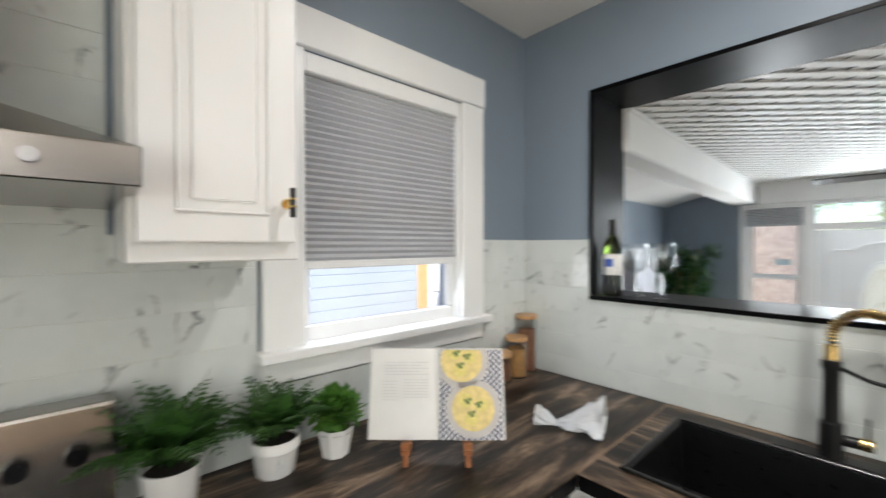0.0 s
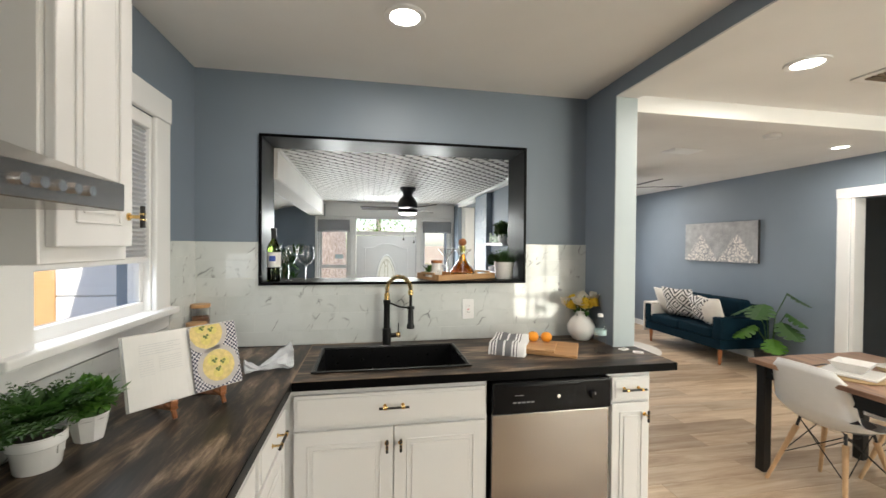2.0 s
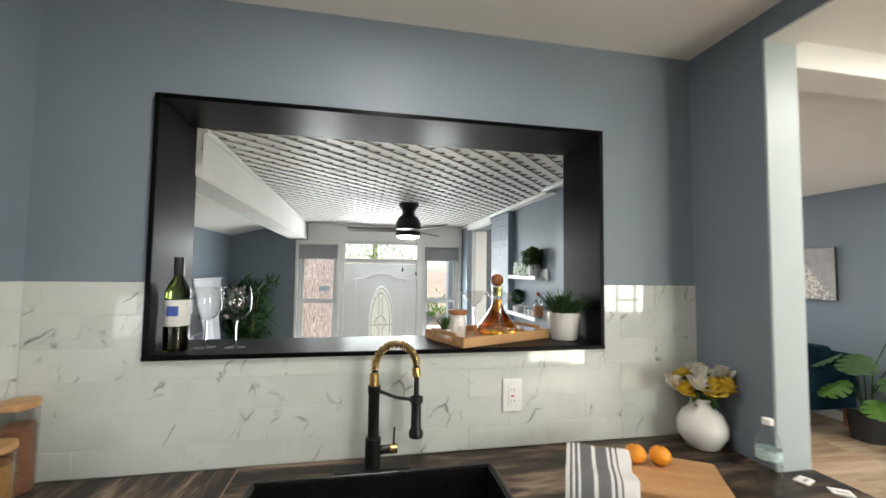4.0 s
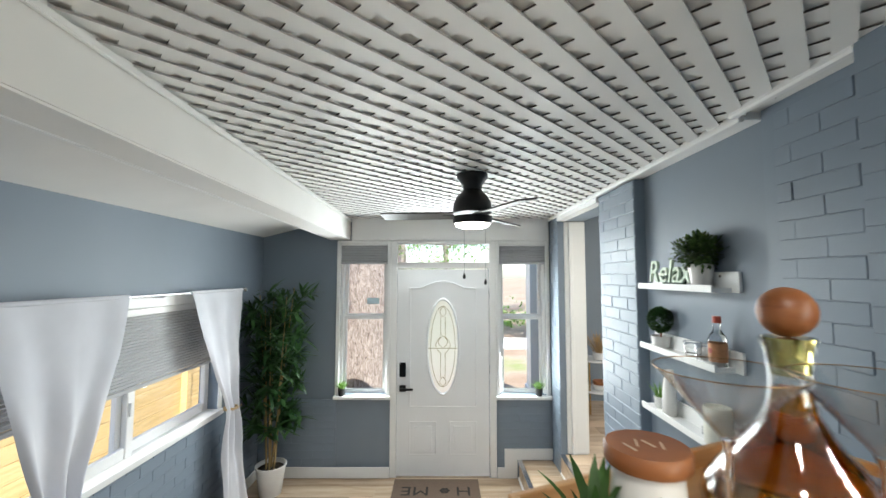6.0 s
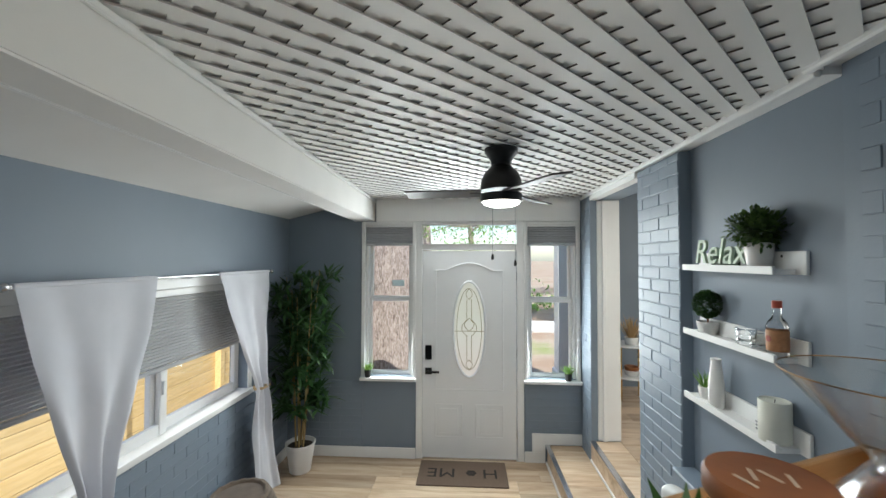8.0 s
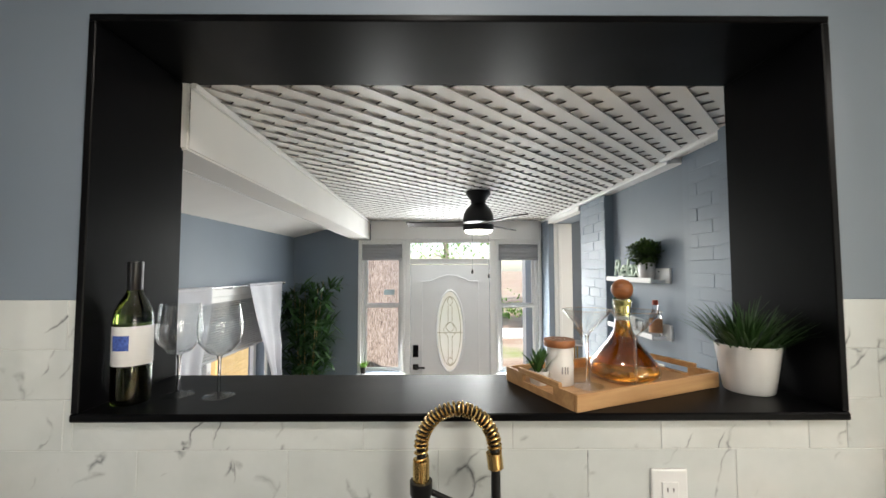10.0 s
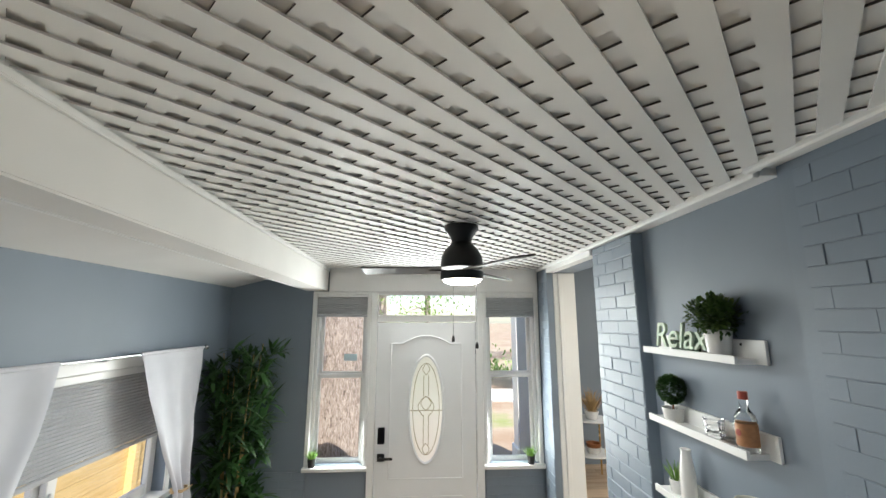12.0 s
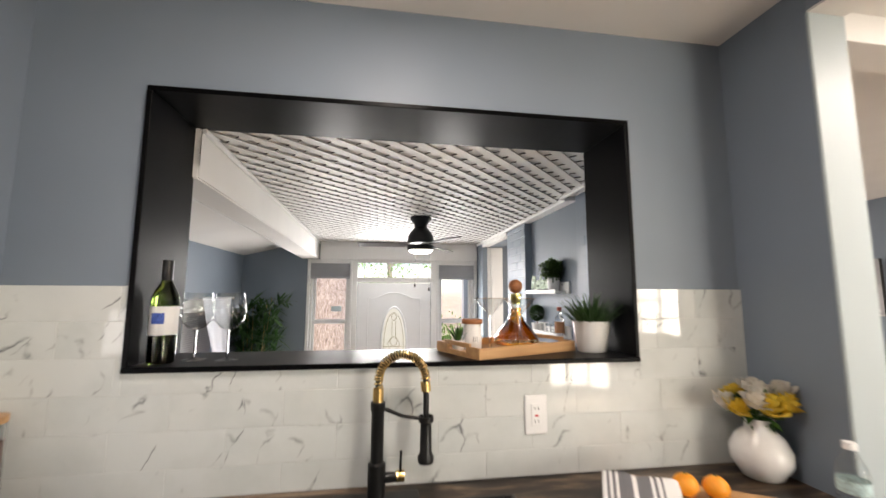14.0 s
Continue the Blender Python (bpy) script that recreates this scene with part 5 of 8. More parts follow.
lb = part("label", lathe(B(), [(0.0373, 0.085), (0.0378, 0.086), (0.0378, 0.168), (0.0373, 0.169)], 36), M_LABEL, wb, "white paper label", True)
q = B()
rr = 0.0381
pr = [(rr * math.cos(a), rr * math.sin(a)) for a in (radians(-118 + 5 * i) for i in range(12))]
for (xa, ya), (xb, yb) in zip(pr, pr[1:]):
    q.faces.new([q.verts.new(p) for p in ((xa, ya, 0.118), (xb, yb, 0.118), (xb, yb, 0.15), (xa, ya, 0.15))])
part("label_print", q, M_BLUEPRINT, lb)
part("capsule", lathe(B(), [(0.0142, 0.245), (0.0148, 0.246), (0.0148, 0.30), (0.0152, 0.302), (0.0152, 0.309), (0, 0.31)], 24), plain("black_foil", (0.012, 0.012, 0.012), 0.3), wb, "black foil capsule", True)


def wine_glass(x, y):
    th = thing("wine_glass", "clear stemmed wine glass standing on the black sill", "glass", x, y, SILL, group="wine glasses")
    part("foot", lathe(B(), [(0.0, 0.0), (0.033, 0.0), (0.034, 0.001), (0.012, 0.0045), (0.0045, 0.010), (0, 0.010)], 40), M_THIN, th, "", True)
    part("stem", lathe(B(), [(0.0045, 0.0101), (0.0035, 0.03), (0.0035, 0.08), (0.006, 0.092)], 20), M_GLASS, th, "", True)
    pr = [(0.0, 0.0921), (0.006, 0.0921), (0.026, 0.102), (0.044, 0.125), (0.0485, 0.15), (0.046, 0.18), (0.041, 0.21),
          (0.0402, 0.21), (0.0451, 0.18), (0.0476, 0.15), (0.0431, 0.126), (0.0252, 0.1035), (0.0, 0.097)]
    part("bowl", lathe(B(), pr, 40), M_THIN, th, "", True)
    return th


wine_glass(-0.150, 1.91)
wine_glass(-0.050, 1.90)

# tray and what stands on it
TA = 23
tr = thing("serving_tray", "bamboo serving tray with cut-out handles, overhanging the sill", "tray", 0.738, 1.785, SILL, TA)
TL_, TW_, TH_ = 0.45, 0.265, 0.042
part("base", box(B(), 0.009, TL_ - 0.009, 0.009, TW_ - 0.009, 0.003, 0.011), M_BAMBOO, tr)
part("long_side", box(B(), 0, TL_, 0, 0.009, 0, 0.036, 0.0015), M_BAMBOO, tr)
part("long_side", box(B(), 0, TL_, TW_ - 0.009, TW_, 0, 0.036, 0.0015), M_BAMBOO, tr)
for xa in (0.0, TL_ - 0.009):
    q = B()
    for a, c, e, f2 in cuts(0.0095, TW_ - 0.0095, 0.0, 0.036, [(0.075, TW_ - 0.075, 0.016, 0.032)]):
        box(q, xa, xa + 0.009, a, c, e, f2)
    box(q, xa, xa + 0.009, 0.055, TW_ - 0.055, 0.036, 0.046, 0.001)
    part("handle_end", q, M_BAMBOO, tr)


def on_tray(u, v):
    a = radians(TA)
    return 0.738 + u * math.cos(a) - v * math.sin(a), 1.785 + u * math.sin(a) + v * math.cos(a), SILL + 0.012


M_RIM = plain("worn_gold_rim", (0.30, 0.17, 0.07), 0.3, 1.0)


def martini(u, v):
    x, y, z = on_tray(u, v)
    th = thing("martini_glass", "clear martini glass with a golden rim on the tray", "glass", x, y, z, group="martini glasses")
    part("foot", lathe(B(), [(0, 0), (0.036, 0.0), (0.037, 0.001), (0.013, 0.005), (0.004, 0.012), (0, 0.012)], 40), M_THIN, th, "", True)
    part("stem", lathe(B(), [(0.004, 0.0121), (0.0034, 0.035), (0.0034, 0.112), (0.006, 0.1215)], 20), M_GLASS, th, "", True)
    part("bowl", lathe(B(), [(0, 0.1216), (0.006, 0.122), (0.058, 0.182), (0.0573, 0.1823), (0.0048, 0.1235), (0.0, 0.1225)], 40), M_THIN, th, "", True)
    part("rim", lathe(B(), [(0.0575, 0.182), (0.0582, 0.182), (0.0582, 0.1827), (0.0575, 0.1827), (0.0575, 0.182)], 40), M_RIM, th, "thin gold rim", True)
    return th


martini(0.128, 0.105)
martini(0.205, 0.034)
M_BRANDY = glass("amber_liquor", (0.88, 0.33, 0.03), 0.0, 1.2)
x, y, z = on_tray(0.268, 0.125)
dc = thing("decanter", "ship decanter of amber liquor with a wooden ball stopper", "decanter", x, y, z)
outer = [(0, 0.0), (0.07, 0.0), (0.083, 0.006), (0.087, 0.016), (0.082, 0.028), (0.06, 0.052), (0.036, 0.075), (0.023, 0.095), (0.0195, 0.115), (0.021, 0.14), (0.0265, 0.152)]
inner = [(0.0245, 0.151), (0.019, 0.14), (0.0175, 0.115), (0.021, 0.0945), (0.034, 0.0735), (0.058, 0.0505), (0.0795, 0.027), (0.084, 0.016), (0.08, 0.0085), (0.068, 0.004), (0, 0.004)]
SC = lambda pr: [(r_ * 1.0, h_ * 1.3) for r_, h_ in pr]
part("bottle", lathe(B(), SC(outer + inner), 44), M_THIN, dc, "", True)
part("liquor", lathe(B(), SC([(0, 0.0045), (0.068, 0.0045), (0.0795, 0.009), (0.0835, 0.016), (0.079, 0.0268), (0.0575, 0.0503), (0.0335, 0.0733), (0.0206, 0.094), (0.0178, 0.112), (0, 0.112)]), 44), M_BRANDY, dc, "amber liquor", True)
st = part("stopper", ball(B(), 0.027, 0, 0, 0.227, 3), M_WALNUT, dc, "wooden ball stopper", True)
part("stopper_plug", lathe(B(), [(0, 0.2), (0.024, 0.2), (0.0195, 0.18), (0.017, 0.16), (0, 0.16)], 24), glass("amber_plug", (0.9, 0.75, 0.25), 0.05), st, "", True)
x, y, z = on_tray(0.081, 0.15)
jr = thing("candle_jar", "white candle jar with a wooden lid on the tray", "jar", x, y, z)
part("jar", lathe(B(), [(0, 0), (0.031, 0.0), (0.033, 0.003), (0.034, 0.045), (0.031, 0.083), (0.031, 0.09), (0, 0.09)], 32), M_CERAMIC, jr, "", True)
for i, (a, w) in enumerate(((-96, 5), (-84, 4), (-73, 5))):
    q = B()
    rr = 0.0338
    q.faces.new([q.verts.new((rr * math.cos(radians(a + s * w)) * (1.0 + 0.02), rr * math.sin(radians(a + s * w)) * 1.02, zz)) for s, zz in ((-0.5, 0.03), (0.5, 0.03), (0.5, 0.047), (-0.5, 0.047))])
    part("print_bar", q, M_PRINT, jr)
lid = part("lid", lathe(B(), [(0, 0.091), (0.036, 0.091), (0.038, 0.094), (0.038, 0.105), (0.036, 0.108), (0, 0.108)], 36), M_WALNUT, jr, "wooden lid with pale printed marks", True)
M_PALEPRINT = plain("pale_print", (0.62, 0.50, 0.38), 0.6)
for i in range(4):
    part("lid_mark", box(B(), -0.021 + i * 0.011, -0.0185 + i * 0.011, -0.008, 0.008, 0.108, 0.1086), M_PALEPRINT, lid, m=pose(0, 0, 0, 0, 0, 18 * (-1) ** i))
x, y, z = on_tray(0.030, 0.165)
potted("succulent_plant", "small aloe in a white cup on the tray", x, y, z, 0.02, 0.025, 0.034, M_CERAMIC, tuft(R, 16, 0.014, 0.07, 0.011, 0.9), M_LEAF_MID, 0.03)

# cook book on a wooden easel
M_PAPER = plain("book_paper", (0.78, 0.77, 0.75), 0.7, 0, 0.02)
bk = thing("cook_book", "open cook book with a soup photograph, held on an easel", "book", -0.285, 0.965, 0.955, 47)
BT = 15
lean = pose(0, 0, 0, -BT, 0, 0)


def page_block(name, xa, xb, label):
    """One block of pages with a gently bowed face."""
    bm = B()
    n = 12
    ring = [(xa + (xb - xa) * i / n, -0.004 - 0.008 * math.sin(math.pi * min(1, 1.1 * i / n))) for i in range(n + 1)]
    ring += [(xb, 0.006), (xa, 0.006)]
    lo = [bm.verts.new((u, v, 0)) for u, v in ring]
    hi = [bm.verts.new((u, v, 0.235)) for u, v in ring]
    bm.faces.new(lo), bm.faces.new(hi)
    for i in range(len(ring)):
        k = (i + 1) % len(ring)
        bm.faces.new((lo[i], lo[k], hi[k], hi[i]))
    bmesh.ops.recalc_face_normals(bm, faces=bm.faces[:])
    return part(name, bm, M_PAPER, bk, label, False, lean)


pl_ = page_block("left_page", -0.19, 0.0, "printed text page")
prr = page_block("right_page", 0.0, 0.175, "photograph page")
part("cover", box(B(), -0.195, 0.18, 0.0065, 0.0095, -0.003, 0.238, 0.001), plain("book_cover", (0.55, 0.54, 0.52), 0.5), bk, "", False, lean)
M_TYPE = plain("grey_type", (0.68, 0.68, 0.68), 0.8)
yy_ = -0.0145
for i in range(5):
    part("text_line", box(B(), -0.15, -0.03 - 0.02 * (i % 2), yy_, yy_ + 0.001, 0.198 - i * 0.008, 0.2005 - i * 0.008), M_TYPE, pl_)
for i in range(7):
    part("text_line", box(B(), -0.155, -0.115, yy_, yy_ + 0.001, 0.148 - i * 0.008, 0.1500 - i * 0.008), M_TYPE, pl_)
    part("text_line", box(B(), -0.098, -0.03, yy_, yy_ + 0.001, 0.152 - i * 0.0075, 0.154 - i * 0.0075), M_TYPE, pl_)


def checks():
    m = Mat("checked_cloth_print", (0.05, 0.05, 0.09), 0.5)
    ck = m.node("ShaderNodeTexChecker", Scale=130.0)
    ck.inputs["Color1"].default_value = (0.03, 0.03, 0.07, 1)
    ck.inputs["Color2"].default_value = (0.62, 0.61, 0.64, 1)
    m.link(m.coord((1, 0.001, 1)), ck.inputs["Vector"])
    m.colour(ck.outputs[0])
    return m.m


part("photo", box(B(), 0.002, 0.172, -0.0137, -0.0128, 0.001, 0.234), checks(), prr, "photograph of checked cloth")
M_SOUP = plain("yellow_soup_print", (0.70, 0.56, 0.22), 0.5, 0, 0.2, 60)
M_BOWLP = plain("white_bowl_print", (0.50, 0.47, 0.45), 0.5)
M_HERB = plain("herb_print", (0.13, 0.18, 0.05), 0.6, 0, 0.3, 300)


def disc(parent, name, cx, cz, r, sx, yq, mat, zclip=0.233):
    bm = B()
    pts = [(cx + r * sx * math.cos(2 * math.pi * i / 40), min(zclip, cz + r * math.sin(2 * math.pi * i / 40))) for i in range(40)]
    pts = [(min(0.171, max(0.003, a)), c) for a, c in pts]
    bm.faces.new([bm.verts.new((a, yq, c)) for a, c in pts])
    return part(name, bm, mat, parent)


for cx, cz in ((0.062, 0.205), (0.092, 0.08)):
    disc(prr, "photo_bowl", cx, cz, 0.075, 1.0, -0.0141, M_BOWLP)
    disc(prr, "photo_soup", cx, cz, 0.058, 1.0, -0.0144, M_SOUP)
    for dx, dz, r_ in ((-0.02, 0.02, 0.019), (0.022, 0.008, 0.017), (-0.005, -0.026, 0.018)):
        disc(prr, "photo_slice", cx + dx, cz + dz, r_, 1, -0.0147, plain("lemon_print", (0.70, 0.60, 0.18), 0.5, 0, 0.15, 90))
        for hx, hz in ((-0.006, 0.0), (0.005, 0.003), (0.0, -0.006)):
            disc(prr, "photo_herb", cx + dx * 0.7 + hx, cz + dz * 0.7 + 0.006 + hz, 0.0048, 1, -0.0150, M_HERB)
es = thing("book_easel", "small reddish wooden easel propping the cook book", "easel", -0.285, 0.965, 0.91, 47)
for xx in (-0.085, 0.075):
    q = box(B(), xx - 0.012, xx + 0.012, -0.055, 0.0, 0.030, 0.042, 0.002)
    box(q, xx - 0.012, xx + 0.012, -0.056, -0.046, 0.0425, 0.062, 0.002)
    part("foot", q, M_WALNUT, es)
    part("leg", tube(B(), [(xx, -0.04, 0.033), (xx, 0.12, 0.005)], 0.008, 8), M_WALNUT, es)
    part("prop", tube(B(), [(xx, 0.022, 0.045), (xx, 0.075, 0.24)], 0.007, 8), M_WALNUT, es)
    part("front_leg", tube(B(), [(xx, -0.045, 0.035), (xx, -0.062, 0.004)], 0.008, 8), M_WALNUT, es)

# plastic bag, canisters
M_FILM = Mat("clear_plastic_film", (0.9, 0.92, 0.94), 0.12)
M_FILM.b.inputs["Transmission Weight"].default_value = 0.5
M_FILM.b.inputs["IOR"].default_value = 1.2
q = B()
nu, nv = 26, 18
grid = []
for i in range(nu + 1):
    u = i / nu
    wdt = 0.045 * (0.35 + 0.9 * abs(u - 0.3) ** 0.7) if u < 0.3 else 0.012 + 0.062 * ((u - 0.3) / 0.7) ** 0.8
    if u < 0.3:
        wdt = 0.012 + 0.036 * ((0.3 - u) / 0.3)
    row = []
    for j in range(nv):
        a = 2 * math.pi * j / nv
        k = 1 + 0.45 * noise.noise((u * 6, math.cos(a) * 2, math.sin(a) * 2))
        row.append(q.verts.new(((u - 0.4) * 0.2, wdt * k * math.cos(a), max(0.001, wdt * 0.6 + wdt * k * 0.6 * math.sin(a) + (0.05 * max(0, math.sin(a)) * max(0, u - 0.55))))))
    grid.append(row)
for a, c in zip(grid, grid[1:]):
    for j in range(nv):
        q.faces.new((a[j], a[(j + 1) % nv], c[(j + 1) % nv], c[j]))
bg_ = thing("plastic_bag", "crumpled clear plastic bag with a twisted neck", "bag", -0.15, 1.36, 0.91, 20)
part("film", q, M_FILM.m, bg_)


def canister(x, y, r, h, contents, lab):
    th = thing("glass_canister", lab, "canister", x, y, 0.91, group="canisters")
    part("jar", lathe(B(), [(0, 0), (r - 0.002, 0), (r, 0.004), (r, h), (r - 0.003, h), (r - 0.003, 0.006), (0, 0.005)], 32), M_GLASS, th, "", True)
    part("contents", lathe(B(), [(0, 0.007), (r - 0.0045, 0.007), (r - 0.0045, h * 0.8), (0, h * 0.82)], 24), contents, th, "", True)
    part("lid", lathe(B(), [(0, h + 0.001), (r + 0.001, h + 0.001), (r + 0.002, h + 0.004), (r + 0.002, h + 0.018), (0, h + 0.02)], 32), M_BAMBOO, th, "wooden lid", True)


M_PASTA = plain("dry_pasta", (0.50, 0.27, 0.08), 0.7, 0, 0.35, 90, 0.6)
M_GRAIN = plain("brown_grain", (0.28, 0.12, 0.06), 0.8, 0, 0.4, 120, 0.6)
canister(-0.565, 1.745, 0.045, 0.235, M_GRAIN, "tall glass canister with a wooden lid")
canister(-0.545, 1.645, 0.045, 0.155, M_PASTA, "glass pasta canister with a wooden lid")
canister(-0.55, 1.545, 0.045, 0.105, M_GRAIN, "short glass canister with a wooden lid")

# towel, boards, fruit
M_BOARD = wood("acacia_board", (0.36, 0.18, 0.07), (0.55, 0.32, 0.15), 0.45, (4, 40, 40))
cb_ = thing("cutting_board", "rounded wooden cutting board lying on the worktop", "cutting board", 1.273, 1.525, 0.91, -31, "boards")
part("board", box(B(), -0.21, 0.21, -0.145, 0.145, 0, 0.016, 0.007, 3), M_BOARD, cb_)
cb2 = thing("cutting_board", "small wooden board stacked on a larger one", "cutting board", 1.20, 1.525, 0.9265, -31, "boards")
part("board", box(B(), -0.16, 0.16, -0.11, 0.11, 0, 0.014, 0.006, 3), M_BOARD, cb2)


def stripes():
    m = Mat("striped_towel_cloth", (0.8, 0.8, 0.8), 0.9)
    co = m.coord((1, 1, 1))
    sx = m.node("ShaderNodeSeparateXYZ")
    m.link(co, sx.inputs[0])
    mr = m.node("ShaderNodeMapRange")
    mr.inputs["From Min"].default_value, mr.inputs["From Max"].default_value = -0.095, 0.095
    m.link(sx.outputs["X"], mr.inputs[0])
    r = m.node("ShaderNodeValToRGB")
    r.color_ramp.interpolation = "CONSTANT"
    e = r.color_ramp.elements
    W, G = (0.78, 0.77, 0.76, 1), (0.16, 0.16, 0.17, 1)
    stops = [(0.0, W), (0.06, G), (0.10, W), (0.14, G), (0.18, W), (0.22, G), (0.40, W), (0.46, G), (0.64, W), (0.68, G), (0.72, W), (0.77, G), (0.80, W)]
    while len(e) < len(stops):
        e.new(0.5)
    for el, (p_, c) in zip(e, stops):
        el.position, el.color = p_, c
    m.link(mr.outputs[0], r.inputs[0])
    m.colour(r.outputs[0])
    m.bump(m.noise(co, 500, 2), 0.5, 0.001)
    return m.m


q = B()
n1, n2 = 28, 30
grid = []
for i in range(n1 + 1):
    row = []
    for j in range(n2 + 1):
        u, v = i / n1, j / n2
        h = 0.052 + 0.006 * math.sin(3 * math.pi * v) + 0.012 * v + 0.008 * noise.noise((u * 4, v * 3, 2.0))
        edge = min(1, min(v, 1 - v) * 9)
        row.append(q.verts.new((-0.095 + 0.19 * u + 0.01 * noise.noise((u * 3, v * 3, 5)), -0.135 + 0.26 * v, 0.004 + h * math.sqrt(edge))))
    grid.append(row)
for a, c in zip(grid, grid[1:]):
    for j in range(n2):
        q.faces.new((a[j], a[j + 1], c[j + 1], c[j]))
bnd = [e for e in q.edges if e.is_boundary]
ret = bmesh.ops.extrude_edge_only(q, edges=bnd)
for v in ret["geom"]:
    if isinstance(v, bmesh.types.BMVert):
        v.co.z = 0.0005
tw = thing("kitchen_towel", "folded grey and white striped kitchen towel beside the boards", "towel", 1.10, 1.525, 0.91, -29)
part("cloth", q, stripes(), tw, "", "all")
M_ORANGE = plain("orange_peel", (0.80, 0.30, 0.015), 0.4, 0, 0.08, 150, 0.4)
for xx, yy in ((1.252, 1.56), (1.322, 1.535)):
    fr_ = thing("orange", "small bright orange fruit on the board", "fruit", xx, yy, 0.9415, group="oranges")
    part("fruit", ball(B(), 0.032, 0, 0, 0.029, 3, 1, 1, 0.9), M_ORANGE, fr_, "", True)
    part("stem_scar", cyl(B(), 0.004, 0.0565, 0.0585, seg=8), M_LEAF_MID, fr_)

# vase of roses
vs = thing("flower_vase", "round white vase of yellow and white roses", "vase", 1.628, 1.69, 0.91)
part("vase", lathe(B(), [(0, 0), (0.045, 0.0), (0.055, 0.006), (0.082, 0.05), (0.084, 0.085), (0.066, 0.125), (0.04, 0.148), (0.037, 0.165), (0.046, 0.182), (0.042, 0.181), (0.033, 0.165), (0.0, 0.16)], 40), M_CERAMIC, vs, "", True)


def rose(rng, r):
    bm = B()
    for ring, (n, tilt, rr) in enumerate(((3, 0.1, 0.25), (5, 0.35, 0.5), (6, 0.7, 0.75), (7, 1.05, 1.0))):
        for k in range(n):
            h = 2 * math.pi * (k + 0.5 * ring) / n + rng.uniform(-0.15, 0.15)
            c, s = math.cos(h), math.sin(h)
            rows = []
            for i in range(5):
                t = i / 4
                a = tilt * (0.4 + t)
                out = r * rr * (0.35 + 0.5 * t * math.sin(a) + 0.12)
                z = r * (0.1 + 0.75 * t * math.cos(a * 0.7)) - r * 0.35 * (ring / 3)
                w = r * rr * 0.55 * math.sin(math.pi * (0.18 + 0.62 * t))
                rows.append([bm.verts.new((c * (out - abs(e) * w * 0.25) - s * e * w, s * (out - abs(e) * w * 0.25) + c * e * w, z)) for e in (-1, 0, 1)])
            for a_, b_ in zip(rows, rows[1:]):
                for e in (0, 1):
                    bm.faces.new((a_[e], a_[e + 1], b_[e + 1], b_[e]))
    return bm


M_YROSE = leaf("yellow_rose_petal", (0.72, 0.48, 0.03), (0.80, 0.62, 0.10))
M_WROSE = leaf("white_rose_petal", (0.74, 0.68, 0.58), (0.80, 0.78, 0.72))
for i, (a, rr, zz, rad, mat) in enumerate(((-100, 0.055, 0.235, 0.042, M_YROSE), (-60, 0.075, 0.245, 0.036, M_YROSE), (-140, 0.065, 0.25, 0.036, M_WROSE), (-175, 0.085, 0.225, 0.034, M_YROSE), (165, 0.10, 0.235, 0.036, M_WROSE), (-30, 0.07, 0.275, 0.036, M_WROSE), (60, 0.055, 0.27, 0.036, M_WROSE), (120, 0.06, 0.25, 0.034, M_YROSE), (-90, 0.01, 0.275, 0.034, M_WROSE))):
    px, py = rr * math.cos(radians(a)), rr * math.sin(radians(a))
    part("rose", rose(R, rad * 1.35), mat, vs, "", "all", pose(px, py, zz - 0.01, math.degrees(-py * 7), math.degrees(px * 7), 40 * i))
    part("stalk", tube(B(), [(0.2 * px, 0.2 * py, 0.15), (px, py, zz)], 0.003, 6), M_LEAF_MID, vs)
part("leaves", bush(R, 46, 0.085, 0.05, 0.028, 0.5, 0.5), M_LEAF_MID, vs, "", False, pose(0, 0, 0.21))

# water bottle, paper scraps
wt = thing("water_bottle", "clear plastic water bottle with a pale label", "bottle", 1.572, 1.395, 0.91)
pr = [(0, 0.004), (0.025, 0.0), (0.031, 0.006)]
for i in range(7):
    pr += [(0.0315, 0.012 + i * 0.012), (0.0295, 0.018 + i * 0.012)]
pr += [(0.0315, 0.10), (0.0315, 0.14), (0.028, 0.158), (0.016, 0.182), (0.0125, 0.19), (0.0125, 0.198), (0, 0.198)]
part("bottle", lathe(B(), pr, 32), M_THIN, wt, "", True)
part("label", lathe(B(), [(0.0317, 0.098), (0.032, 0.099), (0.032, 0.125), (0.0317, 0.126)], 32), plain("aqua_label", (0.45, 0.60, 0.60), 0.5, 0, 0.4, 120), wt, "", True)
part("cap", lathe(B(), [(0, 0.212), (0.0135, 0.212), (0.0145, 0.209), (0.0145, 0.196), (0, 0.195)], 24), M_PLASTIC, wt, "white cap", True)
for xx, yy, rz, s in ((1.736, 1.425, 20, 0.026), (1.774, 1.352, -35, 0.026)):
    pc = thing("paper_card", "small white printed card lying on the worktop", "card", xx, yy, 0.9105, rz, "cards")
    part("card", box(B(), -s, s, -s * 0.7, s * 0.7, 0, 0.006, 0.001), M_PAPER, pc)
    part("print_bar", box(B(), -s * 0.6, s * 0.6, -s * 0.3, -s * 0.05, 0.006, 0.0065), M_PRINT, pc)

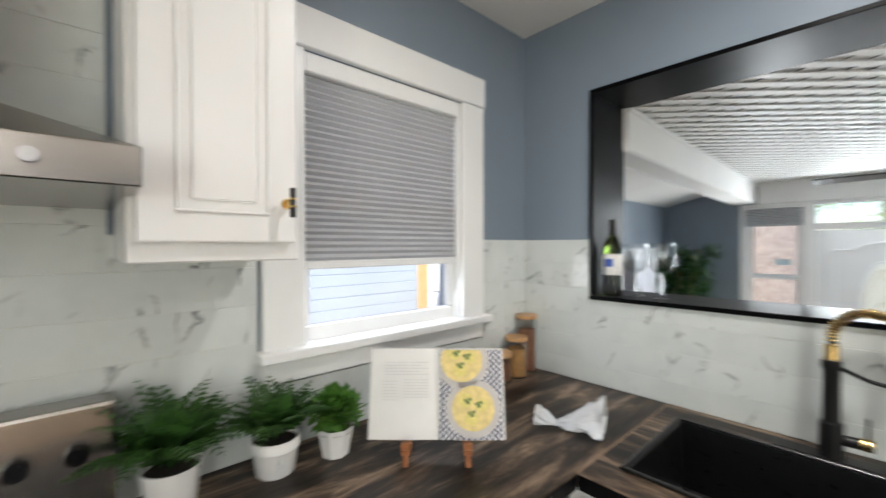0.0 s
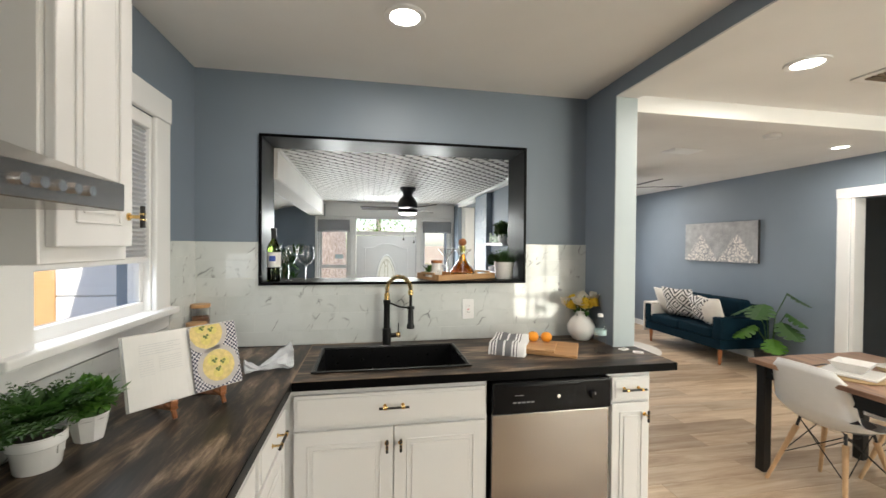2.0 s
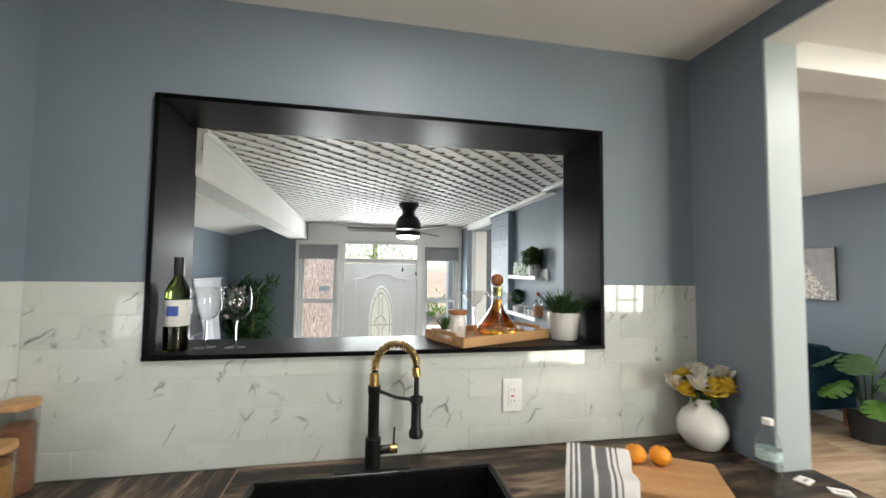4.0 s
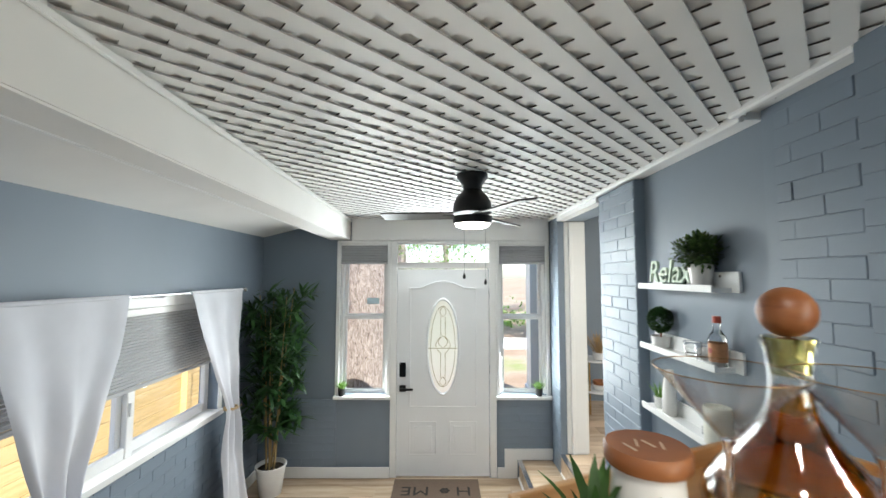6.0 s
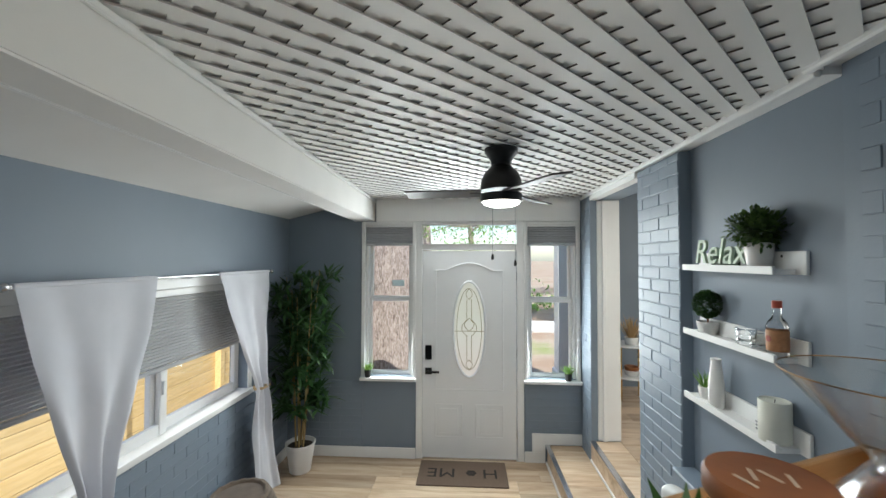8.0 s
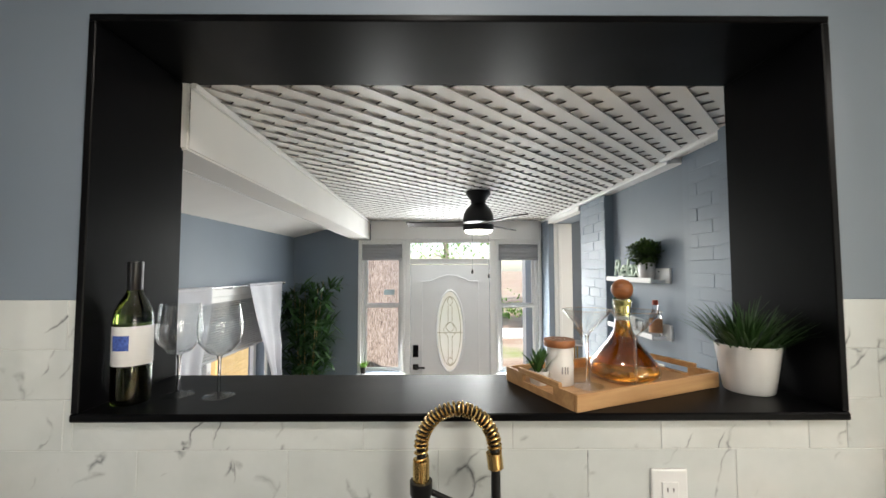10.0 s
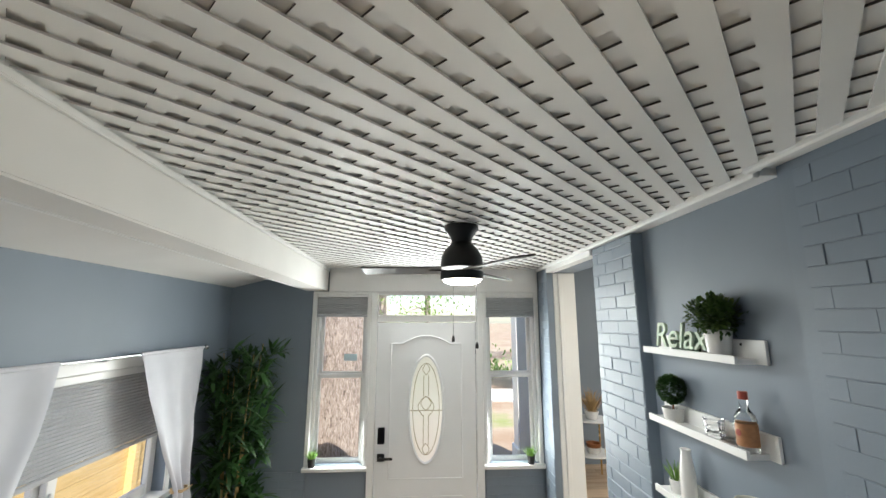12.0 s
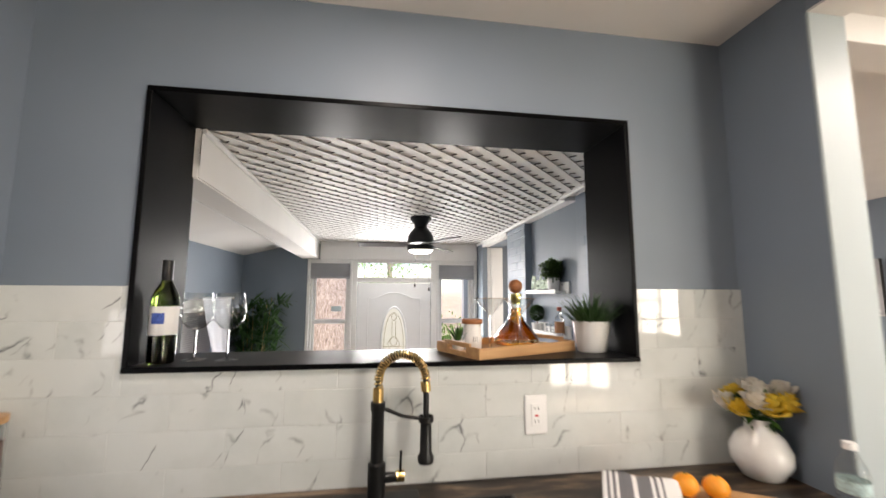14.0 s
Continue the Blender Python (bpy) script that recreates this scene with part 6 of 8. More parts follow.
# shelf ornaments
M_MINT = plain("pale_green_sign", (0.55, 0.66, 0.52), 0.5)
M_DARKGREEN = plain("dark_green_sign", (0.08, 0.14, 0.09), 0.5)
sg = thing("relax_sign", "pale green cut-out word sign leaning on a dark block", "sign", 1.612, 3.385, 1.505, -90)
text_part("lettering", "Relax", 0.15, M_MINT, sg, pose(0.0, -0.012, 0.062, 90), 0.006)
part("backing", box(B(), -0.085, 0.09, 0.004, 0.02, 0.0, 0.082, 0.012, 2), M_DARKGREEN, sg)
M_TUMBLER = glass("cut_crystal", (1, 1, 1), 0.02, 1.5)
for yy in (3.27, 3.195):
    tm = thing("tumbler", "cut crystal tumbler on the middle ledge", "glass", 1.628, yy, 1.205, group="tumblers")
    part("glass", lathe(B(), [(0, 0), (0.026, 0), (0.032, 0.02), (0.030, 0.03), (0.034, 0.042), (0.032, 0.052), (0.036, 0.068), (0.033, 0.068), (0.029, 0.012), (0, 0.01)], 14), M_TUMBLER, tm)
lq = thing("liquor_bottle", "square-shouldered clear liquor bottle with red cap and tan label", "bottle", 1.625, 3.112, 1.205)
part("bottle", lathe(B(), [(0, 0), (0.03, 0), (0.032, 0.003), (0.032, 0.10), (0.028, 0.115), (0.014, 0.135), (0.0125, 0.15), (0.0125, 0.17), (0, 0.17)], 28), M_GLASS, lq, "", True)
part("label", lathe(B(), [(0.0322, 0.018), (0.0326, 0.019), (0.0326, 0.088), (0.0322, 0.089)], 28), plain("tan_label", (0.42, 0.20, 0.09), 0.6, 0, 0.15, 60), lq, "tan paper label", True)
part("emblem", cyl(B(), 0.011, 0, 0.0008, seg=20, m=pose(-0.0327, -0.004, 0.06, 0, -90, 0)), plain("dark_red_print", (0.28, 0.04, 0.02), 0.6), lq)
part("cap", lathe(B(), [(0, 0.19), (0.014, 0.19), (0.015, 0.187), (0.015, 0.165), (0, 0.165)], 24), plain("red_cap", (0.42, 0.07, 0.04), 0.4), lq, "red cap", True)
vz = thing("bud_vase", "slim white bottle vase on the lowest ledge", "vase", 1.625, 3.455, 0.905)
part("vase", lathe(B(), [(0, 0), (0.029, 0), (0.031, 0.004), (0.03, 0.10), (0.022, 0.165), (0.019, 0.19), (0.021, 0.205), (0.017, 0.205), (0, 0.19)], 32), M_CERAMIC, vz, "", True)
cd = thing("pillar_candle", "wide ivory pillar candle on the lowest ledge", "candle", 1.628, 3.135, 0.905)
part("wax", lathe(B(), [(0, 0), (0.046, 0), (0.048, 0.003), (0.048, 0.136), (0.045, 0.14), (0.04, 0.133), (0, 0.13)], 36), plain("ivory_wax", (0.70, 0.70, 0.62), 0.5, 0, 0.04, 20), cd, "", True)
part("wick", tube(B(), [(0, 0, 0.13), (0.002, 0, 0.142)], 0.0012, 6), M_BLACK, cd)
for i in range(3):
    part("print_bar", box(B(), -0.0483, -0.0475, 0.016, 0.024, 0.03 + i * 0.012, 0.036 + i * 0.012), M_PRINT, cd)

# doormat
dm = thing("doormat", "brown coir doormat with a dark printed word", "doormat", 0.51, 5.16, LOW)
M_COIR = plain("brown_coir", (0.13, 0.09, 0.065), 0.95, 0, 0.3, 240, 1.0)
part("mat", box(B(), -0.385, 0.385, -0.20, 0.20, 0, 0.012, 0.004), M_COIR, dm)
M_MATINK = plain("black_mat_ink", (0.02, 0.017, 0.015), 0.95)
text_part("lettering", "H    ME", 0.20, M_MATINK, dm, pose(0, 0.0, 0.0125, 0, 0, 180))
q = B()
for k in range(6):
    a = 2 * math.pi * k / 6
    cyl(q, 0.017, 0.0121, 0.0128, 0.075 + 0.03 * math.cos(a), 0.03 * math.sin(a), 14)
part("flower_print", cyl(q, 0.013, 0.0121, 0.0128, 0.075, 0, 12), M_MATINK, dm)
pf = thing("knitted_pouf", "round brown knitted floor pouf near the curtain", "pouf", -0.98, 4.28, LOW)
M_KNIT = fabric("brown_knit", (0.16, 0.12, 0.09), 0.95, 60, 0.3, 1.0)
q = B()
for i in range(9):
    t = i / 8
    rr = 0.17 + 0.05 * math.sin(math.pi * t)
    pts = [((rr) * math.cos(2 * math.pi * k / 28), rr * math.sin(2 * math.pi * k / 28), 0.02 + 0.26 * t + 0.006 * (k % 2)) for k in range(29)]
    tube(q, pts, 0.02, 6)
lathe(q, [(0.17, 0.01), (0.17, 0.28), (0, 0.30)], 28)
part("cover", q, M_KNIT, pf, "", True)

# ---- living and dining ----
M_ART = Mat("blossom_canvas", (0.6, 0.6, 0.6), 0.8)
ac = M_ART.coord((1, 1, 1))
av = M_ART.node("ShaderNodeTexVoronoi", Scale=34.0)
M_ART.link(ac, av.inputs["Vector"])
dots = M_ART.ramp(av.outputs["Distance"], [(0.46, (1, 1, 1)), (0.56, (0, 0, 0))])
asep = M_ART.node("ShaderNodeSeparateXYZ")
M_ART.link(ac, asep.inputs[0])
mound = M_ART.node("ShaderNodeMath")
mound.operation = "PINGPONG"
mound.inputs[1].default_value = 0.30
M_ART.link(asep.outputs["Y"], mound.inputs[0])
rise = M_ART.node("ShaderNodeMath")
rise.operation = "MULTIPLY_ADD"
rise.inputs[1].default_value, rise.inputs[2].default_value = 1.3, -0.24
M_ART.link(mound.outputs[0], rise.inputs[0])
over = M_ART.node("ShaderNodeMath")
over.operation = "SUBTRACT"
M_ART.link(rise.outputs[0], over.inputs[0])
M_ART.link(asep.outputs["Z"], over.inputs[1])
low_ = M_ART.ramp(over.outputs[0], [(0.0, (0, 0, 0)), (0.06, (1, 1, 1))])
gate = M_ART.ramp(M_ART.noise(ac, 14, 2), [(0.36, (0.4, 0.4, 0.4)), (0.48, (1, 1, 1))])
msk = M_ART.mix(1.0, M_ART.mix(1.0, dots, low_, "MULTIPLY"), gate, "MULTIPLY")
ground = M_ART.ramp(M_ART.noise(ac, 9, 4), [(0.3, (0.30, 0.30, 0.31)), (0.7, (0.46, 0.46, 0.47))])
M_ART.colour(M_ART.mix(msk, ground, (0.78, 0.73, 0.68)))
M_ART.bump(dots, 0.5, 0.004)
pt = thing("wall_painting", "wide grey canvas painting of white blossoms above the sofa", "painting", LIVING_X - 0.002, 4.405, 1.566)
part("canvas", box(B(), -0.036, 0, -0.61, 0.61, -0.29, 0.29, 0.002), plain("black_canvas_edge", (0.02, 0.02, 0.02), 0.7), pt)
part("picture", box(B(), -0.0375, -0.0362, -0.608, 0.608, -0.288, 0.288), M_ART.m, pt, "blossom painting")

# sofa against the far wall
sf = thing("sofa", "dark teal two-seat sofa with tapered wooden legs", "sofa", 5.38, 3.62, 0)
SL = 1.38
part("base", box(B(), -0.74, -0.04, 0.01, SL - 0.01, 0.20, 0.32, 0.015, 3), M_SOFA, sf)
for ya in (0.14, SL / 2 + 0.003):
    part("seat_cushion", box(B(), -0.75, -0.20, ya, ya + SL / 2 - 0.145, 0.322, 0.45, 0.035, 4), M_SOFA, sf, "", True)
    part("back_cushion", box(B(), -0.30, -0.13, ya, ya + SL / 2 - 0.145, 0.452, 0.80, 0.05, 4), M_SOFA, sf, "", True, pose(0, 0, 0))
part("back", box(B(), -0.125, -0.005, 0.0, SL, 0.322, 0.74, 0.03, 3), M_SOFA, sf, "", True)
for ya in (0.0, SL - 0.135):
    part("armrest", box(B(), -0.74, -0.13, ya, ya + 0.135, 0.322, 0.60, 0.02, 3), M_SOFA, sf, "", True)
for xx, yy in ((-0.68, 0.07), (-0.68, SL - 0.07), (-0.1, 0.07), (-0.1, SL - 0.07)):
    part("leg", cyl(B(), 0.016, 0, 0.20, xx, yy, 14, 0.028), M_WALNUT, sf)


def geo():
    m = Mat("black_white_geometric_cloth", (0.8, 0.8, 0.8), 0.9)
    mp = m.coord((1, 1, 1))
    sp = m.node("ShaderNodeSeparateXYZ")
    m.link(mp, sp.inputs[0])

    def fold(sock, k):
        pp = m.node("ShaderNodeMath")
        pp.operation = "PINGPONG"
        pp.inputs[1].default_value = k
        m.link(sock, pp.inputs[0])
        return pp.outputs[0]
    ad = m.node("ShaderNodeMath")
    ad.operation = "ADD"
    m.link(fold(sp.outputs["Y"], 0.11), ad.inputs[0])
    m.link(fold(sp.outputs["Z"], 0.11), ad.inputs[1])
    st = fold(ad.outputs[0], 0.028)
    c = m.ramp(st, [(0.010, (0.03, 0.03, 0.035)), (0.013, (0.75, 0.73, 0.70))])
    m.colour(c)
    m.bump(m.noise(mp, 300, 2), 0.3, 0.001)
    return m.m


M_GEO = geo()


def cushion(name, label, x, y, z, s, mat, ry, rz, rx=0):
    bm = B()
    bmesh.ops.create_cube(bm, size=1.0)
    bmesh.ops.subdivide_edges(bm, edges=bm.edges, cuts=7, use_grid_fill=True)
    for v in bm.verts:
        e = max(abs(v.co.y), abs(v.co.z)) * 2
        th_ = (1 - e ** 3) * 0.16 + 0.015
        c = 1 - 0.10 * (1 - abs(v.co.y * 2)) * abs(v.co.z * 2) - 0.10 * (1 - abs(v.co.z * 2)) * abs(v.co.y * 2)
        v.co = Vector((v.co.x * 2 * th_ * 0.5, v.co.y * s * c, v.co.z * s * c))
    t = thing(name, label, "cushion", x, y, z, 0, "sofa cushions")
    part("cover", bm, mat, t, "", "all", pose(0, 0, s * 0.47, rx, ry, rz))
    return t


cushion("throw_cushion", "square cushion with black and white diamond pattern", 4.82, 4.50, 0.452, 0.46, M_GEO, -20, 15)
cushion("throw_cushion", "patterned cushion leaning by the armrest", 4.78, 4.06, 0.452, 0.40, M_GEO, -22, -12, 8)
cushion("fur_cushion", "fluffy cream fur cushion beside the armrest", 4.76, 3.88, 0.452, 0.40, M_CREAM, -18, -10)
cushion("fur_cushion", "fluffy cream fur cushion at the far sofa end", 4.86, 4.76, 0.452, 0.42, M_CREAM, -18, 10)
bl_ = thing("throw_blanket", "cream knitted blanket hanging over the sofa arm", "blanket", 4.78, 4.933, 0.0)
q = B()
box(q, -0.15, 0.2, -0.09, 0.09, 0.602, 0.625, 0.01, 2)
box(q, -0.15, 0.2, 0.075, 0.10, 0.16, 0.601, 0.01, 2)
box(q, -0.15, 0.2, -0.10, -0.078, 0.42, 0.601, 0.01, 2)
part("cloth", q, M_CREAM, bl_)

# coffee table
M_MARBLE = plain("white_marble_top", (0.72, 0.72, 0.71), 0.2, 0, 0.08, 8)
tb = thing("coffee_table", "round white side table with brass legs before the sofa", "table", 3.95, 4.72, 0)
part("top", lathe(B(), [(0, 0.42), (0.24, 0.42), (0.25, 0.425), (0.25, 0.44), (0.24, 0.445), (0, 0.445)], 40), M_MARBLE, tb, "", True)
for k in range(3):
    a = radians(120 * k + 20)
    part("leg", tube(B(), [(0.12 * math.cos(a), 0.12 * math.sin(a), 0.42), (0.2 * math.cos(a), 0.2 * math.sin(a), 0.0)], 0.011, 10), M_BRASS, tb)
rug = thing("fur_rug", "small white shaggy rug under the side table", "rug", 3.9, 4.6, 0)
part("pile", lathe(B(), [(0, 0.03), (0.5, 0.03), (0.56, 0.012), (0.56, 0.0), (0, 0)], 40), M_CREAM, rug)

# monstera
mo = thing("monstera_plant", "broad-leaved monstera plant in a dark pot by the sofa", "plant", 5.08, 3.38, 0)
part("pot", lathe(B(), pot_profile(0.12, 0.15, 0.24), 28), M_BLACKPOT, mo, "dark pot", True)
part("soil", lathe(B(), [(0.14, 0), (0, 0.01)], 20, 0, 0, 0.222), M_SOIL, mo)


def monstera_leaf(bm, tip, heading, droop, size):
    """A heart-shaped leaf with notched edges."""
    c, s = math.cos(heading), math.sin(heading)
    n = 22
    centre = [bm.verts.new((tip[0] + c * size * t * math.cos(droop), tip[1] + s * size * t * math.cos(droop), tip[2] - size * t * math.sin(droop))) for t in (i / n for i in range(n + 1))]
    for sd in (-1, 1):
        rim = []
        for i in range(n + 1):
            t = i / n
            w = size * 0.52 * math.sin(math.pi * min(1, 0.1 + 0.9 * t)) ** 0.7 * (0.45 if i % 5 == 4 and 0.15 < t < 0.9 else 1.0)
            p = centre[i].co
            rim.append(bm.verts.new((p.x - s * sd * w, p.y + c * sd * w, p.z - 0.25 * w)))
        for i in range(n):
            bm.faces.new((centre[i], centre[i + 1], rim[i + 1], rim[i]))


q = B()
for k, (h, hz, sz) in enumerate(((200, 0.82, 0.26), (120, 0.78, 0.25), (260, 0.62, 0.27), (320, 0.95, 0.24), (160, 0.55, 0.26), (230, 0.42, 0.22), (290, 0.72, 0.22), (95, 0.5, 0.25))):
    a = radians(h)
    e = (0.16 * math.cos(a), 0.16 * math.sin(a), hz)
    part("stalk", tube(B(), [(0.02 * math.cos(a), 0.02 * math.sin(a), 0.22), (0.05 * math.cos(a), 0.05 * math.sin(a), hz * 0.7), e], 0.006, 8), M_LEAF_DARK, mo)
    lf = B()
    monstera_leaf(lf, e, a, 0.6, sz * 1.12)
    part("leaf", lf, M_LEAF_HERB if hz < 0.6 else M_LEAF_DARK, mo)

# doorway casing
dc_ = thing("door_frame_hall", "white cased doorway to a dim hall", "door frame", kind="structure")
XW = LIVING_X
part("casing", box(B(), XW - 0.02, XW, 2.80, 2.92, 0, 2.03, 0.004), M_WHITE, dc_)
part("casing", box(B(), XW - 0.02, XW, 1.83, 1.95, 0, 2.03, 0.004), M_WHITE, dc_)
part("casing", box(B(), XW - 0.022, XW, 1.82, 2.93, 2.031, 2.14, 0.004), M_WHITE, dc_)
part("jamb", box(B(), XW + 0.001, XW + 0.14, 2.765, 2.80, 0, 2.03), M_WHITE, dc_)
for ya, yb in ((2.93, 6.6), (-2.6, 1.82)):
    setting("baseboard", box(B(), XW - 0.014, XW, ya, yb, 0, 0.10, 0.004), M_WHITE, "white baseboard", "baseboard")

# dining table, chairs
dt = thing("dining_table", "rustic brown dining table with square black legs", "table", 2.87, 0.20, 0)
part("tabletop", box(B(), 0, 0.95, 0, 1.49, 0.712, 0.742, 0.004), M_TABLETOP, dt)
for a in ((0.04, 0.91, 0.04, 0.06), (0.04, 0.91, 1.43, 1.45), (0.04, 0.06, 0.0605, 1.4295), (0.89, 0.91, 0.0605, 1.4295)):
    part("apron", box(B(), *a, 0.63, 0.711), M_BLACKMETAL, dt)
for xx, yy in ((0.03, 0.03), (0.86, 0.03), (0.03, 1.395), (0.86, 1.395)):
    part("leg", box(B(), xx, xx + 0.06, yy, yy + 0.06, 0, 0.711, 0.003), M_BLACKMETAL, dt)


def shell_chair(x, y, rz):
    """Moulded shell chair; faces local +x."""
    th = thing("dining_chair", "white moulded shell chair on splayed beech legs", "chair", x, y, 0, rz, "dining chairs")
    prof = [(0.23, 0.425), (0.20, 0.445), (0.10, 0.44), (-0.02, 0.43), (-0.12, 0.44), (-0.18, 0.48), (-0.205, 0.56), (-0.22, 0.66), (-0.235, 0.76), (-0.242, 0.81)]
    wid = [0.19, 0.215, 0.225, 0.23, 0.232, 0.232, 0.23, 0.222, 0.20, 0.15]
    lift = [0.0, 0.015, 0.03, 0.05, 0.07, 0.085, 0.075, 0.06, 0.04, 0.02]
    bm = B()
    grid = []
    for (px, pz), w, l in zip(prof, wid, lift):
        row = []
        for j in range(13):
            u = j / 6 - 1
            k = abs(u) ** 2.6
            back = pz > 0.5
            row.append(bm.verts.new((px + (k * l * 0.9 if back else k * l * 0.15), u * w, pz + (k * l if not back else -k * l * 0.35))))
        grid.append(row)
    for a, c in zip(grid, grid[1:]):
        for j in range(12):
            bm.faces.new((a[j], a[j + 1], c[j + 1], c[j]))
    bmesh.ops.recalc_face_normals(bm, faces=bm.faces)
    bmesh.ops.solidify(bm, geom=bm.faces[:], thickness=0.007)
    part("shell", bm, M_PLASTIC, th, "", "all")
    part("seat_pad", lathe(B(), [(0, 0.456), (0.15, 0.455), (0.165, 0.448), (0.16, 0.437), (0, 0.437)], 28, 0.05, 0), fabric("grey_seat_pad", (0.25, 0.25, 0.25)), th, "grey seat pad", True)
    feet = []
    for sx, sy in ((1, 1), (1, -1), (-1, 1), (-1, -1)):
        a, c = Vector((0.02 + sx * 0.10, sy * 0.12, 0.415)), Vector((0.0 + sx * 0.215, sy * 0.215, 0.0))
        part("leg", tube(B(), [c, a.lerp(c, 0.1)], [0.010, 0.016], 12), M_BEECH, th, "", True)
        part("bracket", tube(B(), [a.lerp(c, 0.1), a + Vector((0, 0, 0.02))], 0.008, 8), M_BLACKMETAL, th)
        feet.append((a, c))
    wires = B()
    for i, j in ((0, 1), (1, 3), (3, 2), (2, 0)):
        tube(wires, [feet[i][0], feet[j][0].lerp(feet[j][1], 0.55)], 0.0032, 6)
        tube(wires, [feet[j][0], feet[i][0].lerp(feet[i][1], 0.55)], 0.0032, 6)
    part("wire_brace", wires, M_BLACKMETAL, th)
    return th


ch = shell_chair(3.08, 1.33, 0)
copy_thing(ch, pose(3.06, 0.66, 0, 0, 0, 4))
copy_thing(ch, pose(3.68, 1.22, 0, 0, 0, 180))

# table setting
for x, y, rz in ((3.12, 1.26, 8), (3.14, 0.68, -5), (3.56, 1.24, 170)):
    pm = thing("placemat", "round woven brown placemat on the dining table", "placemat", x, y, 0.7425, rz, "placemats")
    q = B()
    for i in range(8):
        rr = 0.02 + 0.019 * i
        tube(q, [(rr * math.cos(2 * math.pi * k / 24), rr * math.sin(2 * math.pi * k / 24), 0.005) for k in range(25)], 0.0098, 5)
    part("weave", q, M_TWINE, pm)
    pt_ = thing("square_plate", "square white dinner plate on a woven placemat", "plate", x, y, 0.7575, rz + 12, "plates")
    part("plate", box(B(), -0.125, 0.125, -0.125, 0.125, 0, 0.014, 0.006, 3), M_CERAMIC, pt_)
    bw = thing("square_bowl", "white square bowl stacked on the plate", "bowl", x, y, 0.772, rz + 12, "bowls")
    q = B()
    r0 = [q.verts.new((sx * 0.05, sy * 0.05, 0)) for sx, sy in ((1, 1), (-1, 1), (-1, -1), (1, -1))]
    r1 = [q.verts.new((sx * 0.088, sy * 0.088, 0.055)) for sx, sy in ((1, 1), (-1, 1), (-1, -1), (1, -1))]
    r2 = [q.verts.new((sx * 0.08, sy * 0.08, 0.055)) for sx, sy in ((1, 1), (-1, 1), (-1, -1), (1, -1))]
    r3 = [q.verts.new((sx * 0.046, sy * 0.046, 0.008)) for sx, sy in ((1, 1), (-1, 1), (-1, -1), (1, -1))]
    q.faces.new(r0), q.faces.new(r3)
    for a, c in ((r0, r1), (r1, r2), (r2, r3)):
        for i in range(4):
            q.faces.new((a[i], a[(i + 1) % 4], c[(i + 1) % 4], c[i]))
    part("bowl", q, M_CERAMIC, bw)
    fk = thing("fork", "dark metal fork beside the plate", "fork", x - 0.02, y + 0.19, 0.7435, rz, "forks")
    part("stem", tube(B(), [(-0.08, 0, 0.002), (0.05, 0, 0.004), (0.09, 0, 0.003)], 0.003, 6), M_BLACKMETAL, fk)
    part("tines", box(B(), 0.088, 0.13, -0.011, 0.011, 0.002, 0.004), M_BLACKMETAL, fk)

# ceiling fittings
M_TRIMRING = plain("white_trim_ring", (0.8, 0.8, 0.79), 0.4)


def downlight(x, y, z):
    th = thing("recessed_light", "lit round recessed ceiling light with white trim", "ceiling light", x, y, z, group="recessed lights")
    part("trim_ring", lathe(B(), [(0.062, 0.0), (0.088, 0.0), (0.086, -0.006), (0.064, -0.008), (0.062, -0.002)], 36), M_TRIMRING, th, "", True)
    part("lens", lathe(B(), [(0.062, -0.003), (0, -0.0035)], 36), M_LIT, th, "glowing lens")


for x, y, z in ((0.465, 1.1, CEIL), (0.44, -1.4, CEIL), (2.363, 0.97, 2.372), (2.6, -1.2, 2.372), (4.3, -0.6, 2.372), (4.789, 2.487, 2.47), (4.6, 5.4, 2.47), (3.0, 4.4, 2.47)):
    downlight(x, y, z)
vt = thing("ceiling_vent", "white slatted ceiling vent", "vent", 3.45, 2.95, 2.47)
part("frame", box(B(), -0.17, 0.17, -0.10, 0.10, -0.008, 0, 0.003), M_WHITE, vt)
for i in range(7):
    part("slat", box(B(), -0.14, 0.14, -0.075 + i * 0.022, -0.062 + i * 0.022, -0.014, -0.008), M_WHITE, vt)
v2 = thing("ceiling_vent", "dusty brown return-air vent in the dining ceiling", "vent", 2.98, 0.95, 2.372)
part("frame", box(B(), -0.2, 0.2, -0.13, 0.13, -0.008, 0, 0.003), M_WHITE, v2)
M_DUST = plain("dusty_grille", (0.16, 0.12, 0.08), 0.8)
for i in range(8):
    part("slat", box(B(), -0.16, 0.16, -0.10 + i * 0.025, -0.085 + i * 0.025, -0.014, -0.008), M_DUST, v2)
sm = thing("smoke_alarm", "round white smoke alarm on the ceiling", "smoke alarm", 3.747, 2.282, 2.47)
part("base", lathe(B(), [(0, 0), (0.065, 0), (0.065, -0.012), (0.055, -0.03), (0, -0.034)], 32), M_PLASTIC, sm, "", True)
lf_ = thing("ceiling_fan", "dark flush ceiling fan in the living room", "ceiling fan", 3.8, 4.3, 2.47)
part("housing", lathe(B(), [(0, 0), (0.09, 0), (0.09, -0.03), (0.06, -0.1), (0.11, -0.15), (0.11, -0.2), (0, -0.21)], 28), M_BLACKMETAL, lf_, "", True)
for k in range(5):
    part("blade", box(B(), 0.1, 0.66, -0.06, 0.06, -0.004, 0.004, 0.003), M_BLADE, lf_, "", False, pose(0, 0, -0.17, 0, 0, 72 * k - 22.6) @ pose(0, 0, 0, 10, 0, 0))

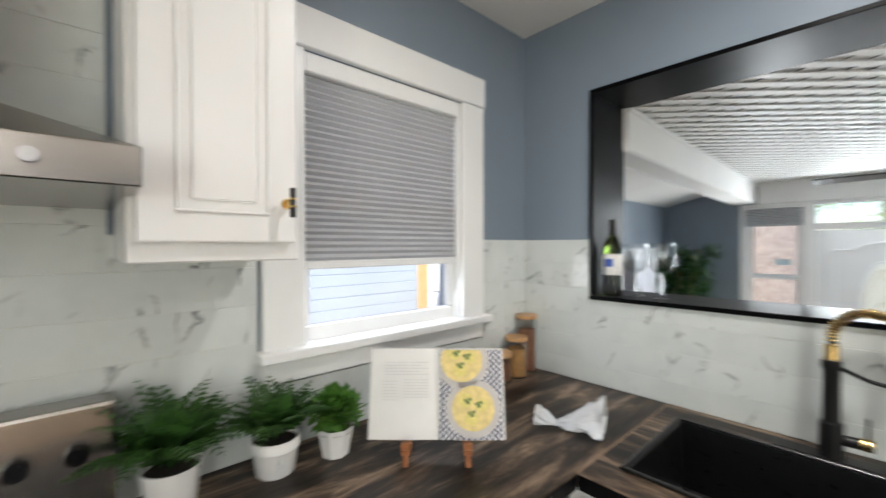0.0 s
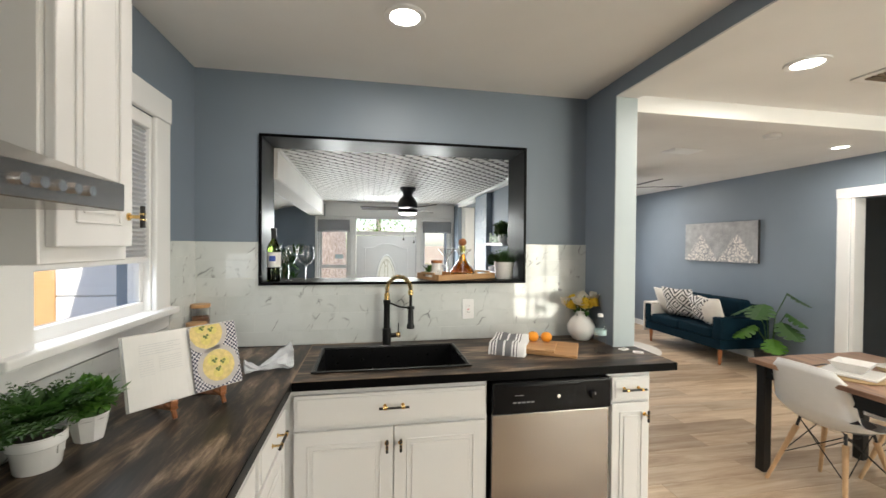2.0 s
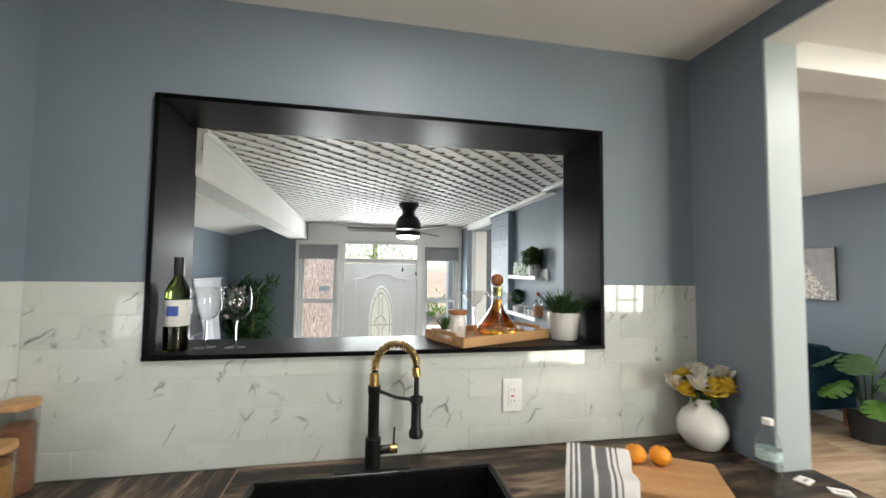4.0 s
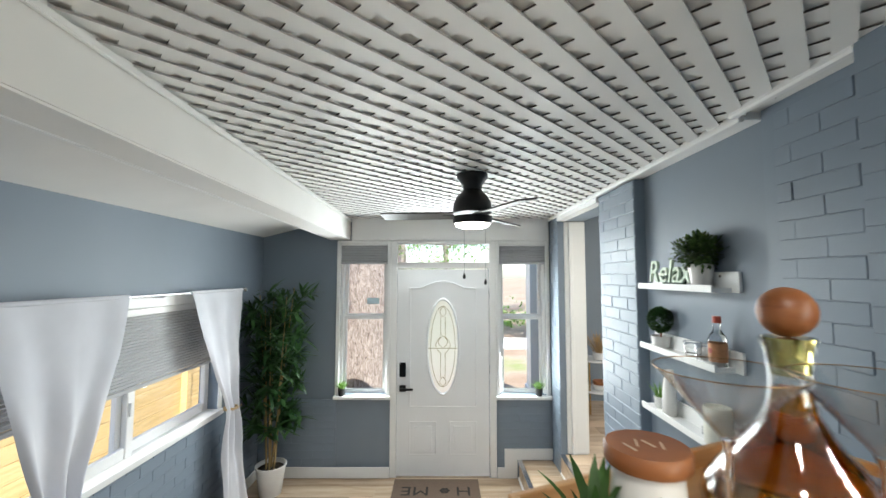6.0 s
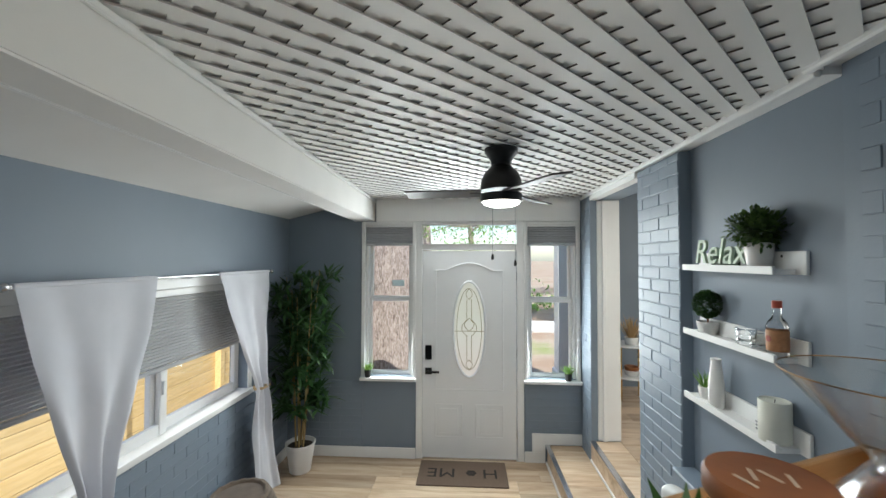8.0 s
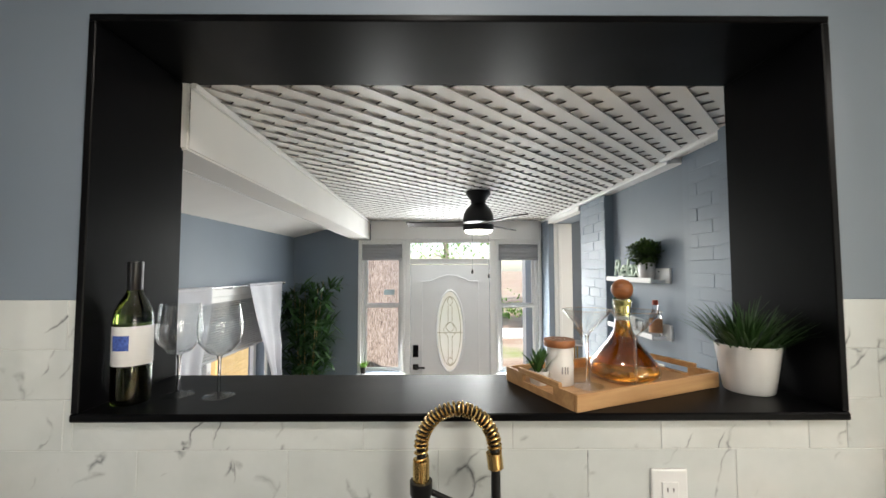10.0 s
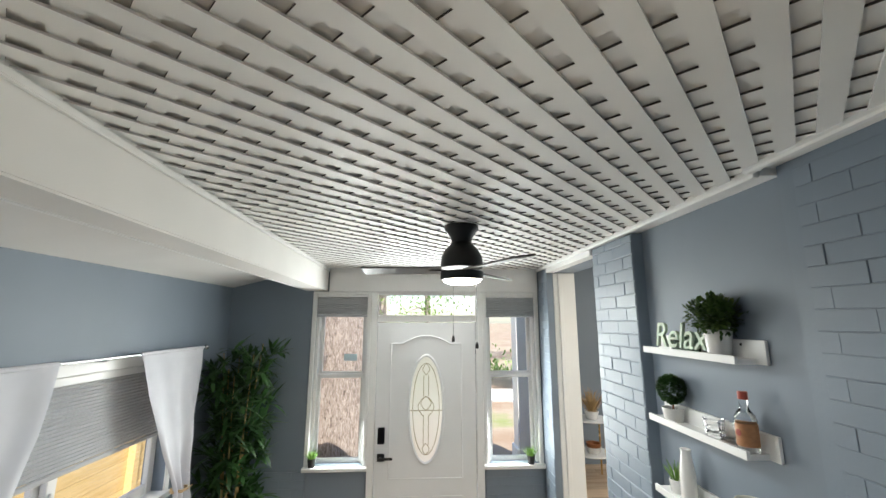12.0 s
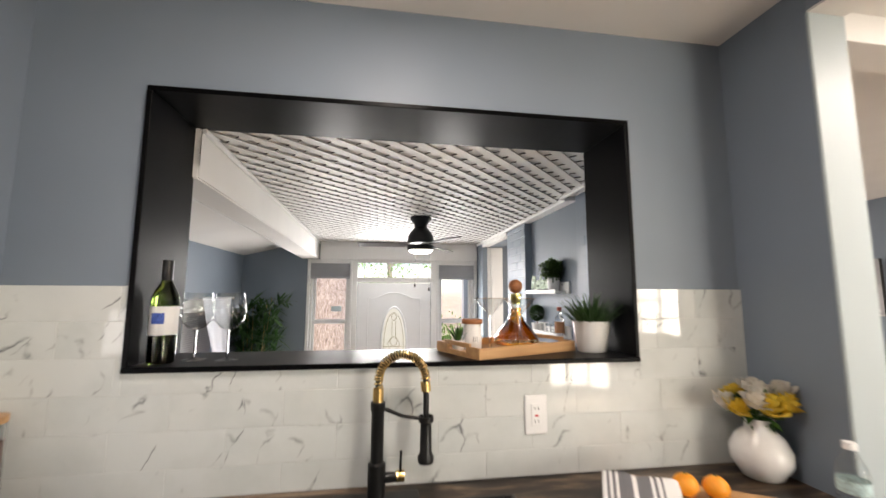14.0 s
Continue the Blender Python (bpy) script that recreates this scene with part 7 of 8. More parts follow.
# console beyond the porch opening
cs = thing("console_table", "white two-tier console table with brass legs", "console", 2.36, 6.2, 0)
for zz in (0.24, 0.58):
    part("shelf", lathe(B(), [(0, zz), (0.19, zz), (0.2, zz + 0.008), (0.19, zz + 0.02), (0, zz + 0.02)], 36), M_MARBLE, cs, "", True)
for k in range(4):
    a = radians(90 * k + 35)
    part("leg", tube(B(), [(0.16 * math.cos(a), 0.16 * math.sin(a), 0), (0.16 * math.cos(a), 0.16 * math.sin(a), 0.579)], 0.009, 10), M_BRASS, cs)
gp = thing("dried_grass_pot", "dried pampas grass in a white bowl on the console", "plant", 2.36, 6.16, 0.601)
part("bowl", lathe(B(), pot_profile(0.06, 0.075, 0.08), 28), M_CERAMIC, gp, "", True)
part("grass", tuft(R, 90, 0.05, 0.27, 0.008, 0.9), plain("dried_grass", (0.45, 0.30, 0.14), 0.9), gp, "", False, pose(0, 0, 0.07))
bs = thing("stacked_bowl", "white bowl holding a wooden dish on the lower shelf", "bowl", 2.36, 6.16, 0.261)
part("bowl", lathe(B(), pot_profile(0.06, 0.085, 0.06), 28), M_CERAMIC, bs, "", True)
part("dish", lathe(B(), [(0, 0.061), (0.07, 0.061), (0.075, 0.1), (0.07, 0.1), (0.06, 0.07), (0, 0.07)], 28), M_WALNUT, bs, "wooden dish", True)

# white seat back below the ledges
sc = thing("lounge_chair", "white rounded chair back beside the painted ledge", "chair", 1.30, 3.16, LOW, 20)
part("back", box(B(), -0.035, 0.035, -0.045, 0.045, 0.45, 1.055, 0.034, 5), M_PLASTIC, sc, "", True)
part("seat", box(B(), -0.24, 0.2, -0.22, 0.22, 0.42, 0.46, 0.015, 3), M_PLASTIC, sc, "", True)
for sx in (-0.2, 0.16):
    for sy in (-0.18, 0.18):
        part("leg", tube(B(), [(sx * 1.15, sy * 1.15, 0), (sx, sy, 0.42)], 0.013, 10), M_BEECH, sc)

# glazed back door behind the walker, unseen living window added round the fill lamp
for nm, lab, holes, yy in (("door_back", "white glazed back door with muntins", (2.85, 3.85, 0.05, 2.05), -2.66), ("window_back", "white back window with muntins", (4.1, 5.1, 0.8, 2.0), -2.66), ("window_living", "unseen white living room window added for the fill lamp", (3.0, 4.9, 0.7, 2.0), 6.68)):
    gd = thing(nm, lab, "door" if "door" in nm else "window", kind="structure")
    xa, xb, za, zb = holes
    q = B()
    box(q, xa, xa + 0.06, yy - 0.02, yy + 0.02, za, zb)
    box(q, xb - 0.06, xb, yy - 0.02, yy + 0.02, za, zb)
    box(q, xa + 0.06, xb - 0.06, yy - 0.02, yy + 0.02, za, za + 0.1)
    box(q, xa + 0.06, xb - 0.06, yy - 0.02, yy + 0.02, zb - 0.08, zb)
    part("stiles", q, M_WHITE, gd)
    for i in range(1, 3):
        xm = xa + (xb - xa) * i / 3
        part("muntin", box(B(), xm - 0.02, xm + 0.02, yy - 0.015, yy + 0.015, za + 0.1, zb - 0.08), M_WHITE, gd)
    for i in range(1, 4):
        zm = za + (zb - za) * i / 4
        part("muntin", box(B(), xa + 0.06, xb - 0.06, yy - 0.014, yy + 0.014, zm - 0.02, zm + 0.02), M_WHITE, gd)
    p = part("pane", box(B(), xa + 0.05, xb - 0.05, yy - 0.002, yy + 0.002, za + 0.09, zb - 0.07), M_GLASSPANE, gd)
    p.visible_shadow = False

# ---- outside ----
M_GRASSG = Mat("leaf_litter_ground", (0.2, 0.17, 0.12), 0.95)
gc = M_GRASSG.coord()
g1 = M_GRASSG.ramp(M_GRASSG.noise(gc, 0.5, 4), [(0.42, (0.26, 0.19, 0.14)), (0.56, (0.32, 0.27, 0.22)), (0.7, (0.20, 0.24, 0.09))])
M_GRASSG.colour(M_GRASSG.mix(0.5, g1, M_GRASSG.ramp(M_GRASSG.noise(gc, 30, 4), [(0.3, (0.5, 0.45, 0.4)), (0.7, (1, 1, 1))]), "MULTIPLY"))
M_GRASSG.bump(M_GRASSG.noise(gc, 25, 4), 0.6, 0.02)
# one sheet of ground to the horizon, with a hollow under the house
bm = B()
NX = [-400, -120, -40, -12, -6, -3, -1.34, 1.0, 3.0, 5.55, 8, 12, 40, 120, 400]
NY = [-400, -120, -40, -12, -6, -2.75, 0, 3, 5.58, 7, 9, 12, 20, 40, 120, 400]
gv = [[bm.verts.new((x, y, LOW - 0.16 + (0.1 * noise.noise((x * 0.13, y * 0.13, 0)) if (y > 8 or x < -5 or x > 9 or y < -5) else 0))) for x in NX] for y in NY]
for j in range(len(NY) - 1):
    for i in range(len(NX) - 1):
        bm.faces.new((gv[j][i], gv[j][i + 1], gv[j + 1][i + 1], gv[j + 1][i]))
solid("ground", bm, M_GRASSG.m, "brown leaf-strewn ground with patches of grass", "ground", "", "structure")
M_CONC = plain("pale_concrete", (0.55, 0.54, 0.52), 0.85, 0, 0.12, 6, 0.3)
setting("pavement", box(B(), -30, 30, 12.5, 14.2, LOW - 0.12, LOW - 0.05, 0.01), M_CONC, "pale concrete walk across the yard", "pavement")
setting("path", box(B(), 0.0, 1.2, 5.60, 7.4, LOW - 0.2, LOW - 0.04, 0.01), M_CONC, "concrete landing before the front door", "pavement")
setting("patio", box(B(), -2.6, -1.345, 2.0, 5.5, LOW - 0.2, LOW + 0.1), M_CONC, "pale concrete strip along the house", "pavement")

M_BARK = Mat("rough_grey_brown_bark", (0.25, 0.18, 0.15), 0.95)
bc = M_BARK.coord((1, 1, 0.22))
bn = M_BARK.noise(bc, 55, 6, 0.65, 1.2)
M_BARK.colour(M_BARK.ramp(bn, [(0.34, (0.14, 0.105, 0.09)), (0.5, (0.42, 0.35, 0.31)), (0.66, (0.62, 0.55, 0.51))]))
M_BARK.bump(bn, 1.0, 0.03)


def tree(name, label, x, y, trunk_r, height, crown_r, n, seed, lean=0.0):
    rng = random.Random(seed)
    th = thing(name, label, "tree", x, y, LOW - 0.16)
    pts, rad = [], []
    for i in range(14):
        t = i / 13
        pts.append((lean * t + 0.05 * math.sin(5 * t), 0.05 * math.sin(4 * t + 1), height * t))
        rad.append(trunk_r * (1.25 - 0.9 * t if t > 0.08 else 1.55 - 3.5 * t))
    bm = B()
    tube(bm, pts, rad, 48)
    for v in bm.verts:
        a = math.atan2(v.co.y, v.co.x)
        k = 1 + 0.07 * noise.noise((math.cos(a) * 5, math.sin(a) * 5, v.co.z * 0.8)) + 0.03 * noise.noise((math.cos(a) * 16, math.sin(a) * 16, v.co.z * 2))
        v.co.x *= k
        v.co.y *= k
    part("trunk", bm, M_BARK.m, th, "", "all")
    crown = B()
    for k in range(7):
        a = 2 * math.pi * k / 7 + rng.uniform(-0.3, 0.3)
        z0 = height * rng.uniform(0.5, 0.85)
        e = Vector((crown_r * 0.75 * math.cos(a), crown_r * 0.75 * math.sin(a), z0 + rng.uniform(-0.05, 0.3) * height))
        part("limb", tube(B(), [(0, 0, z0), (e.x * 0.5, e.y * 0.5, z0 * 0.6 + e.z * 0.45), e], [trunk_r * 0.4, trunk_r * 0.2, 0.02], 8), M_BARK.m, th)
        for c in range(6):
            p = Vector((0, 0, z0)).lerp(e, rng.uniform(0.4, 1.1)) + Vector((rng.gauss(0, 1), rng.gauss(0, 1), rng.gauss(0, 0.7))) * crown_r * 0.2
            for _ in range(n):
                v = Vector((rng.gauss(0, 1), rng.gauss(0, 1), rng.gauss(0, 0.7))) * crown_r * 0.17
                blade(crown, p + v, rng.uniform(0, 6.28), rng.uniform(0.5, 2.4), rng.uniform(0.10, 0.2), 0.07, rng.uniform(-0.3, 0.6), 2)
    part("crown", crown, M_LEAF_LIGHT, th)
    return th


tree("oak_tree", "thick-trunked old oak close to the porch window", -0.62, 7.1, 0.42, 9.0, 1.7, 40, 3)
tree("yard_tree", "leafy tree in line with the front door", 0.7, 18.5, 0.15, 5.0, 2.6, 60, 17)
tree("yard_tree", "leafy light green tree across the yard", 4.2, 15.0, 0.2, 4.2, 2.6, 90, 8)
tree("yard_tree", "tall leafy tree at the yard edge", -1.5, 21.0, 0.25, 7.5, 3.6, 90, 9)
tree("yard_tree", "leafy tree beside the street", 8.0, 24.0, 0.25, 7.0, 3.6, 90, 12)
hb = thing("hedge", "low green shrubs along the far yard", "hedge", 3.0, 15.5, LOW - 0.15, kind="stuff")
q = B()
rg_ = random.Random(4)
for k in range(26):
    cx, cy = rg_.uniform(-9, 9), rg_.uniform(-0.5, 2.5)
    for _ in range(110):
        v = Vector((rg_.gauss(0, 0.42), rg_.gauss(0, 0.4), abs(rg_.gauss(0, 0.42))))
        blade(q, (cx + v.x, cy + v.y, v.z), rg_.uniform(0, 6.28), rg_.uniform(0, 1.5), 0.16, 0.07, 0.3, 2)
part("shrub", q, M_LEAF_LIGHT, hb)
pp = thing("porch_post", "square white porch post outside the window", "post", 2.10, 8.0, LOW - 0.16)
part("shaft", box(B(), -0.15, 0.15, -0.15, 0.15, 0.0, 3.4, 0.008), M_WHITE, pp)
part("base_block", box(B(), -0.18, 0.18, -0.18, 0.18, 0.0, 0.3, 0.008), M_WHITE, pp)

# yellow board fence beside the porch
M_FENCE = wood("golden_fence_boards", (0.66, 0.47, 0.20), (0.82, 0.64, 0.34), 0.7, (40, 3, 40), 0.2)
fe = thing("board_fence", "tall new golden pine board fence", "fence", -2.75, 0, LOW - 0.16)
for i in range(14):
    part("board", box(B(), -0.012, 0.012, 3.55, 8.3, 0.02 + i * 0.148, 0.162 + i * 0.148, 0.003), M_FENCE, fe)
for yy in (3.65, 5.2, 6.7, 8.1):
    part("post", box(B(), 0.0125, 0.09, yy - 0.045, yy + 0.045, 0, 2.15, 0.004), M_FENCE, fe)

# neighbour house seen past the kitchen window
M_SIDING = paint("pale_blue_siding", (0.60, 0.68, 0.76), 0.6)
nh = thing("neighbour_house", "pale blue sided house next door with a tan corner board", "house", -4.2, 0, LOW - 0.16)
wl = part("wall", box(B(), -3.0, 0, -4, 7.0, 0, 3.4), M_SIDING, nh)
for i in range(22):
    part("siding_board", box(B(), 0.001, 0.016, -4, 6.9, 0.1 + i * 0.15, 0.245 + i * 0.15, 0.004), M_SIDING, nh)
M_TANBOARD = plain("tan_board", (0.60, 0.36, 0.16), 0.6)
part("corner_board", box(B(), 0.001, 0.03, 6.902, 7.1, 0, 3.4), M_TANBOARD, nh)
q = B()
rv = [q.verts.new(p) for p in ((0.4, -4.2, 3.35), (0.4, 7.3, 3.35), (-1.5, 7.3, 4.6), (-1.5, -4.2, 4.6), (-3.4, -4.2, 3.35), (-3.4, 7.3, 3.35))]
q.faces.new((rv[0], rv[1], rv[2], rv[3])), q.faces.new((rv[3], rv[2], rv[5], rv[4]))
bmesh.ops.solidify(q, geom=q.faces[:], thickness=0.08)
part("roof", q, plain("grey_shingles", (0.12, 0.12, 0.12), 0.9), nh)
# roof over the building itself
setting("roof_slab", box(box(box(box(B(), -1.36, 1.75, 1.95, 5.62, 2.31, 2.36), -0.74, 7.2, -2.9, 2.1, 2.62, 2.75), 1.7, 7.2, 2.1005, 5.6, 2.62, 2.75), 2.6, 7.2, 5.6005, 6.9, 2.62, 2.75), plain("roofing", (0.15, 0.15, 0.15), 0.9), "flat roof over the house", "roof")

# white boarded return wall outside the kitchen window
ew = setting("wall_return", box(B(), -1.21, -0.80, 1.72, 1.75, LOW - 0.16, 2.3), M_WHITE, "white boarded outer wall beside the kitchen window")
for i in range(13):
    part("siding_board", box(B(), -1.208, -0.80, 1.704, 1.7195, LOW - 0.15 + i * 0.19, LOW + 0.035 + i * 0.19, 0.004), M_WHITE, ew)

part("corner_board", box(B(), -1.30, -1.2105, 1.70, 1.755, LOW - 0.16, 2.3, 0.004), M_TANBOARD, ew, "tan corner board")

# ---- pieces of the setting ----
# ceiling lattice: two layers of slats at 45 degrees, in one mesh
bm = B()
STEP = 0.1206


def lattice_layer(bm, sign, start, slat, z0, z1):
    """Slats clipped to the ceiling's rectangle; start is the offset of one centre line."""
    X0, X1, Y0, Y1 = -0.34, 1.60, 2.075, 5.385
    c = start - 60 * STEP
    while c < 8.0:
        # centre line: points with sign * x - y = c, direction (1, sign)
        ts = []
        for lo, hi, p, dv in ((X0, X1, 0.0, 1.0), (Y0, Y1, -c, sign)):
            a, b_ = (lo - p) / dv, (hi - p) / dv
            ts.append((min(a, b_), max(a, b_)))
        t0, t1 = max(ts[0][0], ts[1][0]), min(ts[0][1], ts[1][1])
        if t1 - t0 > 0.03:
            h = slat / 4
            vs = []
            for t in (t0, t1):
                for s in (-1, 1):
                    for z in (z0, z1):
                        vs.append(bm.verts.new((t + s * h, -c + sign * t - s * h * sign, z)))
            # side faces get a darkened material in place of gap shade
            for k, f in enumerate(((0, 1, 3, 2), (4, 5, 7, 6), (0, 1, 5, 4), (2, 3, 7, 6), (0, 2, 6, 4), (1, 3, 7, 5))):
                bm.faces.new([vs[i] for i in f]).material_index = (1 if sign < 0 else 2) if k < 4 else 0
        c += STEP
    return bm


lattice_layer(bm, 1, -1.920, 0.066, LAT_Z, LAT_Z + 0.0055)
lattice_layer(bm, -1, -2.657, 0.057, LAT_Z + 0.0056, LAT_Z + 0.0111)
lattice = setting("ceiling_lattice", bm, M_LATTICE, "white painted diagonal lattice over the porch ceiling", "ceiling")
# shade in the gaps is coloured onto the slat sides, deeper in the upper layer
lattice.data.materials.append(wood("slat_edge_deep_shade", (0.05, 0.045, 0.04), (0.12, 0.11, 0.10), 0.9))
lattice.data.materials.append(wood("slat_edge_soft_shade", (0.34, 0.335, 0.33), (0.50, 0.49, 0.48), 0.8))

MESHES = {}


def piece(name, parent, size, m, material, bevel):
    """One small block of the given size, centred; alike blocks share a mesh."""
    key = (name, material.name, tuple(round(s, 3) for s in size))
    if key not in MESHES:
        x, y, z = size[0] / 2, size[1] / 2, size[2] / 2
        b_ = min(bevel, x * 0.9, y * 0.9, z * 0.45)
        q = bmesh.new()
        lo = [q.verts.new(p) for p in ((-x, -y, -z), (x, -y, -z), (x, y, -z), (-x, y, -z))]
        mi = [q.verts.new(p) for p in ((-x, -y, z - b_), (x, -y, z - b_), (x, y, z - b_), (-x, y, z - b_))]
        hi = [q.verts.new(p) for p in ((-x + b_, -y + b_, z), (x - b_, -y + b_, z), (x - b_, y - b_, z), (-x + b_, y - b_, z))]
        for a, c in ((lo, mi), (mi, hi)):
            for i in range(4):
                q.faces.new((a[i], a[(i + 1) % 4], c[(i + 1) % 4], c[i]))
        q.faces.new(hi)
        MESHES[key] = mesh_of(name, q, material)
    ob = new(name, MESHES[key])
    ob.parent = parent
    ob.matrix_local = m
    return ob


def course(name, parent, u0, u1, v0, v1, pw, ph, gap, thick, material, place, holes=(), bevel=0.0015, jitter=0.0, shift=0.5, seed=1, top_down=False):
    """Rows of pieces over a rectangle, less holes. place(u, v) gives the pose of a piece centred there."""
    rng = random.Random(seed)
    n = int(math.ceil((v1 - v0) / ph - 1e-6))
    for r in range(n):
        va = (v1 - (r + 1) * ph) if top_down else v0 + r * ph
        vb = va + ph
        va, vb = max(v0, va), min(v1, vb)
        u = u0 - (pw * shift if r % 2 else 0.0)
        if jitter:
            u -= rng.uniform(0, pw * jitter)
        while u < u1:
            a, c = max(u0, u), min(u1, u + pw)
            u += pw
            for p0, p1, q0, q1 in cuts(a, c, va, vb, holes):
                if p1 - p0 < 0.018 or q1 - q0 < 0.012:
                    continue
                piece(name, parent, (p1 - p0 - gap, q1 - q0 - gap, thick), place((p0 + p1) / 2, (q0 + q1) / 2, rng), material, bevel)


def on_y(y):
    """Facing -y, pieces' fronts standing towards the viewer."""
    return lambda u, v, rng: pose(u, y, v, 90)


def on_x(x, face):
    """Facing +x (face 1) or -x (face -1)."""
    return lambda u, v, rng: Matrix(((0, 0, face, x), (face, 0, 0, u), (0, 1, 0, v), (0, 0, 0, 1)))


# backsplash tiles
tb_ = setting("backsplash_rear", box(B(), LEFT_X + 0.001, MID_X, 1.7983, 1.8058, 0.911, 1.499), M_GROUT, "white marble-look tile backsplash behind the sink", "backsplash")
bmesh_holes = [(OP[0], OP[1], OP[2], 3)]
tb_.data = mesh_of("backsplash_rear", wall_y(B(), 1.7983, 1.8058, LEFT_X + 0.001, MID_X, 0.911, 1.499, bmesh_holes), M_GROUT)
course("tile", tb_, LEFT_X + 0.008, MID_X, 0.912, 1.50, 0.305, 0.1015, 0.0013, 0.006, M_TILE, on_y(1.8), bmesh_holes, 0.0008, top_down=True)
LH = [(0.605, 1.51, 1.16, 3), (0.62, 1.495, 1.09, 1.2)]
LH2 = LH + [(0.30, 3.0, 1.5, 3.0), (-3, -0.52, 1.5, 3)]
tl_ = setting("backsplash_side", wall_x(B(), LEFT_X + 0.0002, LEFT_X + 0.0077, -1.4, 1.80, 0.911, CEIL - 0.002, LH2), M_GROUT, "white marble-look tile backsplash under the window and behind the hood", "backsplash")
course("tile", tl_, -1.4, 1.797, 0.912, CEIL - 0.004, 0.305, 0.1015, 0.0013, 0.006, M_TILE, on_x(LEFT_X + 0.006, 1), LH2, 0.0008, seed=3)

# painted bricks
BW, BH, BG = 0.205, 0.068, 0.004


def rough_place(base, amount):
    return lambda u, v, rng: base(u, v, rng) @ pose(0, 0, rng.uniform(-amount, amount) * 0.5, rng.uniform(-1.2, 1.2), rng.uniform(-0.8, 0.8), rng.uniform(-0.6, 0.6))


course("brick", pilaster, 3.717, 4.196, LOW, 2.08, BW, BH, BG, 0.012, M_BLUE_BRICK, rough_place(on_x(1.6195, -1), 0.003), (), 0.004, seed=11)
course("brick", near_brick, 2.482, 2.84, LOW, 2.085, 0.2, 0.0607, 0.0025, 0.006, M_BLUE_BRICK, rough_place(on_x(1.6555, -1), 0.003), (), 0.0022, seed=12)
course("brick", near_brick, 2.075, 2.478, LOW, 2.085, 0.2, 0.0607, 0.0025, 0.005, M_BLUE_BRICK, rough_place(on_x(1.5455, -1), 0.002), (), 0.002, seed=18)
course("brick", far_column, 5.125, 5.38, LOW, 2.08, BW, BH, BG, 0.01, M_BLUE_BRICK, rough_place(on_x(1.607, -1), 0.003), (), 0.004, seed=13)
course("brick", dado, -1.17, -0.447, LOW + 0.11, 0.375, BW, BH, BG * 0.6, 0.006, M_BLUE_BRICK, rough_place(on_y(5.407), 0.001), (), 0.003, seed=14)
course("brick", dado, 1.09, 1.60, LOW + 0.11, 0.375, BW, BH, BG * 0.6, 0.006, M_BLUE_BRICK, rough_place(on_y(5.407), 0.001), (), 0.003, seed=15)
course("brick", dado2, 3.0, 5.40, LOW + 0.11, 0.468, BW, BH, BG * 0.6, 0.006, M_BLUE_BRICK, rough_place(on_x(-1.177, 1), 0.001), (), 0.003, seed=16)

# baseboards of the porch
for nm, q in (("baseboard", box(B(), -1.17, 0.065, 5.39, 5.402, LOW, LOW + 0.10, 0.004)), ("baseboard", box(B(), 1.081, 1.27, 5.39, 5.402, LOW, LOW + 0.10, 0.004)), ("baseboard", box(B(), -1.172, -1.16, 2.021, 5.389, LOW, LOW + 0.10, 0.004))):
    setting(nm, q, M_WHITE, "white baseboard", "baseboard")
setting("step_skirt", box(box(B(), 1.15, 1.27, 5.385, 5.401, LOW + 0.1, -0.07, 0.003), 1.27, 1.603, 5.385, 5.401, -0.17, -0.07, 0.003), M_WHITE, "white skirting over the steps", "trim")
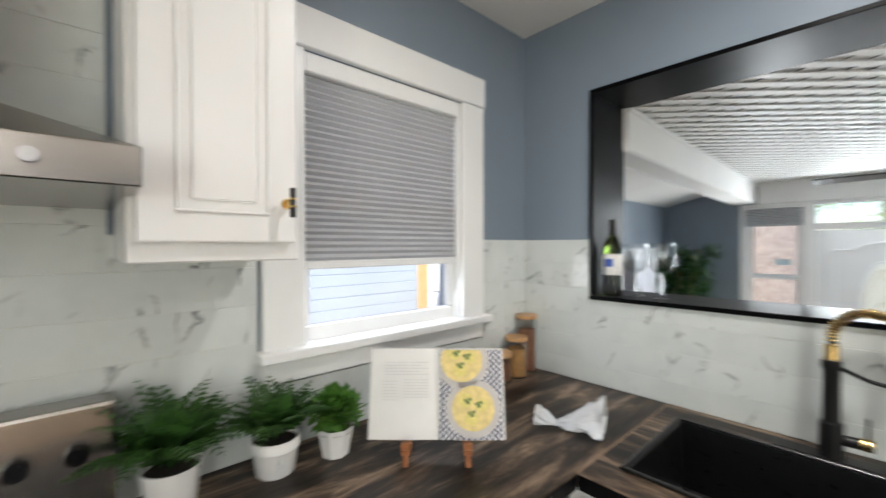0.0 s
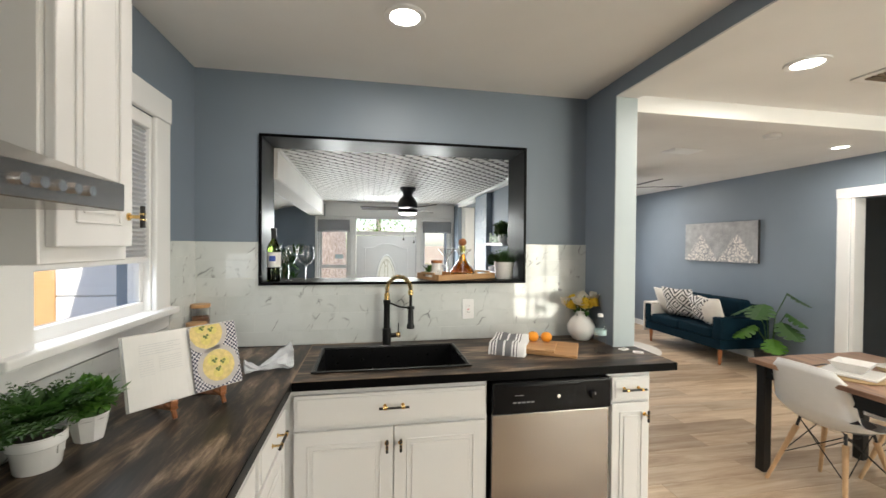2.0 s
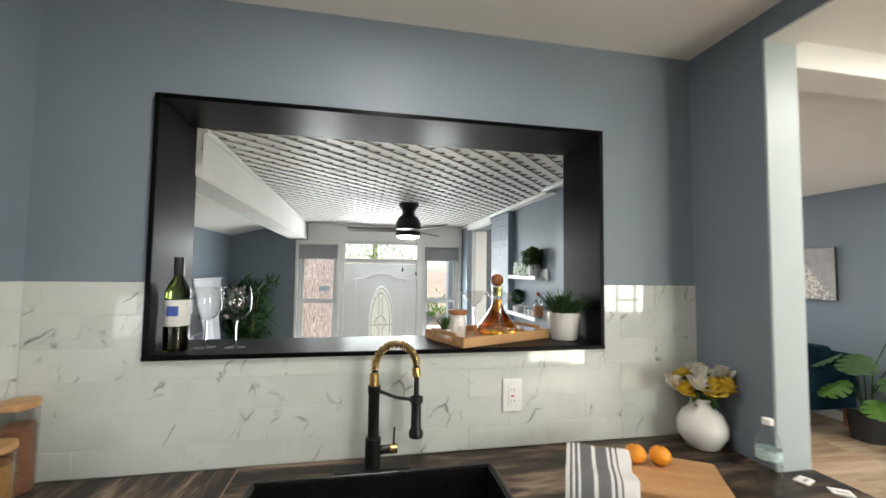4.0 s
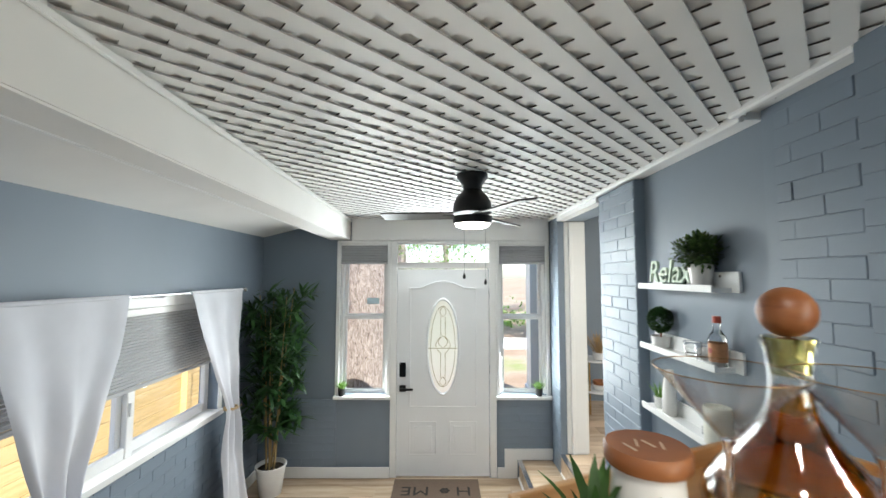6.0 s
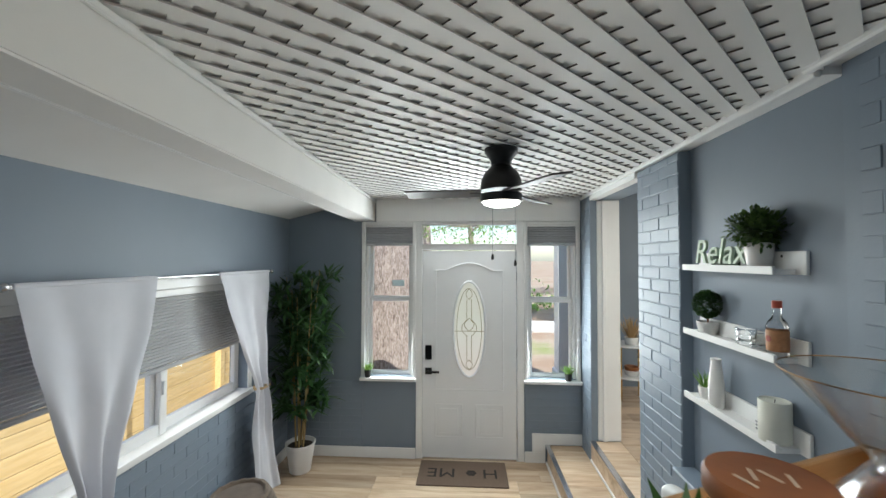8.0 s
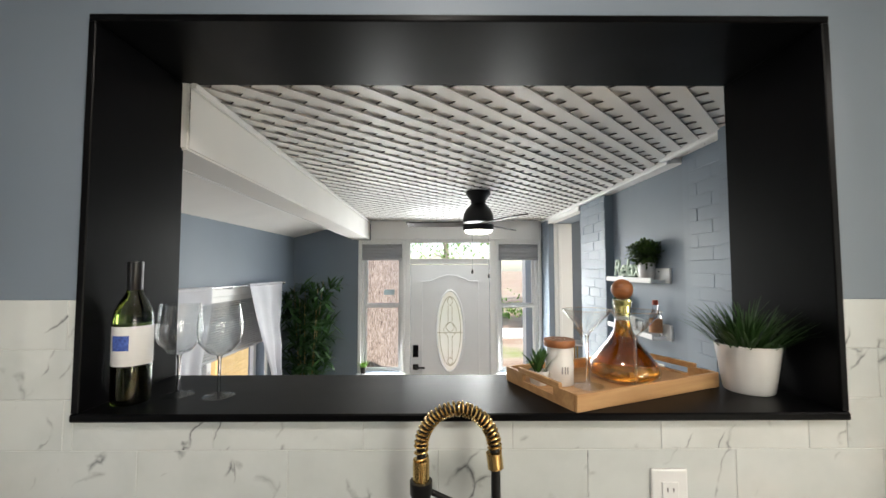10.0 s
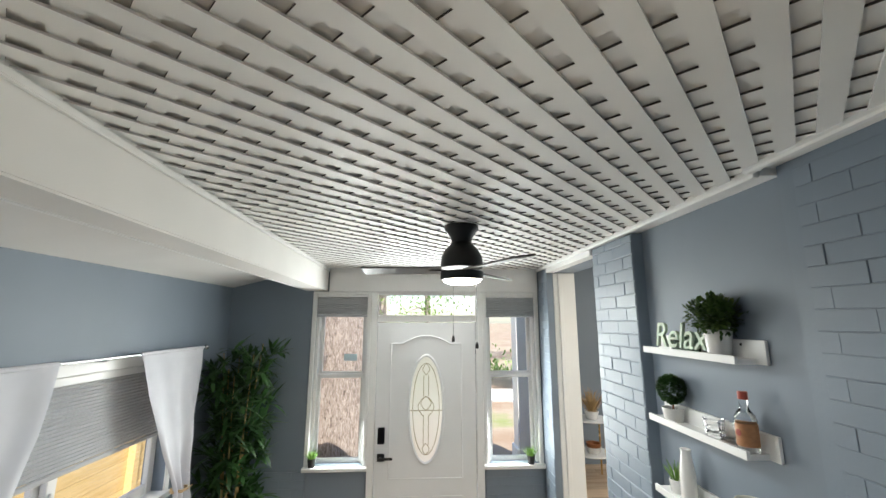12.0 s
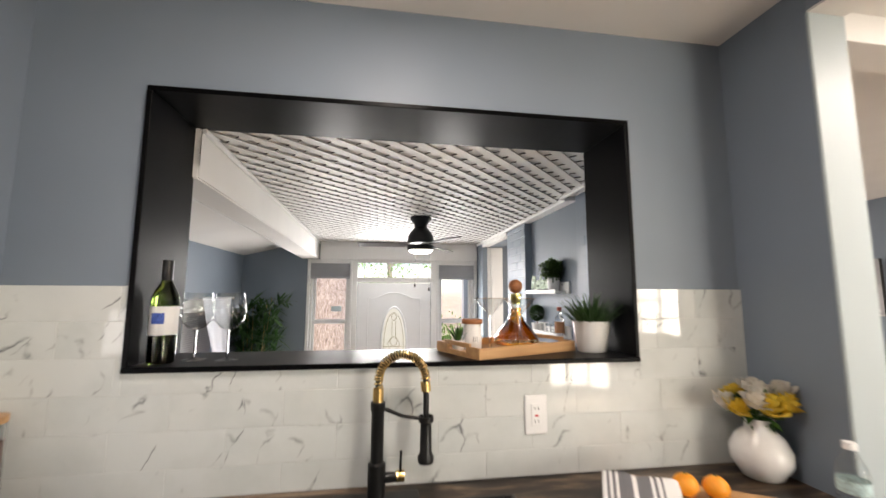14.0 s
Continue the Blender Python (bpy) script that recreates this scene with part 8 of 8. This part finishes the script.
# step up to the living room
stp = thing("step", "oak-faced step up from the porch with metal nosing", "step", kind="structure")
part("riser", box(B(), 1.285, 1.604, 4.20, 5.384, LOW, -0.182), M_FLOOR, stp)
part("riser_trim", box(B(), 1.272, 1.2845, 4.20, 5.384, LOW, LOW + 0.022, 0.003), M_WHITE, stp)
part("nosing", box(B(), 1.270, 1.31, 4.20, 5.384, -0.178, -0.1675, 0.003), M_CHROME, stp, "aluminium nosing")
part("upper_riser_trim", box(B(), 1.592, 1.6045, 4.20, 5.118, -0.1695, -0.15, 0.003), M_WHITE, stp)
part("upper_riser", box(B(), 1.6, 1.6045, 4.20, 5.118, -0.149, -0.013), M_FLOOR, stp)
part("upper_nosing", box(B(), 1.59, 1.635, 4.20, 5.118, -0.012, 0.0015, 0.003), M_CHROME, stp, "aluminium nosing")
setting("step_side_wall", box(B(), 1.28, 1.604, 4.17, 4.199, LOW, -0.17), M_WHITE, "white side of the step", "trim")

# floor planks, running along x


def flat(z):
    return lambda u, v, rng: pose(u, v, z)


fl_p = setting("floor_porch", box(B(), -1.18, 1.28, 2.02, 5.41, LOW - 0.0078, LOW - 0.006), M_GROUT, "pale oak plank floor of the porch", "floor")
course("plank", fl_p, -1.178, 1.60, 2.02, 5.408, 1.2, 0.18, 0.0015, 0.006, M_FLOOR, flat(LOW - 0.003), [(1.272, 1.7, 4.17, 5.5), (1.56, 1.7, 2.0, 3.72)], 0.001, 0.9, 0.0, 21)
course("plank", stp, 1.312, 1.591, 4.20, 5.384, 0.6, 0.18, 0.0015, 0.008, M_FLOOR, flat(-0.174), (), 0.001, 0.5, 0.0, 22)
fl_k = setting("floor", box(B(), -0.62, 5.5, -2.6, 1.80, -0.0078, -0.006), M_GROUT, "pale oak plank floor", "floor")
course("plank", fl_k, 0.06, 5.55, -2.6, 1.24, 1.2, 0.18, 0.0015, 0.006, M_FLOOR, flat(-0.003), (), 0.001, 0.9, 0.0, 23)
course("plank", fl_k, 1.846, 7.0, 1.24, 6.6, 1.2, 0.18, 0.0015, 0.006, M_FLOOR, flat(-0.003), (), 0.001, 0.9, 0.0, 24)
course("plank", fl_k, 1.636, 1.845, 4.21, 5.118, 1.2, 0.18, 0.0015, 0.006, M_FLOOR, flat(-0.003), (), 0.001, 0.5, 0.0, 25)
